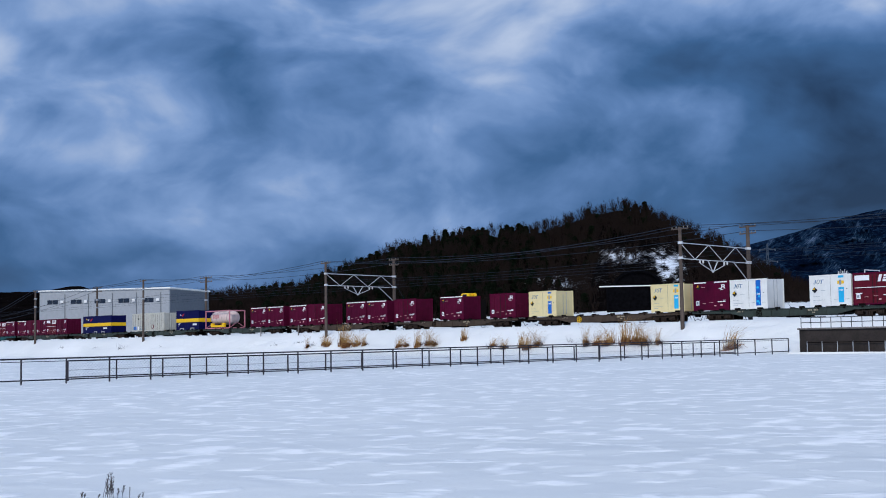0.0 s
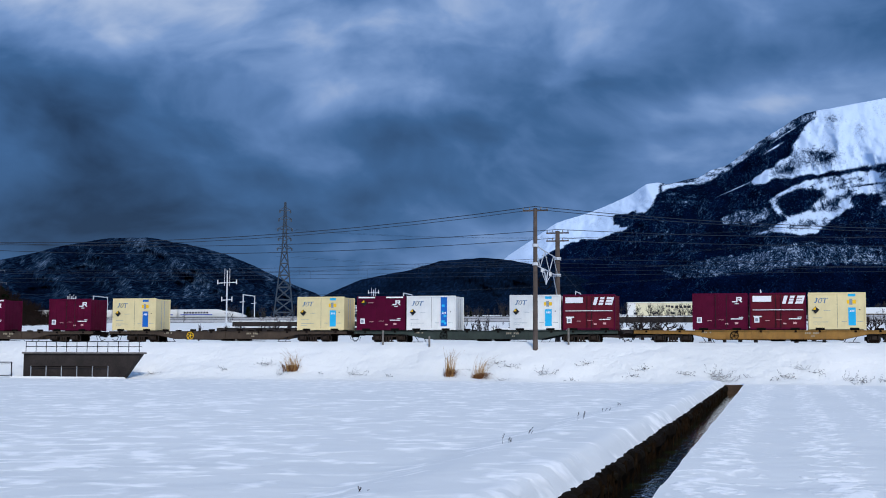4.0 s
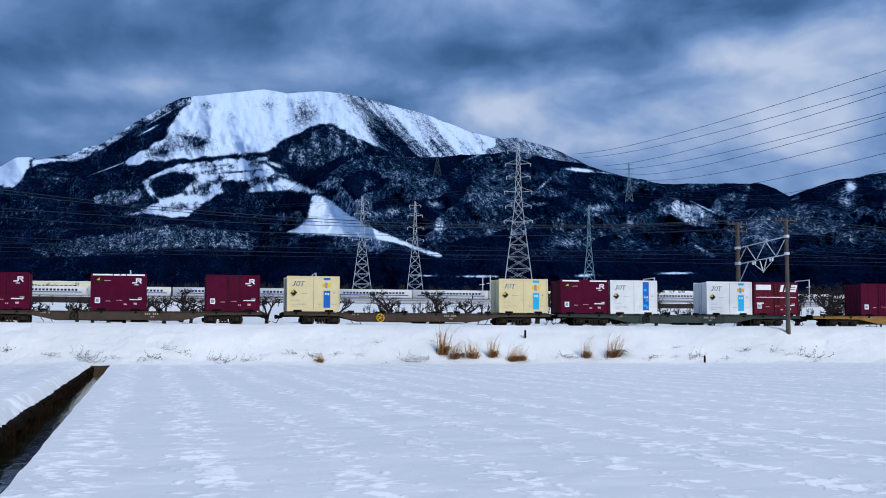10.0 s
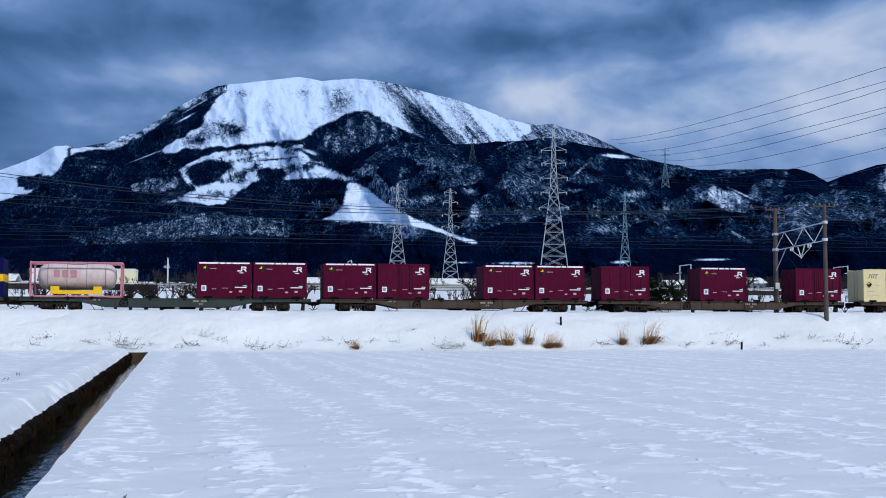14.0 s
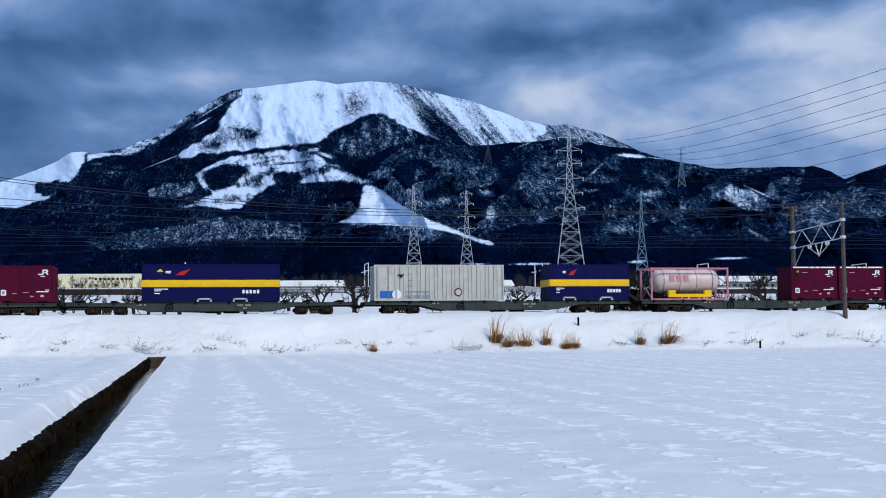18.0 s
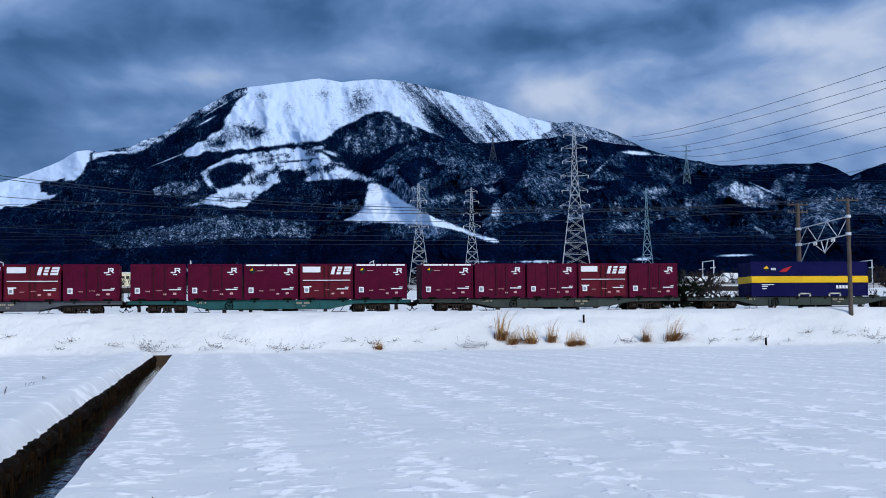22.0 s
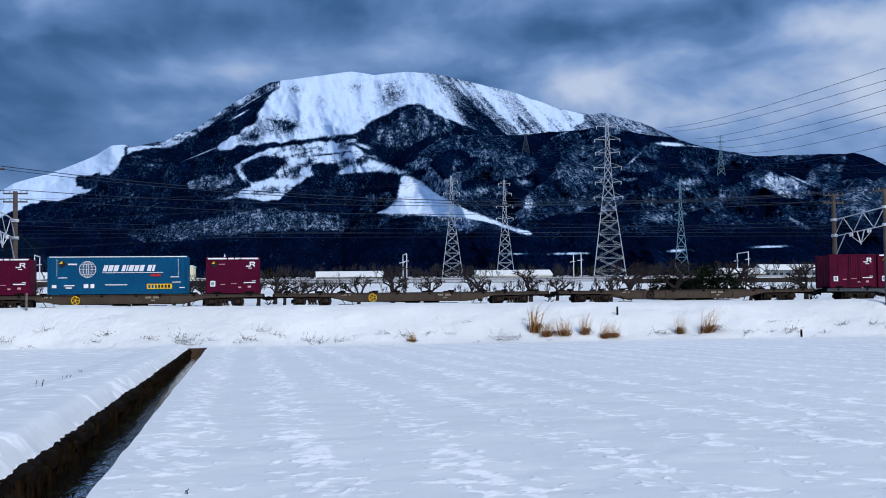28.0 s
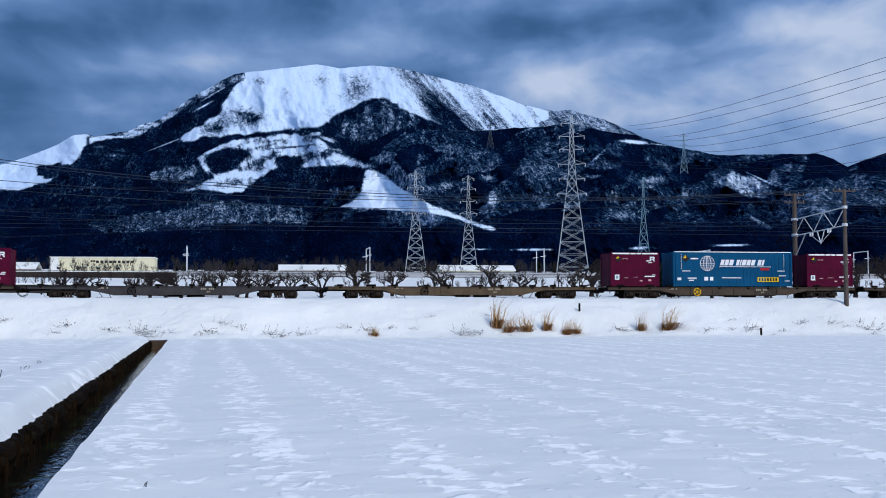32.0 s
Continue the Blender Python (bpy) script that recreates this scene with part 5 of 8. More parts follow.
# each wagon: its middle, paint, tone, loads from rear to front
CONSIST = [
    (-41.3, OCHRE, "ochre yellow", " pjc "), (-61.9, GREEN, "dark green", "bW wj"), (-82.0, BROWN, "brown", "C   c"), (-103.0, BROWN, "brown", "p l p"), (-123.4, BROWN, "brown", "lp ll"),
    (-143.7, GREEN, "dark green", "   ll"), (-164.2, GREEN, "dark green", ""), (-184.6, GREEN, "dark green", ""), (-204.7, GREEN, "dark green", "lppjp"), (-224.9, TEAL, "teal", "ppljl"),
    (-244.75, SLATE, "slate grey", "pljjp"), (-265.3, BROWN, "brown", ""), (-285.6, BROWN, "brown", ""), (-305.9, BROWN, "brown", "l   l"), (-326.4, UMBER, "tan", ""), (-346.7, GRAPHITE, "dark grey", ""), (-367.1, BROWN, "brown", "    p")]


def place(thing, s):
    MOVERS.append((thing, s, FACE, DECK))


for k, (mid, paint, tone, loads) in enumerate(CONSIST):
    place(make_wagon(paint, tone, k in (2, 10, 12, 13), 1 if k in (10, 11) else 0), mid)
    for i, c in enumerate(loads):
        if c != " ":
            if c in FRESH:
                FRESH.discard(c)
                thing = KINDS[c]
            else:
                thing = copy_thing(KINDS[c], pose(0, 0, 0))
            place(thing, mid + (i - 2) * 3.85)
place(tank_container(), -149.75)
place(ribbed_white(), -168.6)
place(long_navy(6.06, 8), -157.5)
place(long_navy(9.4, 0), -184.65)
place(blue_long(), -305.95)

# ---- the electric locomotive ----
LOCO = material("locomotive_blue_paint", (0.0008, 0.026, 0.140), 0.55, grain=0.10, spec=0.03)
LOCOGREY = material("locomotive_grey_paint", (0.22, 0.24, 0.25), 0.6, spec=0.1, grain=0.12)
ROOFGREY = material("locomotive_roof_grey", (0.035, 0.036, 0.038), 0.6, grain=0.2)
ROOFCREAM = material("dusty_roof_paint", (0.16, 0.15, 0.13), 0.7, spec=0.05, grain=0.3)
PINK = material("pink_mark", (0.75, 0.06, 0.32), 0.45)


def profile_solid(bm, pts, y0, y1, inset=0.0):
    """A side outline pulled across the width, with the upper edge drawn in a little."""
    a = [bm.verts.new((x, y0 + (inset if z > 3.3 else 0), z)) for x, z in pts]
    b = [bm.verts.new((x, y1 - (inset if z > 3.3 else 0), z)) for x, z in pts]
    bm.faces.new(a)
    bm.faces.new(list(reversed(b)))
    for i in range(len(pts)):
        j = (i + 1) % len(pts)
        bm.faces.new((a[j], a[i], b[i], b[j]))
    bmesh.ops.recalc_face_normals(bm, faces=bm.faces[:])


def make_locomotive():
    e = empty("electric_locomotive", "dark blue electric freight locomotive with a white side stripe", "locomotive")
    # heights over the rail; y runs from the near side 0 to 2.8
    half = 8.2
    side = [(-half + 0.12, 1.0), (-half, 1.95), (-half + 0.06, 2.38), (-half + 0.60, 3.50), (-half + 1.1, 3.80), (half - 1.1, 3.80), (half - 0.60, 3.50), (half - 0.06, 2.38), (half, 1.95), (half - 0.12, 1.0)]
    bm = bmesh.new()
    profile_solid(bm, side, 0.0, 2.8, 0.10)
    part("body", bm, LOCO, e)
    for s in (-1, 1):
        # cab roofs stand a little higher than the machine room
        bm = bmesh.new()
        profile_solid(bm, [(s * (half - 0.58), 3.48), (s * (half - 1.1), 3.90), (s * (half - 1.75), 4.18), (s * (half - 2.3), 4.26), (s * (half - 2.48), 4.12), (s * (half - 2.62), 3.70)], 0.12, 2.68)
        bmesh.ops.recalc_face_normals(bm, faces=bm.faces[:])
        part("cab_roof", bm, LOCO, e)
        bm = bmesh.new()
        x0, x1 = s * (half - 0.12), s * (half - 0.57)
        for y0, y1 in ((0.18, 1.34), (1.46, 2.62)):
            v = [bm.verts.new(q) for q in ((x0 + s * 0.03, y0, 2.50), (x0 + s * 0.03, y1, 2.50), (x1 + s * 0.03, y1, 3.46), (x1 + s * 0.03, y0, 3.46))]
            bm.faces.new(v)
            w = [bm.verts.new((q.co.x - s * 0.05, q.co.y, q.co.z)) for q in v]
            for i in range(4):
                bm.faces.new((v[i], v[(i + 1) % 4], w[(i + 1) % 4], w[i]))
        part("windscreen", bm, GLASS, e, "dark sloping windscreen")
        part("side_windscreen", poly_plate([(s * (half - 0.22), 2.52), (s * (half - 0.48), 2.52), (s * (half - 0.66), 3.36), (s * (half - 0.60), 3.36)], 0.012), GLASS, e)
        bm = bmesh.new()
        box(bm, *sorted((s * (half - 1.42), s * (half - 0.82))), -0.012, 0.02, 2.48, 3.30, 0.02)
        part("cab_window", bm, GLASS, e)
        # the door's shade is put into a darker copy of the body blue
        bm = bmesh.new()
        box(bm, *sorted((s * (half - 2.72), s * (half - 2.22))), -0.010, 0.02, 1.15, 3.30, 0.02)
        part("cab_door", bm, material("door_shade_blue", (0.001, 0.012, 0.07), 0.5, spec=0.08), e)
        part("door_window", slab(*sorted((s * (half - 2.64), s * (half - 2.30))), 2.55, 3.15, 0.016), GLASS, e)
        bm = bmesh.new()
        for dx in (2.14, 2.80):
            rod(bm, (s * (half - dx), -0.05, 1.3), (s * (half - dx), -0.05, 2.5), 0.018, 6)
        part("grab_rail", bm, GALV, e)
        # white wedge that holds the lamps, wrapped round the nose
        part("lamp_panel", poly_plate([(s * (half + 0.01), 1.74), (s * (half - 0.30), 1.86), (s * (half - 0.36), 2.20), (s * (half - 0.02), 2.18)], 0.016), MARK, e, "white wedge-shaped lamp panel")
        bm = bmesh.new()
        box(bm, *sorted((s * (half - 0.03), s * (half + 0.035))), 0.05, 2.75, 1.74, 2.16, 0.01)
        part("lamp_panel", bm, MARK, e, "white wedge-shaped lamp panel")
        for y in (0.35, 2.45):
            bm = bmesh.new()
            rod(bm, (s * (half + 0.02), y, 1.92), (s * (half + 0.07), y, 1.92), 0.11, 12)
            part("headlight", bm, GLASS, e)
        bm = bmesh.new()
        profile_solid(bm, [(s * (half - 0.10), 1.0), (s * (half - 0.30), 0.28), (s * (half - 0.95), 0.22), (s * (half - 1.35), 1.0)], 0.15, 2.65)
        part("snow_plough", bm, LOCOGREY, e, "grey skirt and snow plough")
        bm = bmesh.new()
        box(bm, *sorted((s * (half - 0.2), s * (half + 0.85))), 1.25, 1.55, 0.75, 1.05, 0.03)
        part("coupler", bm, DARK, e)
        # folded pantograph
        bm = bmesh.new()
        x = s * 4.6
        for y in (0.8, 2.0):
            rod(bm, (x - 1.0, y, 4.12), (x + 0.9, 1.4, 4.28), 0.025, 6)
            rod(bm, (x + 0.9, 1.4, 4.28), (x - 0.5, y, 4.42), 0.02, 6)
        rod(bm, (x - 0.5, 0.5, 4.44), (x - 0.5, 2.3, 4.44), 0.03, 6)
        rod(bm, (x - 0.2, 0.5, 4.44), (x - 0.2, 2.3, 4.44), 0.03, 6)
        for y in (0.7, 2.1):
            for xx in (x - 1.0, x + 0.6):
                rod(bm, (xx, y, 3.80), (xx, y, 4.12), 0.06, 8)
        part("pantograph", bm, GALV, e)
    # grey sole band and stripe
    bm = bmesh.new()
    box(bm, -half + 0.14, half - 0.14, -0.012, 2.812, 1.0, 1.16)
    part("sole_bar", bm, LOCOGREY, e, "grey band along the foot")
    for x0, x1 in ((-7.5, -5.0), (-3.4, -1.2), (-1.2, 7.5)):
        part("white_stripe", slab(x0, x1, 1.66, 1.80, 0.012), MARK, e, "white side stripe")
    for x in (-3.0, -0.35, 2.2):
        part("small_window", slab(x - 0.28, x + 0.28, 2.66, 3.02, 0.012), GLASS, e)
    for x0, x1, z0, z1 in ((2.9, 3.8, 2.25, 3.2), (4.2, 4.95, 2.25, 3.2), (5.15, 5.75, 2.25, 3.2), (-4.1, -2.6, 1.85, 2.6)):
        bm = bmesh.new()
        for i in range(6):
            z = z0 + (z1 - z0) * (i + 0.5) / 6
            box(bm, x0, x1, -0.02, 0.02, z - 0.05, z + 0.03)
        part("louvre", bm, material("louvre_navy", (0.002, 0.007, 0.035), 0.6, spec=0.08), e)
    for x0, z0, w, h, m in ((-0.35, 1.92, 0.22, 0.26, REDMARK), (-0.18, 2.12, 0.16, 0.22, MARK), (-0.02, 1.90, 0.20, 0.20, PINKMARK), (0.10, 2.10, 0.30, 0.34, MARK), (0.16, 2.16, 0.16, 0.18, PINKMARK), (0.40, 2.00, 0.18, 0.24, PINK), (0.46, 1.88, 0.22, 0.12, MARK), (-0.30, 2.24, 0.14, 0.10, REDMARK), (0.24, 1.88, 0.14, 0.18, REDMARK)):
        part("emblem", poly_plate([(x0, z0 + h * 0.3), (x0 + w * 0.35, z0), (x0 + w, z0 + h * 0.25), (x0 + w * 0.9, z0 + h * 0.8), (x0 + w * 0.5, z0 + h), (x0 + 0.05 * w, z0 + h * 0.75)], 0.012 + 0.002 * (m is PINKMARK)), m, e, "pink and white painted emblem")
    for k, m in enumerate((PINK, PINK, MARK)):
        x = 0.78 + 0.62 * k
        for x0, x1, z0, z1 in ((0.0, 0.09, 1.92, 2.40), (0.0, 0.46, 2.24, 2.31), (0.22, 0.30, 1.94, 2.42), (0.16, 0.50, 1.98, 2.04), (0.40, 0.48, 1.92, 2.34)):
            part("emblem_stroke", slab(x + x0, x + x1, z0, z1, 0.012), m, e, "pink and white painted strokes")
    part("emblem_line", slab(0.62, 2.55, 1.82, 1.87, 0.013), MARK, e)
    part("marking", slab(-5.7, -4.75, 2.28, 2.38, 0.012), CYAN, e)
    part("logo", slab(-7.45, -7.15, 1.98, 2.18, 0.012), MARK, e)
    # roof boxes
    for x0, x1, z1 in ((-5.0, -3.7, 4.02), (-3.2, -0.9, 4.14), (-0.6, 0.4, 4.0), (0.7, 3.0, 4.14), (3.3, 3.9, 4.0), (4.2, 4.9, 4.05)):
        bm = bmesh.new()
        box(bm, x0, x1, 0.5, 2.3, 3.78, z1, 0.05)
        part("roof_box", bm, ROOFGREY if z1 < 4.1 else ROOFCREAM, e)
    bm = bmesh.new()
    for x in [-5.2 + 0.9 * i for i in range(12)]:
        rod(bm, (x, 0.9, 3.8), (x, 0.9, 4.2), 0.05, 6)
    rod(bm, (-5.4, 0.9, 4.2), (5.4, 0.9, 4.2), 0.02, 6)
    part("roof_bus_bar", bm, DARK, e)
    for x in (-5.7, 0.0, 5.7):
        bogie = shared_part("loco_bolster", "bogie", lambda bm: box(bm, -1.7, 1.7, 0.3, 2.5, 0.45, 0.9, 0.04), DARK, e)
        bogie.location = (x, 0, 0)
        for y0 in (0.16, 2.52):
            f = shared_part(("loco_frame", y0), "side_frame", lambda bm: [box(bm, -1.9, 1.9, y0, y0 + 0.14, 0.48, 0.74, 0.03), box(bm, -0.5, 0.5, y0 - 0.04, y0 + 0.16, 0.28, 0.60, 0.03)] + [box(bm, q - 0.22, q + 0.22, y0 - 0.06, y0 + 0.16, 0.36, 0.80, 0.03) for q in (-1.25, 1.25)]
                            + [rod(bm, (q, y0 - 0.03, 0.45), (q, y0 - 0.03, 0.95), 0.10, 8) for q in (-0.7, 0.7)], DARK, bogie)
        for q in (-1.25, 1.25):
            for y in (0.62, 2.12):
                w = shared_part("loco_wheel", "wheel", lambda bm: rod(bm, (0, -0.07, 0), (0, 0.07, 0), 0.56, 22), RUST, bogie)
                w.location = (q, y, 0.56)
    for x in (-2.85, 2.85):
        bm = bmesh.new()
        box(bm, x - 0.75, x + 0.75, 0.25, 2.55, 0.35, 1.0, 0.04)
        part("equipment_box", bm, DARK, e)
    for x in [-7.6 + i * 1.52 for i in range(11)]:
        part("marking", slab(x, x + 0.08, 1.04, 1.09, 0.02), MARK, e)
    # the upper works of this class are low
    for ob in e.children:
        for v in ob.data.vertices:
            if v.co.z > 1.17:
                v.co.z = 1.17 + (v.co.z - 1.17) * 0.86
    return e


MOVERS.append((make_locomotive(), -21.9, FACE - 0.18, RAIL))


# ---- the white express on the far line ----
EXPRESS_Y, EXPRESS_Z = 400.0, 16.3
EXPRESS_WHITE = material("express_white_paint", (0.62, 0.62, 0.59), 0.4, grain=0.03)
EXPRESS_BLUE = material("express_blue_band", (0.01, 0.05, 0.35), 0.35)


def car_shell(bm, x0, x1, nose=0):
    """A rounded car body; nose tapers one end into a long beak."""
    cuts = np.linspace(0, 1, 22 if nose else 3)
    rings = []
    for c in cuts:
        x = x0 + (x1 - x0) * c
        k = 1.0
        if nose:
            d = (x1 - x) if nose > 0 else (x - x0)
            k = min(1.0, (max(d, 0.0) / 10.5)) ** 0.55 if d < 10.5 else 1.0
            k = max(k, 0.08)
        ring = []
        for a in np.linspace(0, math.tau, 16, endpoint=False):
            y = math.copysign(abs(math.cos(a)) ** 0.45, math.cos(a)) * 1.68 * (0.45 + 0.55 * k)
            z = math.copysign(abs(math.sin(a)) ** 0.5, math.sin(a))
            z = 0.7 + (z + 1) / 2 * (0.6 + 2.3 * k)
            ring.append(bm.verts.new((x, y, z)))
        rings.append(ring)
    for p, q in zip(rings, rings[1:]):
        for i in range(16):
            j = (i + 1) % 16
            bm.faces.new((p[i], p[j], q[j], q[i]))
    bm.faces.new(rings[0])
    bm.faces.new(list(reversed(rings[-1])))
    bmesh.ops.recalc_face_normals(bm, faces=bm.faces[:])


def make_express():
    e = empty("express_train", "long white high-speed passenger train with small dark windows", "train")
    for i in range(16):
        # the first car leads at the right-hand end of the line
        x1 = -25.0 * i
        x0 = x1 - 24.5
        nose = 1 if i == 0 else -1 if i == 15 else 0
        bm = bmesh.new()
        car_shell(bm, x0, x1, nose)
        car = part("car", bm, EXPRESS_WHITE, e, smooth=True)
        a = x0 + (11.5 if nose < 0 else 1.2)
        b = x1 - (11.5 if nose > 0 else 1.2)
        bm = bmesh.new()
        box(bm, a, b, -1.72, 1.72, 1.62, 1.86)
        part("blue_band", bm, EXPRESS_BLUE, car)
        n = int((b - a) / 1.05)
        for k in range(n):
            x = a + 0.5 + k * 1.05
            if k in (0, n - 1):
                continue
            w = shared_part("express_window", "window", lambda bm: box(bm, -0.33, 0.33, -1.725, -1.6, 2.12, 2.72), GLASS, car)
            w.location = (x, 0, 0)
        if nose > 0:
            bm = bmesh.new()
            box(bm, x1 - 8.2, x1 - 6.4, -1.2, 1.2, 2.95, 3.28, 0.1)
            part("windscreen", bm, GLASS, car)
        bm = bmesh.new()
        box(bm, x0 + 0.5, x1 - (3.0 if nose > 0 else 0.5), -1.5, 1.5, 0.1, 0.75)
        part("skirt", bm, LOCOGREY, car)
    return e


EXPRESS = make_express()

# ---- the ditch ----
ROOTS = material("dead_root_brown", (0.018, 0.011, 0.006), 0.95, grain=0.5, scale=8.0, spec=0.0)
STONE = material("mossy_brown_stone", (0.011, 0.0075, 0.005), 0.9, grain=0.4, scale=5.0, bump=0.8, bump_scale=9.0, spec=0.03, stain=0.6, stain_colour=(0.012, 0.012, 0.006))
CONCRETE = material("weathered_concrete", (0.20, 0.18, 0.16), 0.9, grain=0.25, bump=0.3, bump_scale=8.0, stain=0.7, stain_colour=(0.05, 0.042, 0.035))
DARKCONCRETE = material("dark_stained_concrete", (0.034, 0.027, 0.024), 0.9, grain=0.35, scale=3.0, bump=0.4, bump_scale=6.0, stain=0.8, stain_colour=(0.02, 0.017, 0.014))


def water_material():
    m = bpy.data.materials.new("ditch_water")
    m.use_nodes = True
    n = Nodes(m.node_tree)
    at = n.add("ShaderNodeTexCoord").outputs["Object"]
    ripple = n.noise(n.scaled(at, (2.2, 0.8, 1.0)), 2.4, 3.0, 0.55, 1.2)
    moss = n.ramp(n.noise(at, 0.9, 5.0), [(0.50, (0.006, 0.007, 0.006)), (0.66, (0.02, 0.035, 0.012))])
    relief = n.add("ShaderNodeBump", Strength=1.0, Distance=0.014, Height=ripple)
    s = n.add("ShaderNodeBsdfPrincipled", **{"Base Color": moss, "Roughness": 0.04, "Specular IOR Level": 0.5, "Normal": relief.outputs[0]})
    n.put(s.outputs[0], n.add("ShaderNodeOutputMaterial").inputs[0])
    return m


def make_ditch():
    d = tagged(new("ditch"), "stone-lined irrigation ditch with dark water between snow banks", "ditch", kind="structure")
    rng = random.Random(5)
    ys = [6 + 0.5 * i for i in range(145)]
    fine = [6 + 0.2 * i for i in range(361)]
    for side in (-1, 1):
        bm = bmesh.new()
        rows = []
        lump = 0.0
        for y in fine:
            x = float(ditch_x(y)) + side * DITCH_HALF
            z = float(land_z(np.array(side * 0.6), np.array(y)))
            lump = 0.6 * lump + rng.uniform(-0.05, 0.09)
            out = max(0.0, lump) + 0.03 if side < 0 else -0.10
            prof = [(0.35, -0.10), (-0.02, -0.02 + rng.uniform(-0.03, 0.02)), (-out, -0.07 + rng.uniform(-0.04, 0.03)), (-out - 0.03, -0.20 + rng.uniform(-0.05, 0.05)), (-0.05 - rng.uniform(0, 0.08), -0.42 + rng.uniform(-0.05, 0.05)), (-0.03 - rng.uniform(0, 0.06), -0.65), (-0.06, -1.05)]
            rows.append([bm.verts.new((x + side * (dx + (0.12 if side > 0 else 0.0)), y + rng.uniform(-0.05, 0.05), z + dz - (0.08 if side > 0 else 0.0))) for dx, dz in prof])
        for a, b in zip(rows, rows[1:]):
            for i in range(len(a) - 1):
                bm.faces.new((a[i], a[i + 1], b[i + 1], b[i]))
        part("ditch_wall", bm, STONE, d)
        if side > 0:
            continue
        # dead roots and grass hang down the lining
        bm = bmesh.new()
        for _ in range(900):
            y = 6.2 + 71 * rng.random() ** 1.4
            x = float(ditch_x(y)) + side * (DITCH_HALF - 0.10)
            z = float(land_z(np.array(side * 0.6), np.array(y))) - rng.uniform(0.05, 0.25)
            w, l, lean = rng.uniform(0.012, 0.03), rng.uniform(0.12, 0.42), rng.uniform(-0.08, 0.08)
            bm.faces.new([bm.verts.new(q) for q in ((x, y - w, z), (x - side * 0.03, y + w, z), (x - side * rng.uniform(0.0, 0.06), y + lean, z - l))])
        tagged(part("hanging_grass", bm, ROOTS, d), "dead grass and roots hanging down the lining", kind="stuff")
    bm = bmesh.new()
    rows = [[bm.verts.new((float(ditch_x(y)) + s * 0.6, y, 0.0065 * y - 0.52)) for s in (-1, 1)] for y in ys]
    for a, b in zip(rows, rows[1:]):
        bm.faces.new((a[0], a[1], b[1], b[0]))
    part("water", bm, water_material(), d, "dark rippled water")
    x = float(ditch_x(78))
    bm = bmesh.new()
    box(bm, x - 0.95, x + 0.95, 77.6, 78.05, -0.6, 0.50, 0.03)
    part("headwall", bm, material("brown_wet_concrete", (0.085, 0.058, 0.040), 0.9, spec=0.05, grain=0.3, stain=0.6, stain_colour=(0.03, 0.022, 0.015)), d, "brown concrete headwall")
    # loose stones along the top of the far-side lining
    for k in range(110):
        y = 9 + k * 0.62 + rng.uniform(-0.15, 0.15)
        if y > 77:
            break
        bm = bmesh.new()
        made = bmesh.ops.create_icosphere(bm, subdivisions=1, radius=rng.uniform(0.07, 0.13))["verts"]
        for v in made:
            v.co = Vector((v.co.x * 0.8, v.co.y * 1.5, v.co.z * 0.8)) * rng.uniform(0.85, 1.15)
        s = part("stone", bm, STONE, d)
        s.location = (float(ditch_x(y)) - DITCH_HALF + 0.08, y, float(land_z(np.array(-0.6), np.array(y))) - rng.uniform(0.12, 0.35))
    return d


make_ditch()


# ---- underpass wall and the fenced lane ----
def make_underpass():
    w = empty("underpass_wall", "dark stained concrete underpass wall with snow behind and a handrail", "wall")
    bm = bmesh.new()
    pts = [(-51.7, 0.1), (-44.2, 0.1), (-42.6, 2.2), (-51.7, 2.2)]
    a = [bm.verts.new((x, 79.35, z)) for x, z in pts]
    b = [bm.verts.new((x, 79.8, z)) for x, z in pts]
    bm.faces.new(a)
    bm.faces.new(list(reversed(b)))
    for i in range(4):
        bm.faces.new((a[(i + 1) % 4], a[i], b[i], b[(i + 1) % 4]))
    bmesh.ops.recalc_face_normals(bm, faces=bm.faces[:])
    part("retaining_wall", bm, DARKCONCRETE, w)
    bm = bmesh.new()
    box(bm, -52.2, -43.6, 78.3, 79.32, 0.2, 0.62, 0.12)
    part("snow_drift", bm, BANK_SNOW, w, "snow drifted against the wall")
    bm = bmesh.new()
    box(bm, -51.8, -42.5, 79.2, 80.0, 2.2, 2.32, 0.03)
    part("coping", bm, CONCRETE, w)
    for i in range(12):
        bm = bmesh.new()
        x = -51.6 + i * 0.8
        rod(bm, (x, 79.45, 2.3), (x, 79.45, 3.05), 0.025, 6)
        part("railing_post", bm, DARK, w)
    for z in (3.05, 2.7):
        bm = bmesh.new()
        rod(bm, (-51.6, 79.45, z), (-42.6, 79.45, z), 0.025, 6)
        part("railing_bar", bm, DARK, w)
    for i in range(6):
        bm = bmesh.new()
        x = -51.0 + i * 1.2
        rod(bm, (x, 79.2, 0.5), (x, 79.2, 1.35), 0.03, 6)
        part("guard_post", bm, GALV, w)
    bm = bmesh.new()
    rod(bm, (-51.0, 79.2, 1.3), (-45.0, 79.2, 1.3), 0.03, 6)
    part("guard_rail", bm, DARK, w)
    return w


make_underpass()
WIREGREY = material("dark_fence_paint", (0.030, 0.028, 0.035), 0.6, grain=0.3, stain=0.3, stain_colour=(0.06, 0.04, 0.03))


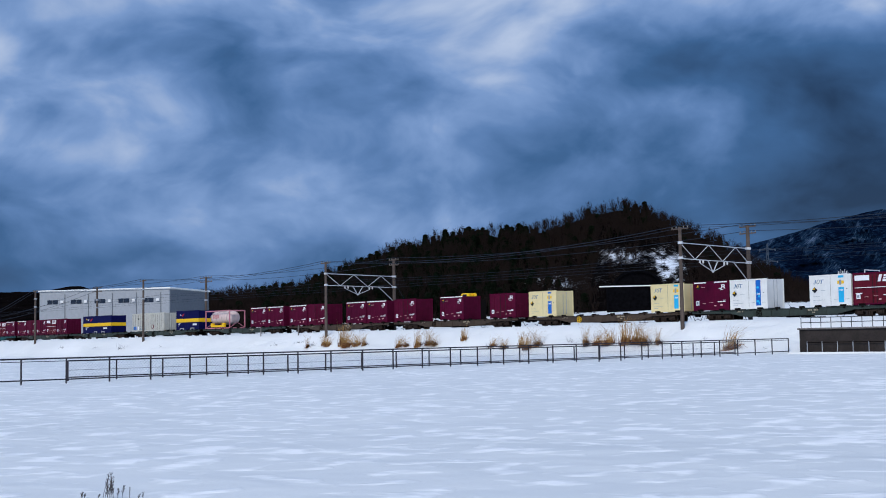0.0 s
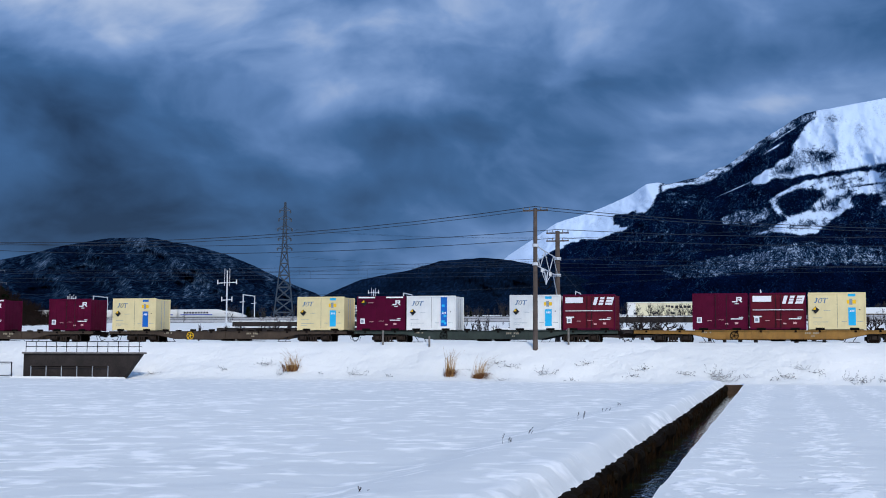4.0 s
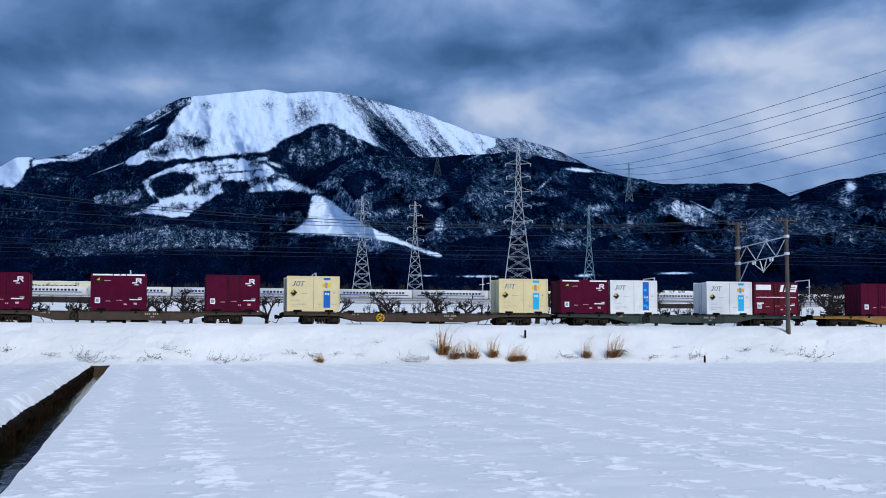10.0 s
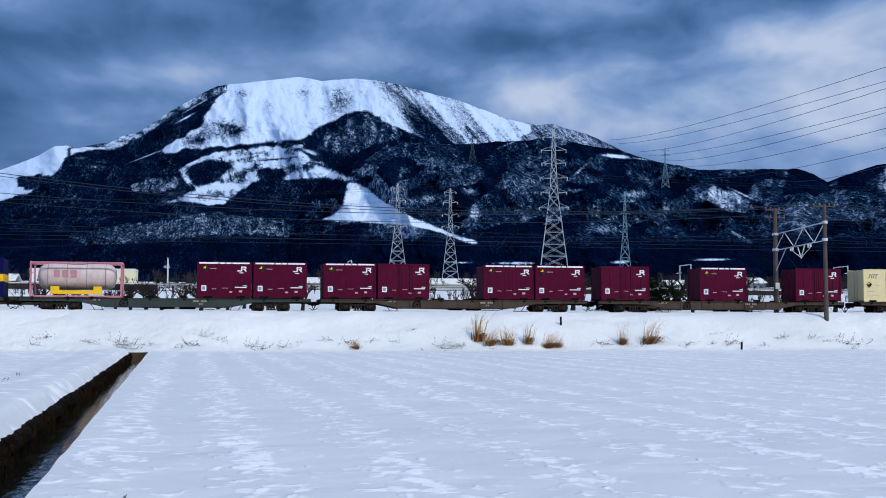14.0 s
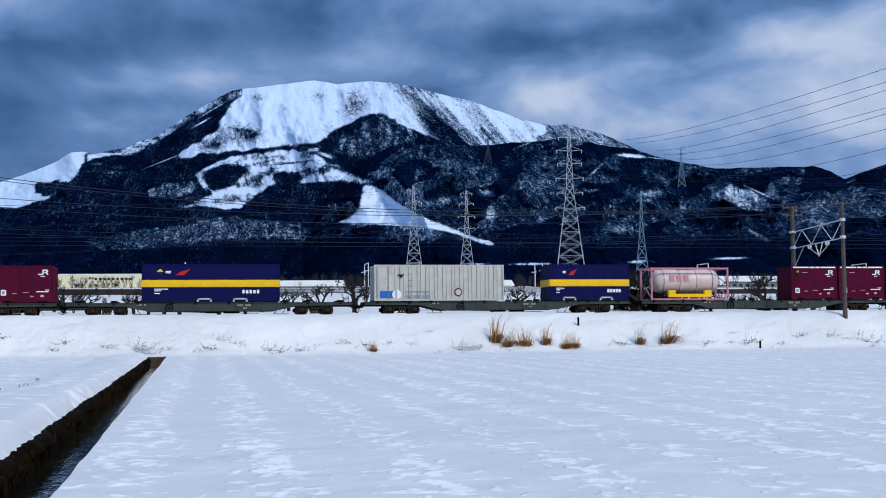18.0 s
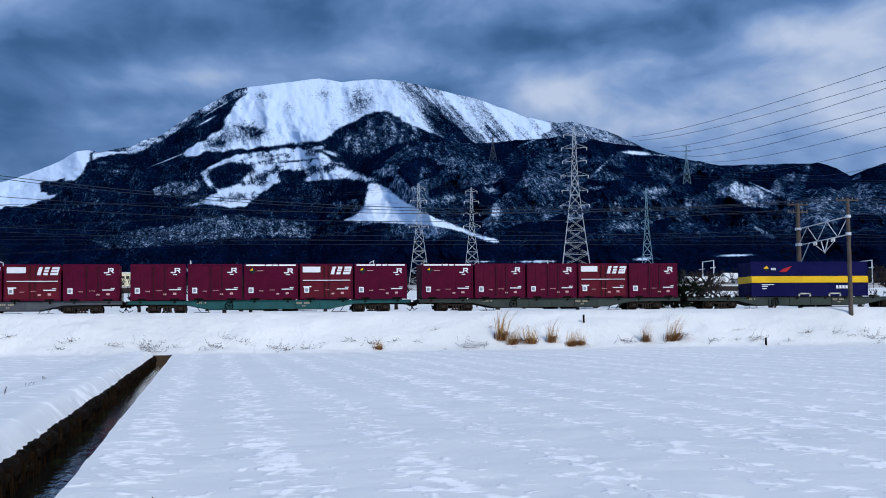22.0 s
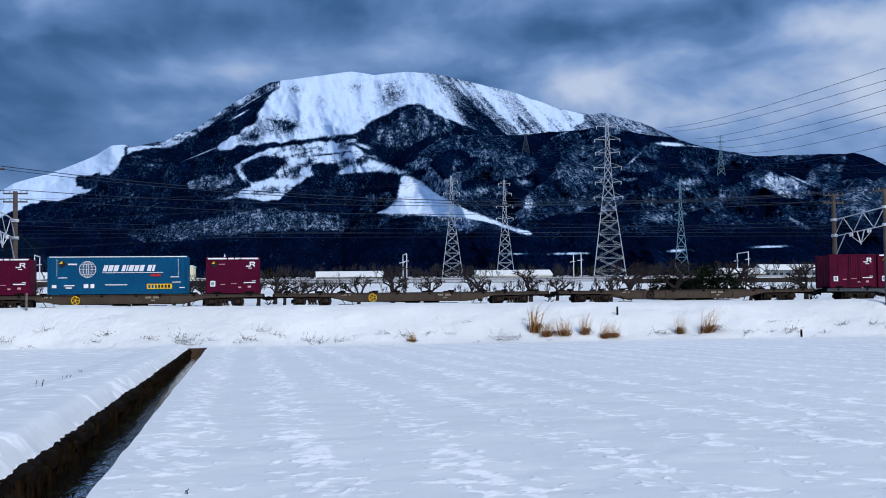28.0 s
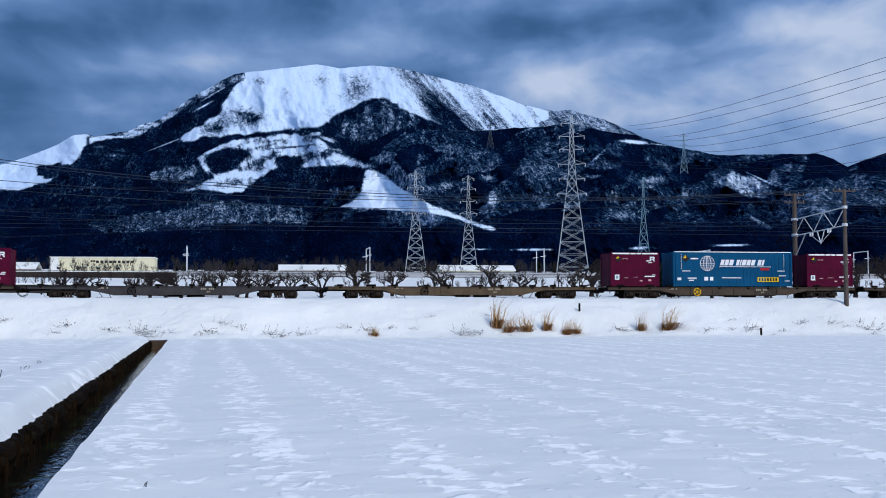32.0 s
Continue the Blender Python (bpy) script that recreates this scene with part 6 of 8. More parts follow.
def mesh_net(bm, x, y0, y1, z0, z1, step=0.16):
    """Chain-link netting as thin crossing wires."""
    h = z1 - z0
    k = y0 - h
    while k < y1:
        for s in (0, 1):
            a, b = max(k, y0), min(k + h, y1)
            if b > a:
                za, zb = z0 + (a - k), z0 + (b - k)
                if s:
                    za, zb = z1 - (a - k), z1 - (b - k)
                v = [bm.verts.new(q) for q in ((x, a, za - 0.006), (x, a, za + 0.006), (x, b, zb + 0.006), (x, b, zb - 0.006))]
                bm.faces.new(v)
        k += step


def make_fence(x, y0, y1, step, height, net, label):
    f = empty("lane_fence", label, "fence")
    n = int((y1 - y0) / step)
    floor = lambda y: 0.0065 * y + 0.06
    for i in range(n + 1):
        y = y0 + i * step
        bm = bmesh.new()
        rod(bm, (x, y, floor(y) - 0.3), (x, y, floor(y) + height), 0.04, 6)
        part("post", bm, WIREGREY, f)
    for z, r in ((height, 0.035), (0.10, 0.03), (height - 0.12, 0.015) if not net else (height * 0.5, 0.008)):
        bm = bmesh.new()
        rod(bm, (x, y0, floor(y0) + z), (x, y0 + n * step, floor(y0 + n * step) + z), r, 6)
        part("rail", bm, WIREGREY, f)
    if net:
        bm = bmesh.new()
        for i in range(n):
            y = y0 + i * step
            mesh_net(bm, x, y + 0.05, y + step - 0.05, floor(y) + 0.12, floor(y) + height - 0.05)
        tagged(part("netting", bm, GALV, f), "chain-link netting", kind="stuff")
    return f


make_fence(-53.0, 16.5, 80.2, 2.045, 1.02, False, "dark steel post-and-rail fence along a snowy lane")
make_fence(-56.0, 26.15, 79.2, 2.45, 0.86, True, "dark fence with chain-link netting beside the lane")


# ---- railway: rails, poles, beams, wires ----
def make_track(y):
    t = tagged(new("track"), "railway track half buried in snow", "track", kind="structure")
    for dy in (-0.57, 0.57):
        bm = bmesh.new()
        box(bm, -420, 420, y + dy - 0.035, y + dy + 0.035, RAIL - 0.15, RAIL - 0.005)
        part("rail", bm, RUST, t)
    return t


make_track(TRACK)
POLE_CONCRETE = material("grey_brown_concrete_pole", (0.105, 0.080, 0.066), 0.85, grain=0.25, stain=0.5, stain_colour=(0.05, 0.04, 0.035))
TRUSS = material("pale_galvanised_truss", (0.62, 0.64, 0.66), 0.55, 0.1, grain=0.15)
CABLE = material("dark_cable", (0.022, 0.030, 0.045), 0.6, spec=0.05)
PORCELAIN = material("white_insulator", (0.70, 0.70, 0.68), 0.3, grain=0.05)


def sag(bm, a, b, drop, r, n=14, r2=None):
    """One hanging wire, in one piece."""
    a, b = Vector(a), Vector(b)
    d = (b - a).normalized()
    u = d.orthogonal().normalized()
    w = d.cross(u)
    last = None
    for i in range(n + 1):
        k = i / n
        p = a.lerp(b, k) - Vector((0, 0, drop * 4 * k * (1 - k)))
        rr = r if r2 is None else r + (r2 - r) * k
        ring = [bm.verts.new(p + (u * c + w * s) * rr) for c, s in ((1, 0), (0, 1), (-1, 0), (0, -1))]
        if last:
            for j in range(4):
                bm.faces.new((last[j], last[(j + 1) % 4], ring[(j + 1) % 4], ring[j]))
        last = ring


NEAR_Y, FAR_Y = 84.0, 95.0
NEAR_TRACK = TRACK - 3.9
# places along the line of the near and the far pole, and whether a beam joins them
PORTALS = [(-191.5, -192.8, False), (-156.8, -158.9, False), (-115.0, -116.5, True), (-65.7, -66.8, True), (-16.1, -16.5, True), (44.4, 45.9, True), (99.0, 100.0, True)]
NEAR_TOP, FAR_TOP = 10.9, 11.7
TALLER = {-16.1: 12.1}


def make_portal(xn, xf, beam):
    p = empty("catenary_portal", "catenary poles joined by a pale truss beam" if beam else "pair of catenary poles with cross arms", "pole", "catenary supports")

    def at(y, z):
        return (xn + (xf - xn) * (y - NEAR_Y) / (FAR_Y - NEAR_Y), y, z)

    for x, y, top, r in ((xn, NEAR_Y, TALLER.get(xn, NEAR_TOP), 0.15), (xf, FAR_Y, FAR_TOP, 0.19)):
        bm = bmesh.new()
        rod(bm, (x, y, 2.2), (x, y, top), r * 1.15, 12, r * 0.85)
        part("pole", bm, POLE_CONCRETE, p)
        for z in ((top - 0.15, top - 0.75) if y == FAR_Y else (top - 0.15,)):
            bm = bmesh.new()
            w = 1.6 if y == FAR_Y and not beam else 0.85
            box(bm, x - w, x + w, y - 0.05, y + 0.05, z - 0.05, z + 0.05)
            part("cross_arm", bm, POLE_CONCRETE, p, "dark steel cross arm")
            for dx in (-0.94 * w, -0.45 * w, 0.45 * w, 0.94 * w):
                bm = bmesh.new()
                rod(bm, (x + dx, y, z), (x + dx, y, z + 0.20), 0.035, 8)
                part("insulator", bm, GREYSEAM, p)
        for z in (9.6, 8.35):
            bm = bmesh.new()
            rod(bm, (x, y, z - 0.10), (x, y, z + 0.10), r * 1.35, 12)
            part("pole_band", bm, TRUSS if beam else GALV, p)
    # a trackside box and a plate on the far pole
    bm = bmesh.new()
    box(bm, xf - 0.16, xf + 0.16, FAR_Y - 0.3, FAR_Y - 0.2, 5.2, 5.7)
    part("number_plate", bm, PORCELAIN, p)
    if not beam:
        return p
    # the beam: two chords, posts and diagonals, with a drop bracket between the tracks
    z0, z1 = 8.3, 9.6
    for z in (z0, z1):
        bm = bmesh.new()
        rod(bm, at(NEAR_Y, z), at(FAR_Y, z), 0.04, 6)
        part("beam_chord", bm, TRUSS, p)
    n = 5
    for i in range(n):
        y0, y1 = NEAR_Y + (FAR_Y - NEAR_Y) * i / n, NEAR_Y + (FAR_Y - NEAR_Y) * (i + 1) / n
        a, b = (z0, z1) if i % 2 else (z1, z0)
        bm = bmesh.new()
        rod(bm, at(y0, a), at(y1, b), 0.03, 6)
        part("beam_brace", bm, TRUSS, p)
    bm = bmesh.new()
    rod(bm, at(FAR_Y - 2.6, z0), at(FAR_Y, z0 - 1.7), 0.04, 6)
    part("knee_brace", bm, TRUSS, p)
    mid = (NEAR_TRACK + TRACK) / 2
    for dy in (-0.8, 0.8):
        bm = bmesh.new()
        rod(bm, at(mid + dy, z0), at(mid, 7.3), 0.045, 6)
        part("drop_bracket", bm, TRUSS, p)
    for y in (NEAR_TRACK, TRACK):
        bm = bmesh.new()
        rod(bm, at(mid, 7.35), at(y, 8.0), 0.028, 6)
        part("registration_arm", bm, TRUSS, p)
        for k in range(2):
            bm = bmesh.new()
            rod(bm, at(y + 0.4 - k * 0.5, 8.3), at(y + 0.4 - k * 0.5, 8.02), 0.07, 8)
            part("insulator", bm, PORCELAIN, p)
    # tensioning wheel and stay on the far pole
    bm = bmesh.new()
    for i in range(16):
        a, b = i * math.tau / 16, (i + 1) * math.tau / 16
        rod(bm, (xf - 1.0 + 0.5 * math.cos(a), FAR_Y, 7.8 + 0.5 * math.sin(a)), (xf - 1.0 + 0.5 * math.cos(b), FAR_Y, 7.8 + 0.5 * math.sin(b)), 0.035, 5)
    rod(bm, (xf - 1.5, FAR_Y, 7.8), (xf, FAR_Y, 7.9), 0.03, 5)
    part("tension_wheel", bm, DARK, p)
    bm = bmesh.new()
    rod(bm, (xf, FAR_Y, 9.0), (xf + 5.2, FAR_Y, 3.1), 0.014, 5)
    part("stay_wire", bm, CABLE, p)
    return p


for xn, xf, beam in PORTALS:
    make_portal(xn, xf, beam)


def make_wires():
    runs = [("contact_wire", TRACK, 8.05, 0.0, 0.014), ("messenger_wire", TRACK, 8.95, 0.6, 0.016), ("contact_wire", NEAR_TRACK, 8.05, 0.0, 0.014), ("messenger_wire", NEAR_TRACK, 8.95, 0.6, 0.016),
            ("feeder_wire", NEAR_Y - 0.2, NEAR_TOP + 0.1, 1.7, 0.030), ("feeder_wire", NEAR_Y + 0.2, NEAR_TOP - 0.05, 1.7, 0.024), ("feeder_wire", FAR_Y - 0.2, FAR_TOP + 0.1, 1.1, 0.028), ("feeder_wire", FAR_Y + 0.2, FAR_TOP - 0.5, 1.1, 0.028)]
    for name, y, z, drop, r in runs:
        ends = [-320.0] + [(xn if y < 88 else xf) for xn, xf, _ in PORTALS] + [170.0]
        for a, b in zip(ends, ends[1:]):
            bm = bmesh.new()
            za, zb = (z + TALLER[q] - NEAR_TOP if y < 85 and q in TALLER else z for q in (a, b))
            sag(bm, (a, y, za), (b, y, zb), drop * ((b - a) / 55) ** 2 * 0.8 if drop else 0, r, 12 if drop else 1)
            tagged(mesh_object(name, bm, CABLE), "thin dark overhead wire strung between the poles", "wire", "overhead wires")
    bm = bmesh.new()
    for a, b in zip(PORTALS, PORTALS[1:]):
        for i in range(1, 11):
            k = i / 11
            for y, c in ((TRACK, 1), (NEAR_TRACK, 0)):
                x = a[c] + (b[c] - a[c]) * k
                rod(bm, (x, y, 8.05), (x, y, 8.95 - 0.6 * ((b[c] - a[c]) / 55) ** 2 * 0.8 * 4 * k * (1 - k)), 0.007, 3)
    tagged(mesh_object("dropper", bm, CABLE), "short vertical hanger wires of the overhead line", "wire", kind="stuff")


make_wires()


def make_stake(x, y, h, mat, label):
    bm = bmesh.new()
    z = float(land_z(np.array(x - float(ditch_x(y))), np.array(y)))
    box(bm, x - 0.06, x + 0.06, y - 0.05, y + 0.05, z - 0.3, z + h, 0.015)
    tagged(mesh_object("marker_post", bm, mat), label, "post", "trackside posts")


for x, y, h in ((-27.0, 84.8, 1.0), (-23.6, 84.6, 0.7), (-14.0, 84.8, 1.1), (24.6, 83.4, 0.55), (-121.5, 84.8, 1.2), (-129.0, 84.6, 1.0), (36.3, 80.4, 0.5)):
    make_stake(x, y, h, CONCRETE if h > 0.6 else DARK, "short weathered concrete post in the snow" if h > 0.6 else "short dark post in the snow")


# ---- pylons ----
PYLON = material("pylon_galvanised_steel", (0.46, 0.50, 0.52), 0.5, 0.2, grain=0.12)
PYLON_DULL = material("pylon_dull_steel", (0.055, 0.075, 0.10), 0.6, 0.2, grain=0.2)
PYLON_BLUE = material("pylon_bluish_steel", (0.16, 0.27, 0.33), 0.6, 0.1, grain=0.15)


def make_pylon(bearing, reach, z0, top, base, arms, mat, label, bars=0.00016, panels=9, head=0.16):
    """A lattice tower; bars are as thick as they look from the field."""
    t = empty("lattice_pylon", label, "pylon", "transmission pylons")
    a = radians(bearing)
    c = Vector((reach * math.sin(a), reach * math.cos(a), 0))
    turn = -a
    h = top - z0
    r = max(0.06, reach * bars)

    def at(u, v, z):
        return (c.x + u * math.cos(turn) - v * math.sin(turn), c.y + u * math.sin(turn) + v * math.cos(turn), z)

    def half(k):
        return base / 2 * ((1 - k / 0.62) * 0.78 + 0.22 if k < 0.62 else 0.22 * (1 - (k - 0.62) / 0.38 * 0.75))

    zs = [z0 + h * (1 - (1 - i / panels) ** 1.15) for i in range(panels + 1)]
    for su in (-1, 1):
        for sv in (-1, 1):
            bm = bmesh.new()
            last = None
            for z in zs:
                w = half((z - z0) / h)
                ring = [bm.verts.new(at(su * w + du * r * 1.4, sv * w + dv * r * 1.4, z)) for du, dv in ((1, 0), (0, 1), (-1, 0), (0, -1))]
                if last:
                    for i in range(4):
                        bm.faces.new((last[i], last[(i + 1) % 4], ring[(i + 1) % 4], ring[i]))
                last = ring
            part("leg", bm, mat, t)
    joined = bmesh.new()
    for p, q in zip(zs, zs[1:]):
        kp, kq = (p - z0) / h, (q - z0) / h
        a0, b0 = half(kp), half(kq)
        for f in range(4):
            cs = [(-1, -1), (1, -1), (1, 1), (-1, 1)]
            (u0, v0), (u1, v1) = cs[f], cs[(f + 1) % 4]
            for ends in ((at(u0 * a0, v0 * a0, p), at(u1 * b0, v1 * b0, q)), (at(u1 * a0, v1 * a0, p), at(u0 * b0, v0 * b0, q)), (at(u0 * b0, v0 * b0, q), at(u1 * b0, v1 * b0, q))):
                bm = joined if reach > 600 else bmesh.new()
                rod(bm, *ends, r, 4)
                if bm is not joined:
                    part("brace", bm, mat, t)
    if reach > 600:
        tagged(part("bracing", joined, mat, t), kind="stuff")
    else:
        joined.free()
    for k, span in arms:
        z = z0 + h * k
        w = half(k)
        for s in (-1, 1):
            bm = bmesh.new()
            rod(bm, at(s * w, -w, z), at(s * span, 0, z + 0.2), r, 4)
            rod(bm, at(s * w, w, z), at(s * span, 0, z + 0.2), r, 4)
            rod(bm, at(s * w, 0, z + h * 0.028), at(s * span, 0, z + 0.2), r, 4)
            part("cross_arm", bm, mat, t)
            bm = bmesh.new()
            for side in (-1, 1):
                rod(bm, at(s * span, 0, z + 0.2), at(s * span * 1.0, side * 2.6, z - 0.4), r * 1.8, 6)
            part("insulator_string", bm, PORCELAIN if mat is PYLON else mat, t)
    return t


make_pylon(9.12, 480, 17.6, 58.2, 8.5, [(0.60, 3.6), (0.72, 3.3), (0.84, 3.0), (0.95, 2.4)], PYLON, "pale grey lattice pylon beyond the railway", 0.000095, 12)
make_pylon(11.5, 500, 18.5, 58.8, 7.5, [(0.62, 3.3), (0.74, 3.1), (0.86, 2.8), (0.96, 2.2)], PYLON, "slim pale grey lattice pylon beyond the railway", 0.000095, 12)
make_pylon(16.15, 440, 15.6, 72.3, 11.6, [(0.52, 4.9), (0.61, 4.4), (0.70, 4.7), (0.79, 4.1), (0.87, 4.3), (0.95, 3.6)], PYLON, "tall pale lattice pylon with six pairs of arms", 0.000095, 15)
make_pylon(19.3, 800, 28.0, 90.3, 9.6, [(0.66, 3.2), (0.78, 3.0), (0.9, 2.8)], PYLON_BLUE, "bluish lattice pylon before dark woods", 0.00015, 10)
make_pylon(-22.1, 520, 17.0, 67.0, 8.5, [(0.62, 2.9), (0.70, 2.5), (0.78, 2.9), (0.86, 2.5), (0.93, 2.1)], PYLON_DULL, "dark lattice pylon against the clouds", 0.00034, 11)
make_pylon(21.1, 3030, 345.0, 438.0, 18.0, [(0.70, 11), (0.82, 10), (0.94, 9)], PYLON_BLUE, "far pylon on the forested ridge", 0.00013, 7)
make_pylon(12.5, 3060, 415.0, 478.0, 18.0, [(0.7, 14), (0.9, 12)], PYLON_DULL, "far pylon on the forested ridge", 0.00013, 6)
make_pylon(-34.3, 700, 20.0, 52.0, 7.0, [(0.7, 5), (0.9, 4)], PYLON_DULL, "small dark pylon before a wooded hill", 0.0002, 7)


def bearing_way(a, e):
    a, e = radians(a), radians(e)
    return Vector((math.sin(a) * math.cos(e), math.cos(a) * math.cos(e), math.sin(e)))


def make_lines():
    eye = Vector((0, 0, EYE))
    # the bundle that climbs to the right over the ridge
    for a0, e0, a1, e1 in ((18.72, 8.62, 30.73, 11.52), (19.05, 8.45, 31.96, 11.21), (20.03, 8.08, 31.95, 10.94), (20.35, 7.91, 31.93, 10.09), (21.32, 7.65, 31.93, 9.91), (21.97, 7.4, 31.91, 9.21), (23.09, 6.9, 31.89, 8.39), (26.0, 6.7, 31.87, 7.67)):
        d0, d1 = bearing_way(a0, e0), bearing_way(a1, e1)
        d2 = (d1 + 0.35 * (d1 - d0)).normalized()
        bm = bmesh.new()
        sag(bm, eye + d0 * 3000, eye + d2 * 640, 10.0, 0.45, 24, 0.15)
        tagged(mesh_object("power_line", bm, CABLE), "dark power line crossing the sky", "wire", "power lines")
    # spans between the pylons of the plain
    def tip(bearing, reach, z, side):
        a = radians(bearing)
        return Vector((reach * math.sin(a) + side * math.cos(a), reach * math.cos(a) - side * math.sin(a), z))
    spans = []
    for side in (-1, 1):
        for z in (42.0, 51.7):
            spans.append((tip(9.12, 480, z, side * 3.2), tip(-40, 620, z - 8, side * 3.2)))
            spans.append((tip(11.5, 500, z, side * 3.0), tip(60, 700, z + 6, side * 3.0)))
        for z in (46.0, 57.0):
            spans.append((tip(16.15, 440, z, side * 6), tip(70, 420, z - 18, side * 6)))
            spans.append((tip(-22.1, 520, z - 1, side * 4.2), tip(16.15, 440, z, side * 6)))
    for a, b in spans:
        bm = bmesh.new()
        sag(bm, a, b, 9.0, 0.035, 18)
        tagged(mesh_object("power_line", bm, CABLE), "thin power line before the dark mountain", "wire", "power lines")


make_lines()


# ---- the far express line ----
def ground_at(x, y):
    return float(land_z(np.array(float(x) - float(ditch_x(min(y, 80.0)))), np.array(float(y))))


def make_express_line():
    w = tagged(new("express_line"), "low snowy viaduct of the far express line", "railway", kind="structure")
    bm = bmesh.new()
    box(bm, -1500, 1500, 394.5, 405.5, 12.0, 15.7)
    part("track_bed", bm, CONCRETE, w)
    bm = bmesh.new()
    box(bm, -1500, 1500, 395.0, 405.0, 15.7, 16.1, 0.1)
    part("bed_snow", bm, BANK_SNOW, w)
    for y in (394.4, 405.6):
        bm = bmesh.new()
        box(bm, -1500, 1500, y - 0.15, y + 0.15, 15.0, 16.9)
        part("parapet", bm, material("pale_parapet_concrete", (0.42, 0.43, 0.45), 0.8, grain=0.15, stain=0.4, stain_colour=(0.2, 0.2, 0.2)), w)
        # three thin dark strips run the length of each parapet
        bm = bmesh.new()
        for z in (15.2, 16.2, 16.75):
            box(bm, -1500, 1500, y - 0.2, y - 0.1, z, z + 0.10)
        part("dark_strip", bm, DARK, w)
    return w


make_express_line()


def make_low_wall(x0, x1, y, z0, z1):
    w = empty("low_wall", "grey-brown concrete wall below the far express line", "wall")
    bm = bmesh.new()
    box(bm, x0, x1, y, y + 0.6, z0, z1, 0.08)
    part("wall_body", bm, DARKCONCRETE, w)
    bm = bmesh.new()
    box(bm, x0 - 0.1, x1 + 0.1, y - 0.1, y + 0.7, z1, z1 + 0.18, 0.05)
    part("snow_cap", bm, BANK_SNOW, w, "snow on the wall top")


make_low_wall(-33.0, -14.5, 391.0, 9.0, 14.6)
make_low_wall(-60.0, -47.0, 391.0, 9.0, 14.2)


for x0, x1, y, h in ((-70.0, -38.0, 150.0, 0.9), (-30.0, -12.0, 132.0, 0.7), (-95.0, -60.0, 210.0, 1.2), (-60.0, -8.0, 320.0, 1.4), (90.0, 150.0, 300.0, 1.2)):
    make_low_wall(x0, x1, y, float(land_z(np.array(0.5 * (x0 + x1)), np.array(y))) - 0.6, float(land_z(np.array(0.5 * (x0 + x1)), np.array(y))) + h)


def make_express_portal(x):
    p = empty("express_portal", "white steel portal frame over the far express line", "pole", "express line portals")
    for y in (395.2, 404.8):
        bm = bmesh.new()
        box(bm, x - 0.14, x + 0.14, y - 0.14, y + 0.14, 15.5, 24.6, 0.03)
        part("post", bm, TRUSS, p)
        bm = bmesh.new()
        rod(bm, (x - 1.2, y, 22.0), (x + 0.6, y, 22.2), 0.12, 6)
        part("bracket", bm, TRUSS, p)
    bm = bmesh.new()
    box(bm, x - 0.12, x + 0.12, 395.0, 405.0, 24.35, 24.65, 0.04)
    part("beam", bm, TRUSS, p)
    return p


for k in range(-5, 6):
    make_express_portal(-7.0 + 56.0 * k)


def make_slim_pole(bearing, reach, top, arms):
    p = empty("slim_pole", "slim pale steel pole with short cross arms", "pole", "slim poles on the plain")
    x, y = reach * math.sin(radians(bearing)), reach * math.cos(radians(bearing))
    z = ground_at(x, y)
    bm = bmesh.new()
    rod(bm, (x, y, z - 0.3), (x, y, top), 0.24, 8, 0.16)
    part("shaft", bm, TRUSS, p)
    for k, w in arms:
        bm = bmesh.new()
        rod(bm, (x - w, y, top - k), (x + w, y, top - k + 0.2), 0.12, 6)
        part("cross_arm", bm, TRUSS, p)
        for s in (-1, 1):
            bm = bmesh.new()
            rod(bm, (x + s * w, y, top - k - 0.3), (x + s * w, y, top - k + 0.9), 0.14, 6)
            part("insulator", bm, PORCELAIN, p)
    for dx in (-0.7, 0.7):
        bm = bmesh.new()
        rod(bm, (x + dx, y, top - 4.0), (x + dx, y, top + 0.6), 0.07, 5)
        part("spike", bm, TRUSS, p)


make_slim_pole(-24.6, 330, 25.2, [(3.2, 2.6), (7.6, 1.4)])
make_slim_pole(-31.2, 420, 22.5, [(1.0, 1.4)])
make_slim_pole(-18.1, 430, 26.5, [(1.0, 1.8)])


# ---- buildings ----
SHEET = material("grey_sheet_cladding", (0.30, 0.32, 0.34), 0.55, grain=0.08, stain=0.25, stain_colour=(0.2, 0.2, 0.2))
SHEET_DARK = material("dull_and_shaded_grey_cladding", (0.15, 0.165, 0.18), 0.6, grain=0.1)
PALE = material("pale_cream_wall", (0.70, 0.65, 0.44), 0.7, grain=0.05)
ROOFSNOW = BANK_SNOW


def oriented(thing, x, y, z, turn):
    thing.matrix_world = pose(x, y, z, 0, 0, turn)


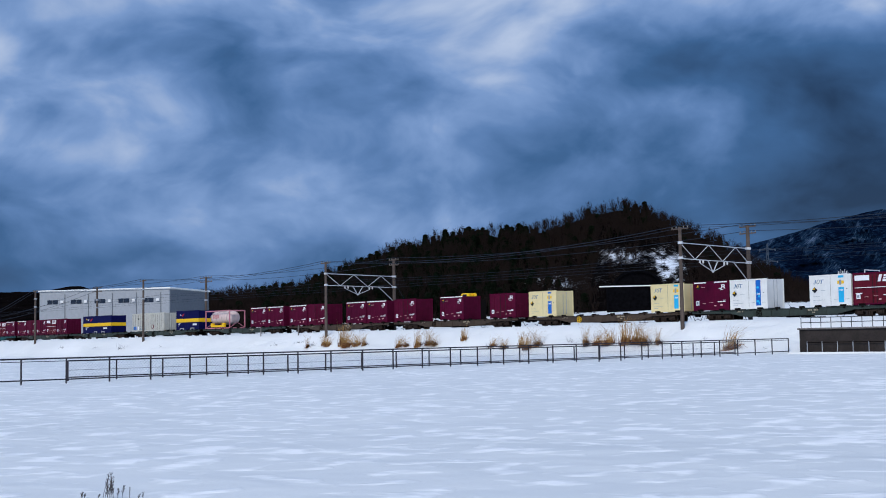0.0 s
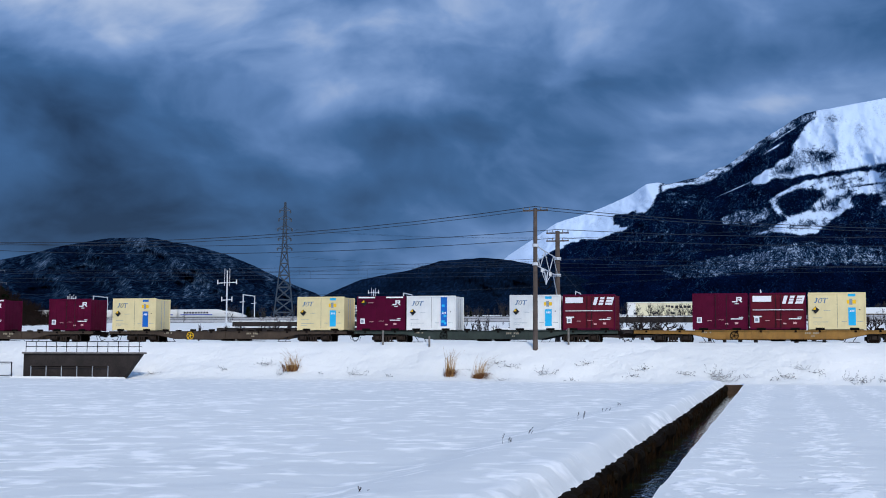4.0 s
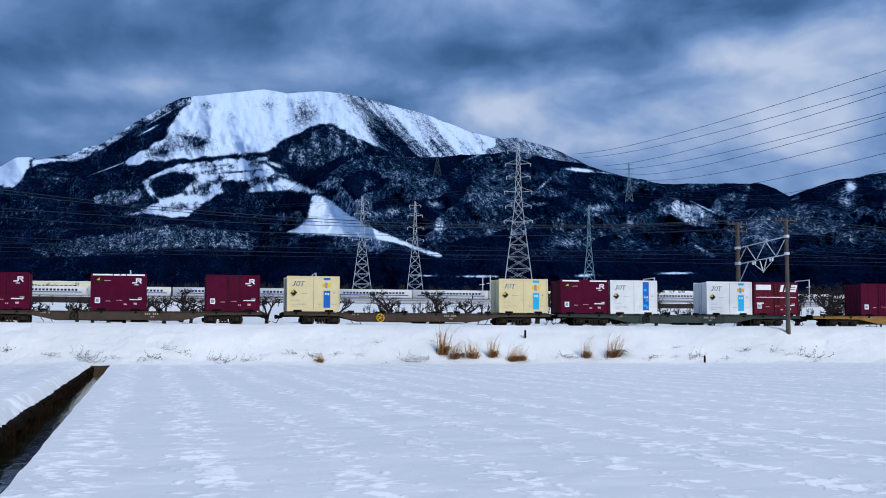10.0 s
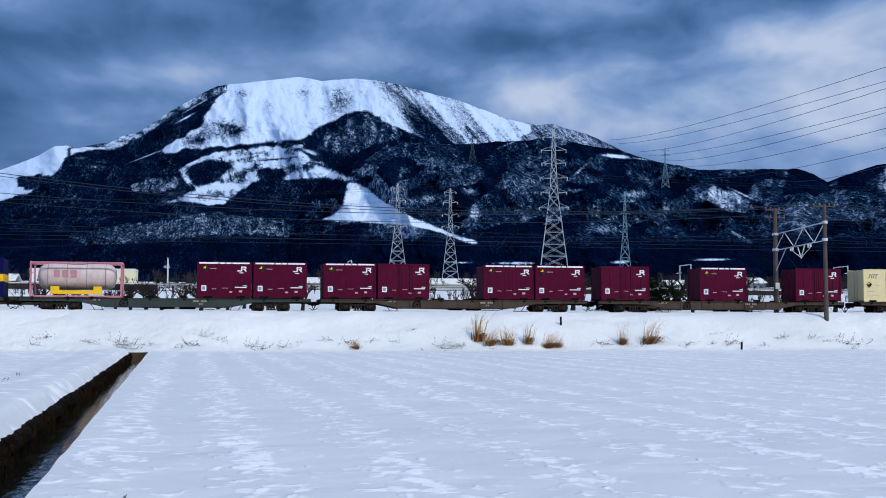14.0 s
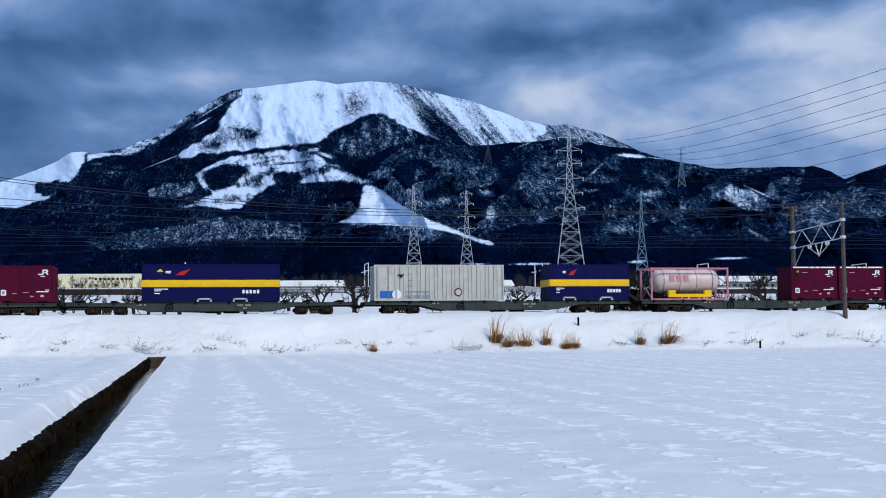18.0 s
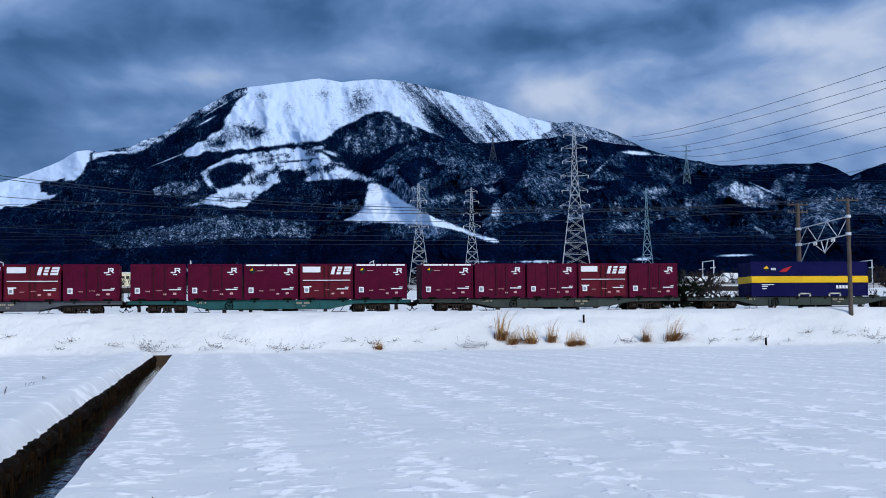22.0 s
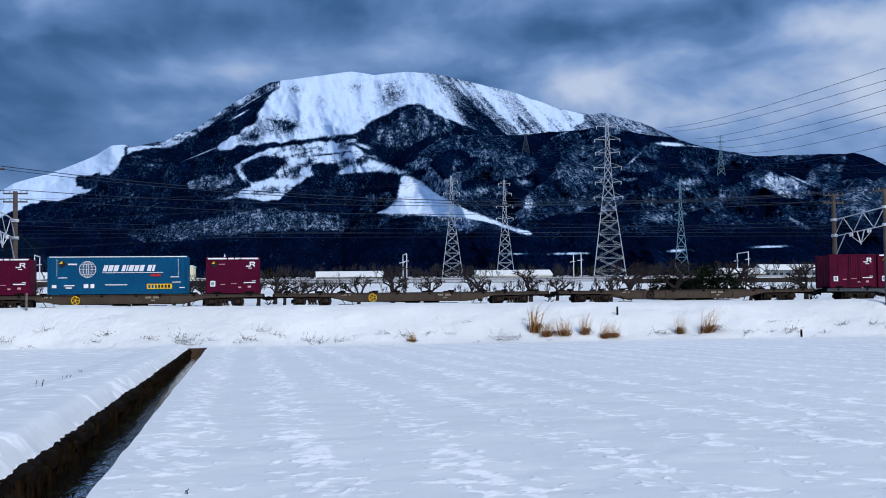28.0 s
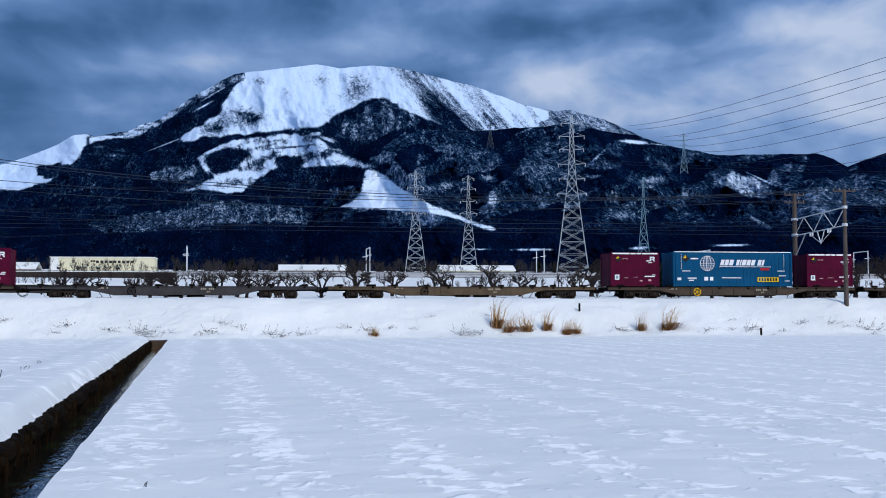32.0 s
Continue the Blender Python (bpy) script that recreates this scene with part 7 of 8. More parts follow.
def make_warehouse():
    b = empty("warehouse", "grey sheet-clad warehouse with ribbon windows and snowy roof edge", "building")
    L, D, Hh = 30.5, 20.0, 9.1
    bm = bmesh.new()
    box(bm, -L / 2, L / 2, 0, D, 0, Hh, 0.05)
    part("wall", bm, SHEET, b)
    # the end wall's shade is put into a darker cladding colour
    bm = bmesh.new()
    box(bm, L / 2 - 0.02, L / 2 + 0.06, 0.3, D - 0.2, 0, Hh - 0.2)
    part("gable_wall", bm, SHEET_DARK, b, "grey end wall with its shade painted in")
    bm = bmesh.new()
    box(bm, -L / 2 - 0.3, L / 2 + 0.3, -0.3, D + 0.3, Hh, Hh + 0.35, 0.1)
    part("roof_snow", bm, ROOFSNOW, b, "snow on the roof")
    for i in range(5):
        x = -L / 2 + 3.2 + i * 5.6
        for k in (-1, 1):
            part("window", slab(x + k * 0.65 - 0.6, x + k * 0.65 + 0.6, Hh - 2.7, Hh - 1.8, 0.06), GLASS, b)
        part("lamp", slab(x + 2.0, x + 2.7, Hh - 2.5, Hh - 1.95, 0.3), PORCELAIN, b)
        part("downpipe", slab(x + 2.85, x + 3.0, 0.2, Hh - 0.6, 0.12), SHEET_DARK, b)
    return b


oriented(make_warehouse(), -252.3, 125.8, 5.0, 35)


def make_factory():
    b = empty("factory", "long pale factory hall with black lettering blocks", "building")
    bm = bmesh.new()
    box(bm, -24, 24, 0, 14, 0, 7.6, 0.05)
    part("wall", bm, PALE, b)
    bm = bmesh.new()
    box(bm, -24.3, 24.3, -0.3, 14.3, 7.6, 8.0, 0.1)
    part("roof_snow", bm, ROOFSNOW, b, "snow on the roof")
    for i in range(9):
        part("lettering_block", slab(-3 + i * 2.0, -1.7 + i * 2.0, 5.0, 6.2, 0.05), BLACKMARK, b)
    for i in range(2):
        part("lettering_block", slab(-5.5 + i * 1.2, -4.6 + i * 1.2, 5.4, 6.4, 0.05), BLACKMARK, b)
    for x in (-20, -11, -2, 7):
        part("window", slab(x - 0.9, x + 0.9, 2.0, 3.0, 0.05), GLASS, b)
    bm = bmesh.new()
    box(bm, -24.1, -20, -0.02, 14, 0, 7.6)
    part("annex_wall", bm, WHITE, b)
    return b


oriented(make_factory(), -49.8, 620.0, 24.2, -3)


def make_house(x, y, w, d, h, turn, wall, label):
    b = empty("house", label, "building", "houses behind the railway")
    bm = bmesh.new()
    box(bm, -w / 2, w / 2, 0, d, 0, h)
    part("wall", bm, wall, b)
    bm = bmesh.new()
    a = [bm.verts.new(q) for q in ((-w / 2 - 0.5, -0.6, h - 0.1), (w / 2 + 0.5, -0.6, h - 0.1), (w / 2 + 0.5, d / 2, h + d * 0.22), (-w / 2 - 0.5, d / 2, h + d * 0.22), (-w / 2 - 0.5, d + 0.6, h - 0.1), (w / 2 + 0.5, d + 0.6, h - 0.1))]
    c = [bm.verts.new(v.co + Vector((0, 0, 0.35))) for v in a]
    for q in (c, a):
        bm.faces.new((q[0], q[1], q[2], q[3]))
        bm.faces.new((q[3], q[2], q[5], q[4]))
    for i, j in ((0, 1), (1, 2), (2, 5), (5, 4), (4, 3), (3, 0)):
        bm.faces.new((a[i], a[j], c[j], c[i]))
    bmesh.ops.recalc_face_normals(bm, faces=bm.faces[:])
    part("roof", bm, ROOFSNOW, b, "snow-covered pitched roof")
    for i in range(int(w // 3)):
        part("window", slab(-w / 2 + 1.0 + i * 3.0, -w / 2 + 2.4 + i * 3.0, h * 0.35, h * 0.7, 0.03), GLASS, b)
    oriented(b, x, y, ground_at(x, y) - 0.3, turn)


WOODWALL = material("brown_timber_wall", (0.16, 0.11, 0.07), 0.8, grain=0.2)
make_house(-70, 440, 26, 10, 2.4, -4, WOODWALL, "long low timber shed under thick roof snow")
make_house(226, 505, 28, 10, 4.0, 5, SHEET_DARK, "low grey hall with a white roof")
make_house(190, 470, 16, 9, 2.6, 3, WOODWALL, "small shed with snowy roof beyond the line")
make_house(34, 430, 22, 8, 2.4, -3, WOODWALL, "low shed with snowy roof beyond the line")
make_house(-150, 470, 30, 10, 4.0, 6, SHEET, "low pale building under roof snow")
make_house(92, 436, 26, 8, 2.2, 0, PALE, "low pale shed with snowy roof")


def make_digger():
    d = empty("digger", "yellow construction machine parked behind the railway", "vehicle")
    bm = bmesh.new()
    box(bm, -0.8, 0.8, -0.9, 0.9, 3.5, 4.55, 0.15)
    part("cab_body", bm, YELLOW, d)
    bm = bmesh.new()
    box(bm, -1.3, -0.8, -0.8, 0.8, 3.5, 4.2, 0.1)
    part("counterweight", bm, YELLOW, d)
    bm = bmesh.new()
    rod(bm, (0.6, 0, 4.2), (1.25, 0, 4.45), 0.16, 6)
    rod(bm, (1.25, 0, 4.45), (1.35, 0, 3.6), 0.14, 6)
    part("boom", bm, YELLOW, d)
    bm = bmesh.new()
    box(bm, -0.3, 0.5, -0.93, -0.85, 4.0, 4.4)
    part("window", bm, GLASS, d)
    bm = bmesh.new()
    box(bm, -2.6, 2.2, -1.2, 1.2, 0.7, 3.6)
    part("truck_bed", bm, DARK, d)
    for x in (-1.9, -0.6, 1.4):
        bm = bmesh.new()
        rod(bm, (x, -1.25, 0.5), (x, -0.9, 0.5), 0.5, 14)
        part("wheel", bm, DARK, d)
    return d


oriented(make_digger(), -134.0, 123.0, ground_at(-134, 123), 0)


# near-black colour that carries the darkness in and around the tunnel mouth
TUNNEL_DARK = material("tunnel_shade_black", (0.004, 0.004, 0.005), 0.95, grain=0.4, spec=0.0)


def make_tunnel():
    t = empty("tunnel_portal", "dark arched tunnel mouth in the snowy hillside", "tunnel")
    a = radians(-39.95)
    bm = bmesh.new()
    n = 18
    outer = [(5.6 * math.cos(math.pi * i / n), 1.6 + 3.6 * math.sin(math.pi * i / n)) for i in range(n + 1)]
    inner = [(4.9 * math.cos(math.pi * i / n), 1.6 + 3.1 * math.sin(math.pi * i / n)) for i in range(n + 1)]
    rings = [[bm.verts.new((x, y, z)) for x, z in pts] for pts, y in ((outer, 0.0), (inner, 0.0), (outer, 8.0), (inner, 8.0))]
    for i in range(n):
        bm.faces.new((rings[0][i], rings[0][i + 1], rings[1][i + 1], rings[1][i]))
        bm.faces.new((rings[2][i], rings[2][i + 1], rings[0][i + 1], rings[0][i]))
        bm.faces.new((rings[1][i], rings[1][i + 1], rings[3][i + 1], rings[3][i]))
    bmesh.ops.recalc_face_normals(bm, faces=bm.faces[:])
    part("arch", bm, TUNNEL_DARK, t)
    # a flat black sheet in the arch stands for the unlit depth
    bm = bmesh.new()
    bm.faces.new([bm.verts.new((x, 0.6, z)) for x, z in inner] + [bm.verts.new((-4.9, 0.6, -3)), bm.verts.new((4.9, 0.6, -3))])
    part("mouth", bm, TUNNEL_DARK, t, "black tunnel mouth")
    bm = bmesh.new()
    box(bm, -8.6, 3.2, -0.8, 0.3, 1.45, 1.7)
    part("snowy_ledge", bm, ROOFSNOW, t, "snow-topped ledge")
    # block painted black for the dark recess under the ledge
    bm = bmesh.new()
    box(bm, -7.0, 5.5, -0.5, 0.5, -6, 1.45)
    part("dark_recess_block", bm, TUNNEL_DARK, t)
    r = 292.0
    oriented(t, r * math.sin(a), r * math.cos(a), 12.4, 39.8)


make_tunnel()

# ---- plants ----
BARK = material("grey_brown_bark", (0.022, 0.016, 0.015), 0.9, grain=0.3)
TWIG = material("dark_twig", (0.085, 0.074, 0.070), 0.9, grain=0.3)
STRAW = material("dry_straw", (0.42, 0.245, 0.085), 0.8, grain=0.3)
RUSSET = material("russet_dry_leaf", (0.15, 0.058, 0.018), 0.85, grain=0.35)
EVERGREEN = material("dark_evergreen", (0.0065, 0.0105, 0.0060), 0.9, spec=0.0, grain=0.4)


def blades(bm, rng, n, height, spread, lean=0.0, width=0.016, droop=0.3):
    """Bent grass blades from one root."""
    for _ in range(n):
        a, k = rng.uniform(0, math.tau), rng.uniform(0.45, 1.0)
        dx, dy = math.cos(a) * spread * rng.uniform(0.2, 1.0) + lean * k, math.sin(a) * spread * 0.7
        x, y = rng.gauss(0, spread * 0.22), rng.gauss(0, spread * 0.15)
        h = height * k
        w = width * rng.uniform(0.6, 1.3)
        pts = [(x, y, -0.05), (x + dx * 0.35, y + dy * 0.35, h * 0.6), (x + dx, y + dy, h * (1 - droop * rng.uniform(0, 0.9)))]
        last = None
        for i, p in enumerate(pts):
            ww = w * (1 - i * 0.42)
            row = (bm.verts.new((p[0] - ww, p[1], p[2])), bm.verts.new((p[0] + ww, p[1] + 0.004, p[2])))
            if last:
                bm.faces.new((last[0], last[1], row[1], row[0]))
            last = row


def twigs(bm, rng, n, size, flat=0.5, r=0.009):
    for _ in range(n):
        a = rng.uniform(0, math.tau)
        p = Vector((rng.gauss(0, size * 0.75), rng.gauss(0, size * 0.2), rng.uniform(-0.1, 0.1)))
        d = Vector((math.cos(a), math.sin(a) * 0.5, rng.uniform(0.1, 0.9))).normalized()
        for k in range(3):
            q = p + d * size * rng.uniform(0.18, 0.42)
            rod(bm, p, q, r * (1 - k * 0.25), 3)
            if k:
                e = (d + Vector((rng.uniform(-1, 1), rng.uniform(-0.5, 0.5), rng.uniform(-0.6, 0.8)))).normalized()
                rod(bm, q, q + e * size * 0.22, r * 0.6, 3)
                # a few dead leaves hang on
                for _ in range(4):
                    c = q + e * size * rng.uniform(0.05, 0.25)
                    u = Vector((rng.uniform(-1, 1), rng.uniform(-0.4, 0.4), rng.uniform(-0.6, 0.6))).normalized() * rng.uniform(0.02, 0.055)
                    v = Vector((-u.z, 0.02, u.x)) * 0.45
                    bm.faces.new([bm.verts.new(k) for k in (c - u, c - v, c + u, c + v)])
            p, d = q, (d + Vector((rng.uniform(-0.7, 0.7), rng.uniform(-0.3, 0.3), rng.uniform(-0.9, 0.4)))).normalized()


def plant_on(thing, x, y, scale=1.0, turn=0.0):
    z = ground_at(x, y)
    thing.matrix_basis = Matrix.Translation((x, y, z - 0.03)) @ Matrix.Rotation(turn, 4, "Z") @ Matrix.Scale(scale, 4)


def make_tuft(seed, height, spread, lean):
    rng = random.Random(seed)
    t = empty("grass_tuft", "clump of dry straw-coloured grass on the snowy bank", "grass", "dry grass clumps")
    bm = bmesh.new()
    blades(bm, rng, 52, height * 1.2, spread * 1.3, lean * 1.6, 0.010)
    tagged(part("grass_top", bm, STRAW, t), kind="stuff")
    bm = bmesh.new()
    blades(bm, rng, 110, height * 0.46, spread * 1.15, lean * 1.3 + 0.12, 0.016, 1.5)
    tagged(part("grass_foot", bm, RUSSET, t), "russet dead leaves at the foot", kind="stuff")
    return t


def make_shrub(seed, size, n):
    rng = random.Random(seed)
    t = empty("twig_shrub", "small leafless shrub poking through the snow", "shrub", "leafless shrubs on the bank")
    bm = bmesh.new()
    twigs(bm, rng, n, size)
    tagged(part("brushwood", bm, TWIG, t), kind="stuff")
    return t


WEST_TUFTS = [(-116.2, 82.3, 0.9), (-113.3, 82.4, 0.9), (-112.3, 82.2, 1.1), (-109.8, 82.3, 1.6), (-108.9, 82.1, 1.2), (-107.3, 82.4, 1.1), (-105.9, 82.2, 0.9), (-99.9, 81.9, 1.0), (-98.8, 82.0, 0.9), (-96.8, 81.8, 1.1), (-95.6, 82.2, 1.2), (-94.5, 82.0, 1.0), (-91.0, 82.7, 0.8), (-86.1, 81.8, 0.7), (-84.4, 81.7, 1.0), (-82.3, 81.8, 0.9), (-81.3, 81.5, 1.1), (-80.2, 81.8, 1.2), (-74.4, 81.8, 1.1), (-73.4, 82.0, 0.9), (-71.9, 81.9, 1.5), (-70.0, 81.7, 1.3), (-69.0, 81.9, 1.4), (-68.0, 81.8, 1.3), (-66.7, 82.0, 0.9), (-59.0, 81.0, 1.2)]
EAST_TUFTS = [(18.4, 81.6, 1.1), (19.1, 81.1, 1.0), (20.3, 81.2, 1.15), (21.7, 81.3, 0.9), (22.9, 80.9, 0.9), (23.7, 81.2, 0.9), (28.2, 81.3, 1.1), (30.1, 81.4, 1.5), (-32.4, 81.5, 1.1), (-21.3, 81.2, 1.1), (-19.3, 80.9, 1.1), (10.3, 80.9, 0.6)]
SHRUBS = [(-8.6, 81.8), (-6.3, 81.5), (-4.0, 81.2), (-2.2, 81.0), (-0.1, 81.2), (1.8, 81.8), (4.0, 81.2), (8.7, 81.9), (9.9, 81.5), (11.6, 81.8), (16.2, 80.5), (17.0, 80.8), (26.6, 81.0), (32.8, 80.8), (35.9, 81.2), (38.3, 81.0), (40.0, 81.7), (43.0, 81.3), (44.7, 81.3),
          (-25.2, 80.8), (-18.3, 82.3), (-17.3, 82.0), (-14.9, 81.3), (-13.0, 80.7), (-12.4, 82.3), (-6.0, 81.5), (-3.7, 80.5), (-0.4, 80.8), (4.5, 80.6), (-42.5, 81.0), (-27.7, 81.2), (-37.4, 81.4), (-178.8, 82.6), (-168.5, 82.9), (-159.7, 82.3), (-149.3, 82.5), (-123.0, 82.8), (-118.6, 83.0), (-76.7, 82.4), (-55.7, 81.0)]


def plant_bank():
    rng = random.Random(77)
    tufts = [make_tuft(3, 1.35, 0.42, 0.15), make_tuft(4, 1.15, 0.55, 0.4), make_tuft(5, 1.0, 0.6, -0.1)]
    for i, (x, y, s) in enumerate(EAST_TUFTS + WEST_TUFTS):
        t = tufts[i] if i < 3 else copy_thing(tufts[i % 3], pose(0, 0, 0))
        plant_on(t, x, y, s * rng.uniform(1.15, 1.4), rng.uniform(-0.6, 0.6))
    shrubs = [make_shrub(8, 0.62, 20), make_shrub(9, 0.5, 16), make_shrub(10, 0.75, 26), make_shrub(11, 0.38, 10)]
    spots = list(SHRUBS)
    for _ in range(46):
        spots.append((rng.uniform(-120, 58), rng.uniform(80.2, 82.8)))
    for i, (x, y) in enumerate(spots):
        if i >= len(SHRUBS) and -57 < x < -43:
            continue
        s = shrubs[i] if i < 4 else copy_thing(shrubs[i % 4], pose(0, 0, 0))
        plant_on(s, x, y, rng.uniform(0.5, 0.9) * (1.0 if i < len(SHRUBS) else 0.65), rng.uniform(-0.8, 0.8))


plant_bank()


def make_weed(x, y, seed, height, heads):
    """A tall dead weed with feathery seed heads."""
    rng = random.Random(seed)
    w = empty("dead_weed", "dry weed stalk with seed heads in the snow", "weed", "weeds in the field")
    z = ground_at(x, y)
    for i in range(heads):
        bm = bmesh.new()
        p = Vector((x + rng.uniform(-0.10, 0.10), y + rng.uniform(-0.1, 0.1), z - 0.05))
        d = Vector((rng.uniform(-0.35, 0.45), rng.uniform(-0.2, 0.2), 1)).normalized()
        k = height * rng.uniform(0.5, 1.0)
        for s in range(6):
            q = p + d * k / 6
            rod(bm, p, q, 0.003, 3)
            if s > 2:
                for _ in range(5):
                    e = (d + Vector((rng.uniform(-1, 1), rng.uniform(-1, 1), rng.uniform(-0.2, 0.8)))).normalized()
                    rod(bm, q, q + e * min(0.045, height * 0.13), 0.0022, 3)
            p, d = q, (d + Vector((rng.uniform(-0.12, 0.22), 0, -0.05))).normalized()
        part("stalk", bm, TWIG, w)


for k, (x, y, h, heads) in enumerate(((-12.75, 6.2, 0.16, 4), (-12.55, 6.3, 0.30, 6), (-12.45, 6.4, 0.24, 5), (-12.3, 6.45, 0.16, 3), (-4.45, 20.65, 0.22, 3), (-4.67, 23.67, 0.20, 3), (-4.53, 29.3, 0.24, 4), (-4.4, 13.1, 0.14, 3), (-4.5, 33.0, 0.2, 3), (-4.9, 38.5, 0.2, 3), (-0.55, 12.1, 0.12, 2))):
    make_weed(x, y, 20 + k, h, heads)


def branch(verts, faces, p, d, length, r, depth, rng, spread):
    """Tapered three-sided limbs, split again and again."""
    q = p + d * length
    side = d.orthogonal().normalized()
    other = d.cross(side)
    base = len(verts)
    for c, rr in ((p, r), (q, r * 0.62)):
        for i in range(3):
            a = i * math.tau / 3
            verts.append(c + (side * math.cos(a) + other * math.sin(a)) * rr)
    for i in range(3):
        j = (i + 1) % 3
        faces.append((base + i, base + j, base + 3 + j, base + 3 + i))
    if depth:
        n = 3 if depth > 1 else 4
        for k in range(n):
            e = (d * 0.75 + Vector((rng.uniform(-1, 1), rng.uniform(-1, 1), rng.uniform(-0.25, 0.75))) * spread).normalized()
            start = p.lerp(q, rng.uniform(0.55, 1.0))
            branch(verts, faces, start, e, length * rng.uniform(0.55, 0.85), r * 0.58, depth - 1, rng, spread)


def bare_tree_mesh(seed, height, depth, r, spread=0.8, trunk=0.30):
    rng = random.Random(seed)
    verts, faces = [], []
    branch(verts, faces, Vector((0, 0, -0.2)), Vector((rng.uniform(-0.1, 0.1), 0, 1)).normalized(), height * trunk, r, depth, rng, spread)
    v = np.array([tuple(x) for x in verts])
    v[:, 2] *= height / max(1e-6, v[:, 2].max())
    return v, np.array(faces)


def conifer_mesh(seed, height, width, tiers=15):
    """Ragged whorls of drooping boughs round a stem."""
    rng = random.Random(seed)
    verts, faces = [], []
    for t in range(tiers):
        k = t / tiers
        z = height * (0.06 + 0.90 * k + rng.uniform(-0.02, 0.02))
        n = 9
        rad = width * (1 - k) ** 0.8 * rng.uniform(0.75, 1.1) + 0.15
        for i in range(n):
            a = i * math.tau / n + rng.uniform(-0.5, 0.5)
            rr = rad * rng.uniform(0.6, 1.15)
            b = len(verts)
            w = 0.28 * rad + 0.1
            c, s = math.cos(a), math.sin(a)
            verts += [(0, 0, z + height * 0.10), (c * rr * 0.6 - s * w, s * rr * 0.6 + c * w, z + height * 0.02), (c * rr, s * rr, z - height * 0.03 * rng.uniform(0.3, 1.4)), (c * rr * 0.6 + s * w, s * rr * 0.6 - c * w, z + height * 0.02)]
            faces.append((b, b + 1, b + 2, b + 3))
    return np.array(verts), np.array(faces)


def scatter(name, label, templates, places, mat):
    """Many plants as one object: places are (x, y, z, size, turn, kind)."""
    vs, fs, n = [], [], 0
    for x, y, z, size, turn, kind in places:
        v, f = templates[kind]
        c, s = math.cos(turn), math.sin(turn)
        w = np.stack([v[:, 0] * c - v[:, 1] * s, v[:, 0] * s + v[:, 1] * c, v[:, 2]], -1) * size + np.array([x, y, z])
        vs.append(w)
        fs.append(f + n)
        n += len(v)
    data = bpy.data.meshes.new(name)
    data.from_pydata(np.concatenate(vs).tolist(), [], np.concatenate(fs).tolist())
    data.materials.append(mat)
    return tagged(new(name, data), label, "trees", kind="stuff")


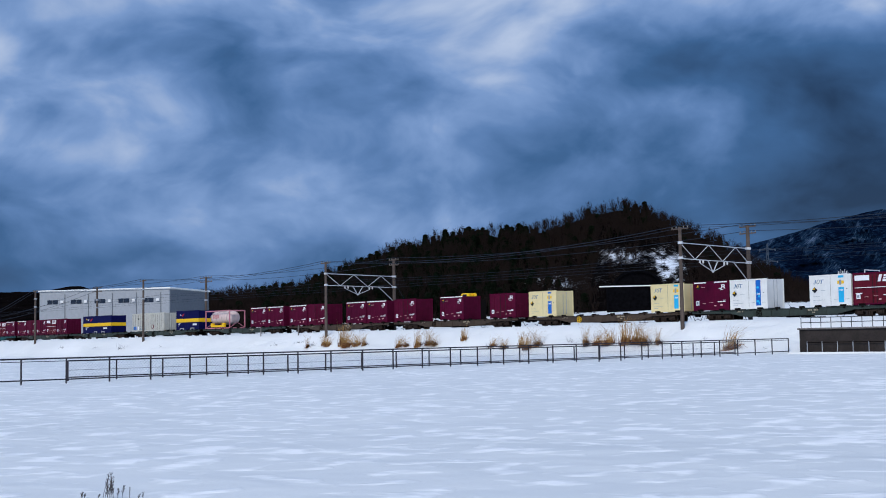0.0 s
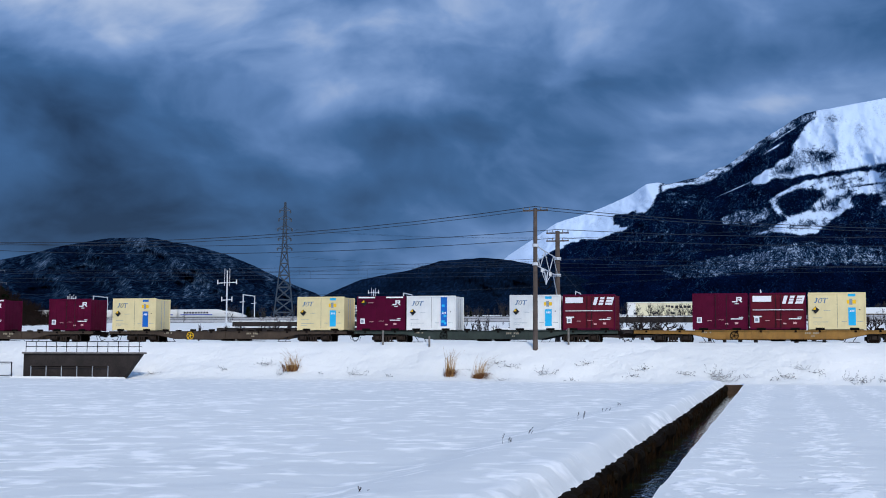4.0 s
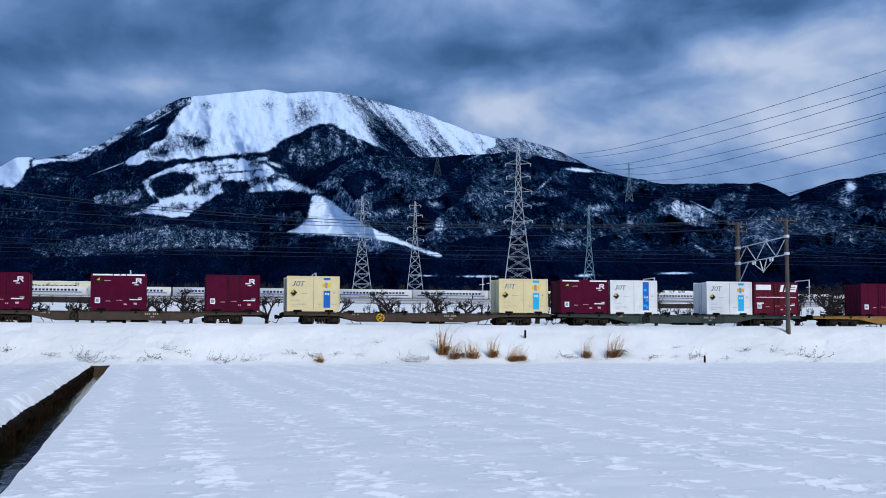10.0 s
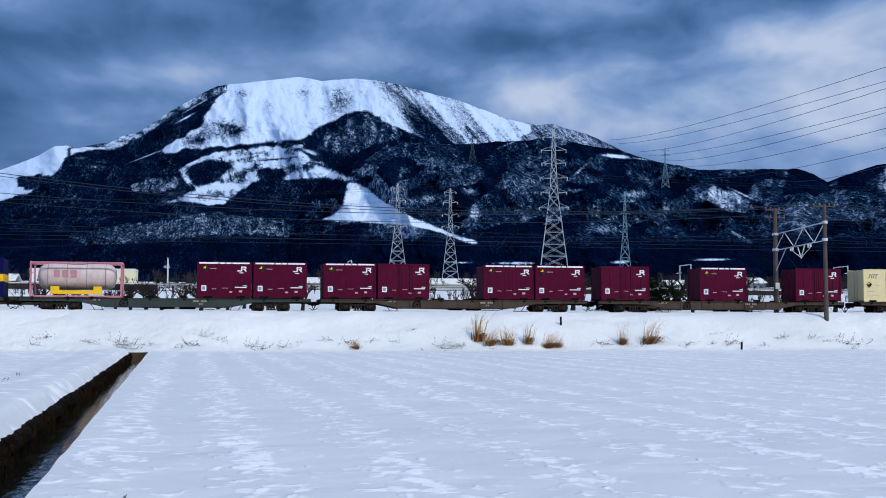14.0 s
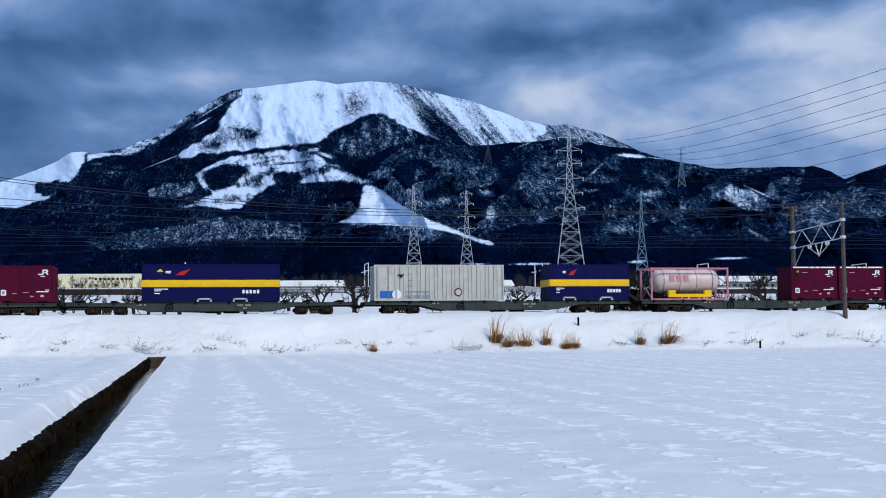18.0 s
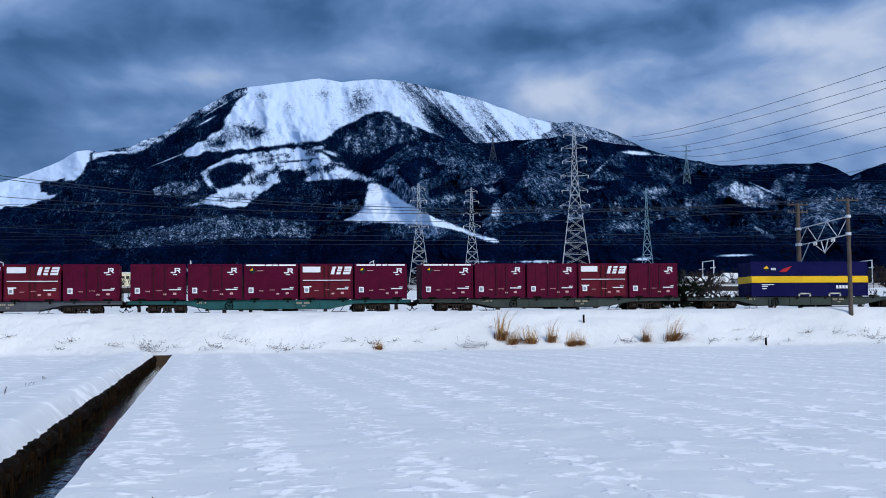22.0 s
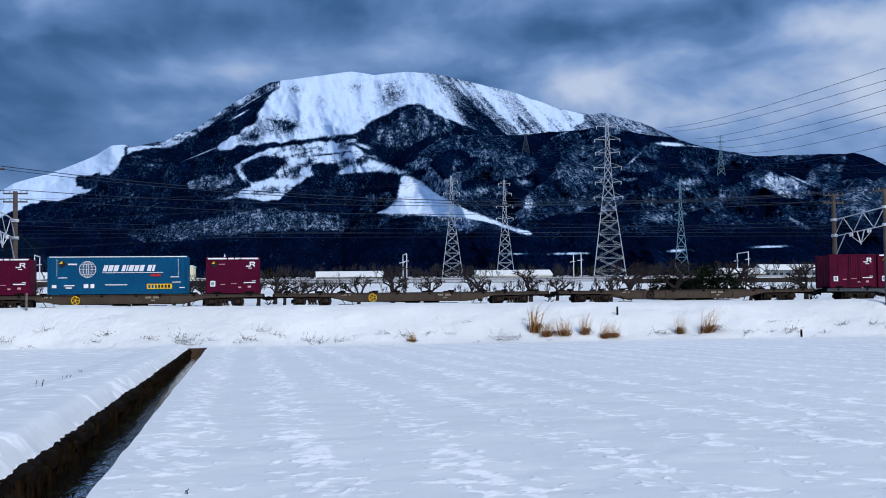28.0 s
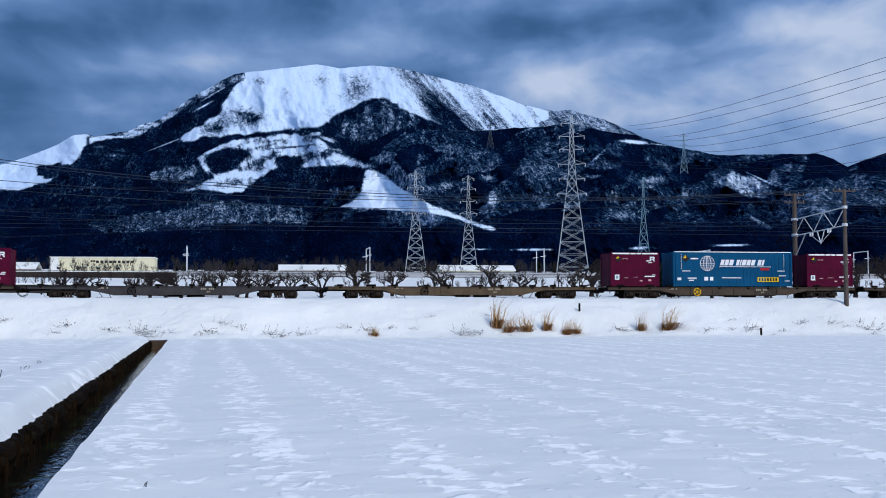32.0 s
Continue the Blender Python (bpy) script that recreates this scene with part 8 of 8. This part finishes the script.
def plant_hill():
    rng = random.Random(31)
    sky = np.array(WOODED)
    bare = [bare_tree_mesh(s, 1.0, 4, 0.020, 0.85, 0.30) for s in (1, 2, 3, 4)]
    pines = [conifer_mesh(s, 1.0, 0.22, 14) for s in (5, 6, 7)]
    woods, firs = [], []
    for _ in range(4600):
        a = rng.uniform(-62, -31.5)
        k = rng.random() ** 0.5
        top = float(np.interp(a, sky[:, 0], sky[:, 1]))
        el = 0.5 + (top - 0.5) * k
        r = 300 + 180 * k - 8
        if abs(a + 39.8) < 2.0 and k < 0.75 and rng.random() < 0.9:
            continue
        if a < -61.5:
            continue
        if top < 1.9 and rng.random() < 0.4:
            continue
        z = EYE + r * math.tan(radians(el)) - 0.8
        x, y = r * math.sin(radians(a)), r * math.cos(radians(a))
        fir = rng.random() < (0.42 if -57 < a < -44.5 else 0.08)
        if fir:
            firs.append((x, y, z, rng.uniform(3.2, 6.0), rng.uniform(0, 6.3), rng.randrange(3)))
        else:
            woods.append((x, y, z, rng.uniform(4.6, 7.2), rng.uniform(0, 6.3), rng.randrange(4)))
    scatter("hill_wood", "leafless trees covering a low hill", bare, woods, material("hill_bark", (0.019, 0.0135, 0.0115), 0.95, spec=0.0, grain=0.3))
    scatter("hill_conifers", "dark evergreen trees along a low hill", pines, firs, EVERGREEN)
    # a belt of scrub and trees beyond the express line, and hedges on the plain
    belt = []
    for _ in range(900):
        a = rng.uniform(-32, 36)
        r = rng.uniform(415, 700)
        x, y = r * math.sin(radians(a)), r * math.cos(radians(a))
        if a < -6 and rng.random() < 0.45:
            continue
        belt.append((x, y, ground_at(x, y) - 0.3, rng.uniform(3.5, 8.0), rng.uniform(0, 6.3), rng.randrange(4)))
    scatter("plain_wood", "leafless scrub and trees across the snowy plain", bare, belt, material("scrub_bark", (0.030, 0.026, 0.026), 0.9, grain=0.3))
    low = [bare_tree_mesh(s, 1.0, 3, 0.035, 1.2, 0.25) for s in (11, 12, 13)]
    brush = []
    for _ in range(130):
        a, r = rng.uniform(-24, 35), rng.choice((120, 150, 200, 260, 330)) + rng.uniform(-12, 30)
        for _ in range(rng.randrange(2, 8)):
            x, y = r * math.sin(radians(a)) + rng.gauss(0, r * 0.012), r * math.cos(radians(a)) + rng.gauss(0, 3)
            brush.append((x, y, ground_at(x, y) - 0.1, rng.uniform(0.9, 2.3), rng.uniform(0, 6.3), rng.randrange(3)))
    scatter("plain_brush", "low leafless brush in the snow behind the railway", low, brush, material("brush_bark", (0.024, 0.018, 0.018), 0.9, grain=0.3))
    dots = []
    for _ in range(160):
        a = rng.uniform(-30, 36)
        r = rng.uniform(600, 1500)
        x, y = r * math.sin(radians(a)), r * math.cos(radians(a))
        dots.append((x, y, ground_at(x, y) - 0.5, rng.uniform(4, 9), rng.uniform(0, 6.3), rng.randrange(3)))
    scatter("plain_conifers", "dark evergreens before the mountain foot", pines, dots, EVERGREEN)


plant_hill()


def make_tree(x, y, height, seed, label):
    t = empty("bare_tree", label, "tree", "bare trees behind the railway")
    v, f = bare_tree_mesh(seed, height, 5, height * 0.038, 1.15, 0.22)
    v[:, 0] *= 2.0
    v[:, 2] *= 0.85
    data = bpy.data.meshes.new("crown")
    data.from_pydata(v.tolist(), [], f.tolist())
    data.materials.append(BARK)
    crown = new("crown", data)
    crown.parent = t
    bm = bmesh.new()
    rod(bm, (0, 0, -0.4), (0, 0, height * 0.24), height * 0.045, 8, height * 0.03)
    part("trunk", bm, BARK, t)
    t.location = (x, y, ground_at(x, y))


for k, (x, y, h) in enumerate(((-6, 108, 2.6), (-3.5, 106, 3.0), (-0.5, 110, 2.8), (2.2, 107, 3.4), (4.5, 111, 3.0), (9.0, 105, 3.0), (12.2, 108, 3.8), (15.5, 109, 3.0), (20.5, 112, 3.6), (24.0, 107, 3.6), (27.0, 110, 3.0), (33.0, 108, 4.2), (37.0, 107, 4.6), (44.5, 112, 4.4), (48.5, 106, 4.2), (54.0, 108, 4.8), (57.5, 107, 4.6), (62.0, 109, 4.8), (-12.0, 112, 2.8), (-17.5, 108, 2.4), (-9.5, 106, 2.6), (7.0, 113, 2.6), (-4.6, 103, 2.6), (-2.2, 104, 2.8), (0.8, 103, 3.0), (2.9, 104, 2.6), (30.2, 104, 3.0), (58.6, 103, 3.6), (42.5, 104, 3.2))):
    make_tree(x, y, h, 100 + k, "bare pruned tree behind the railway")


def make_bush(x, y, size, seed):
    rng = random.Random(seed)
    b = empty("evergreen_bush", "dense dark evergreen bush dusted with snow", "bush")
    verts, faces = [], []
    for _ in range(1500):
        a, e, r = rng.uniform(0, math.tau), math.asin(rng.uniform(-0.3, 1)), size * rng.uniform(0.45, 1.0) ** 0.5
        lump = 1 + 0.25 * math.sin(a * 3 + seed) + 0.2 * math.sin(e * 5 + a * 2)
        p = Vector((math.cos(a) * math.cos(e) * 1.25, math.sin(a) * math.cos(e), math.sin(e) * 0.95 + 0.35)) * r * lump
        d = Vector((rng.gauss(0, 1), rng.gauss(0, 1), rng.gauss(0, 0.7))).normalized() * size * 0.13
        s = d.orthogonal().normalized() * size * 0.05
        n = len(verts)
        verts += [tuple(p - d), tuple(p + s), tuple(p + d), tuple(p - s)]
        faces.append((n, n + 1, n + 2, n + 3))
    data = bpy.data.meshes.new("foliage")
    data.from_pydata(verts, [], faces)
    data.materials.append(EVERGREEN)
    o = new("foliage", data)
    o.parent = b
    bm = bmesh.new()
    for k in range(4):
        rod(bm, (0, 0, -0.4), (rng.uniform(-0.6, 0.6) * size, rng.uniform(-0.3, 0.3) * size, size * 0.9), 0.06, 6, 0.03)
    part("stem", bm, BARK, b)
    b.location = (x, y, ground_at(x, y))


make_bush(37.2, 108.5, 1.6, 1)
make_bush(40.2, 108.0, 2.0, 2)
make_bush(64.0, 110.0, 1.6, 3)


def motions():
    times = [2.0 * k for k in range(17)]
    for ob, s, y, z in MOVERS:
        walk(ob, [(t, pose(s + along(t), y, z)) for t in times])
    # the express runs at a steady eighty metres a second
    walk(EXPRESS, [(t, pose(24.4 + 80.2 * (t - 6.5), EXPRESS_Y, EXPRESS_Z)) for t in times])


motions()
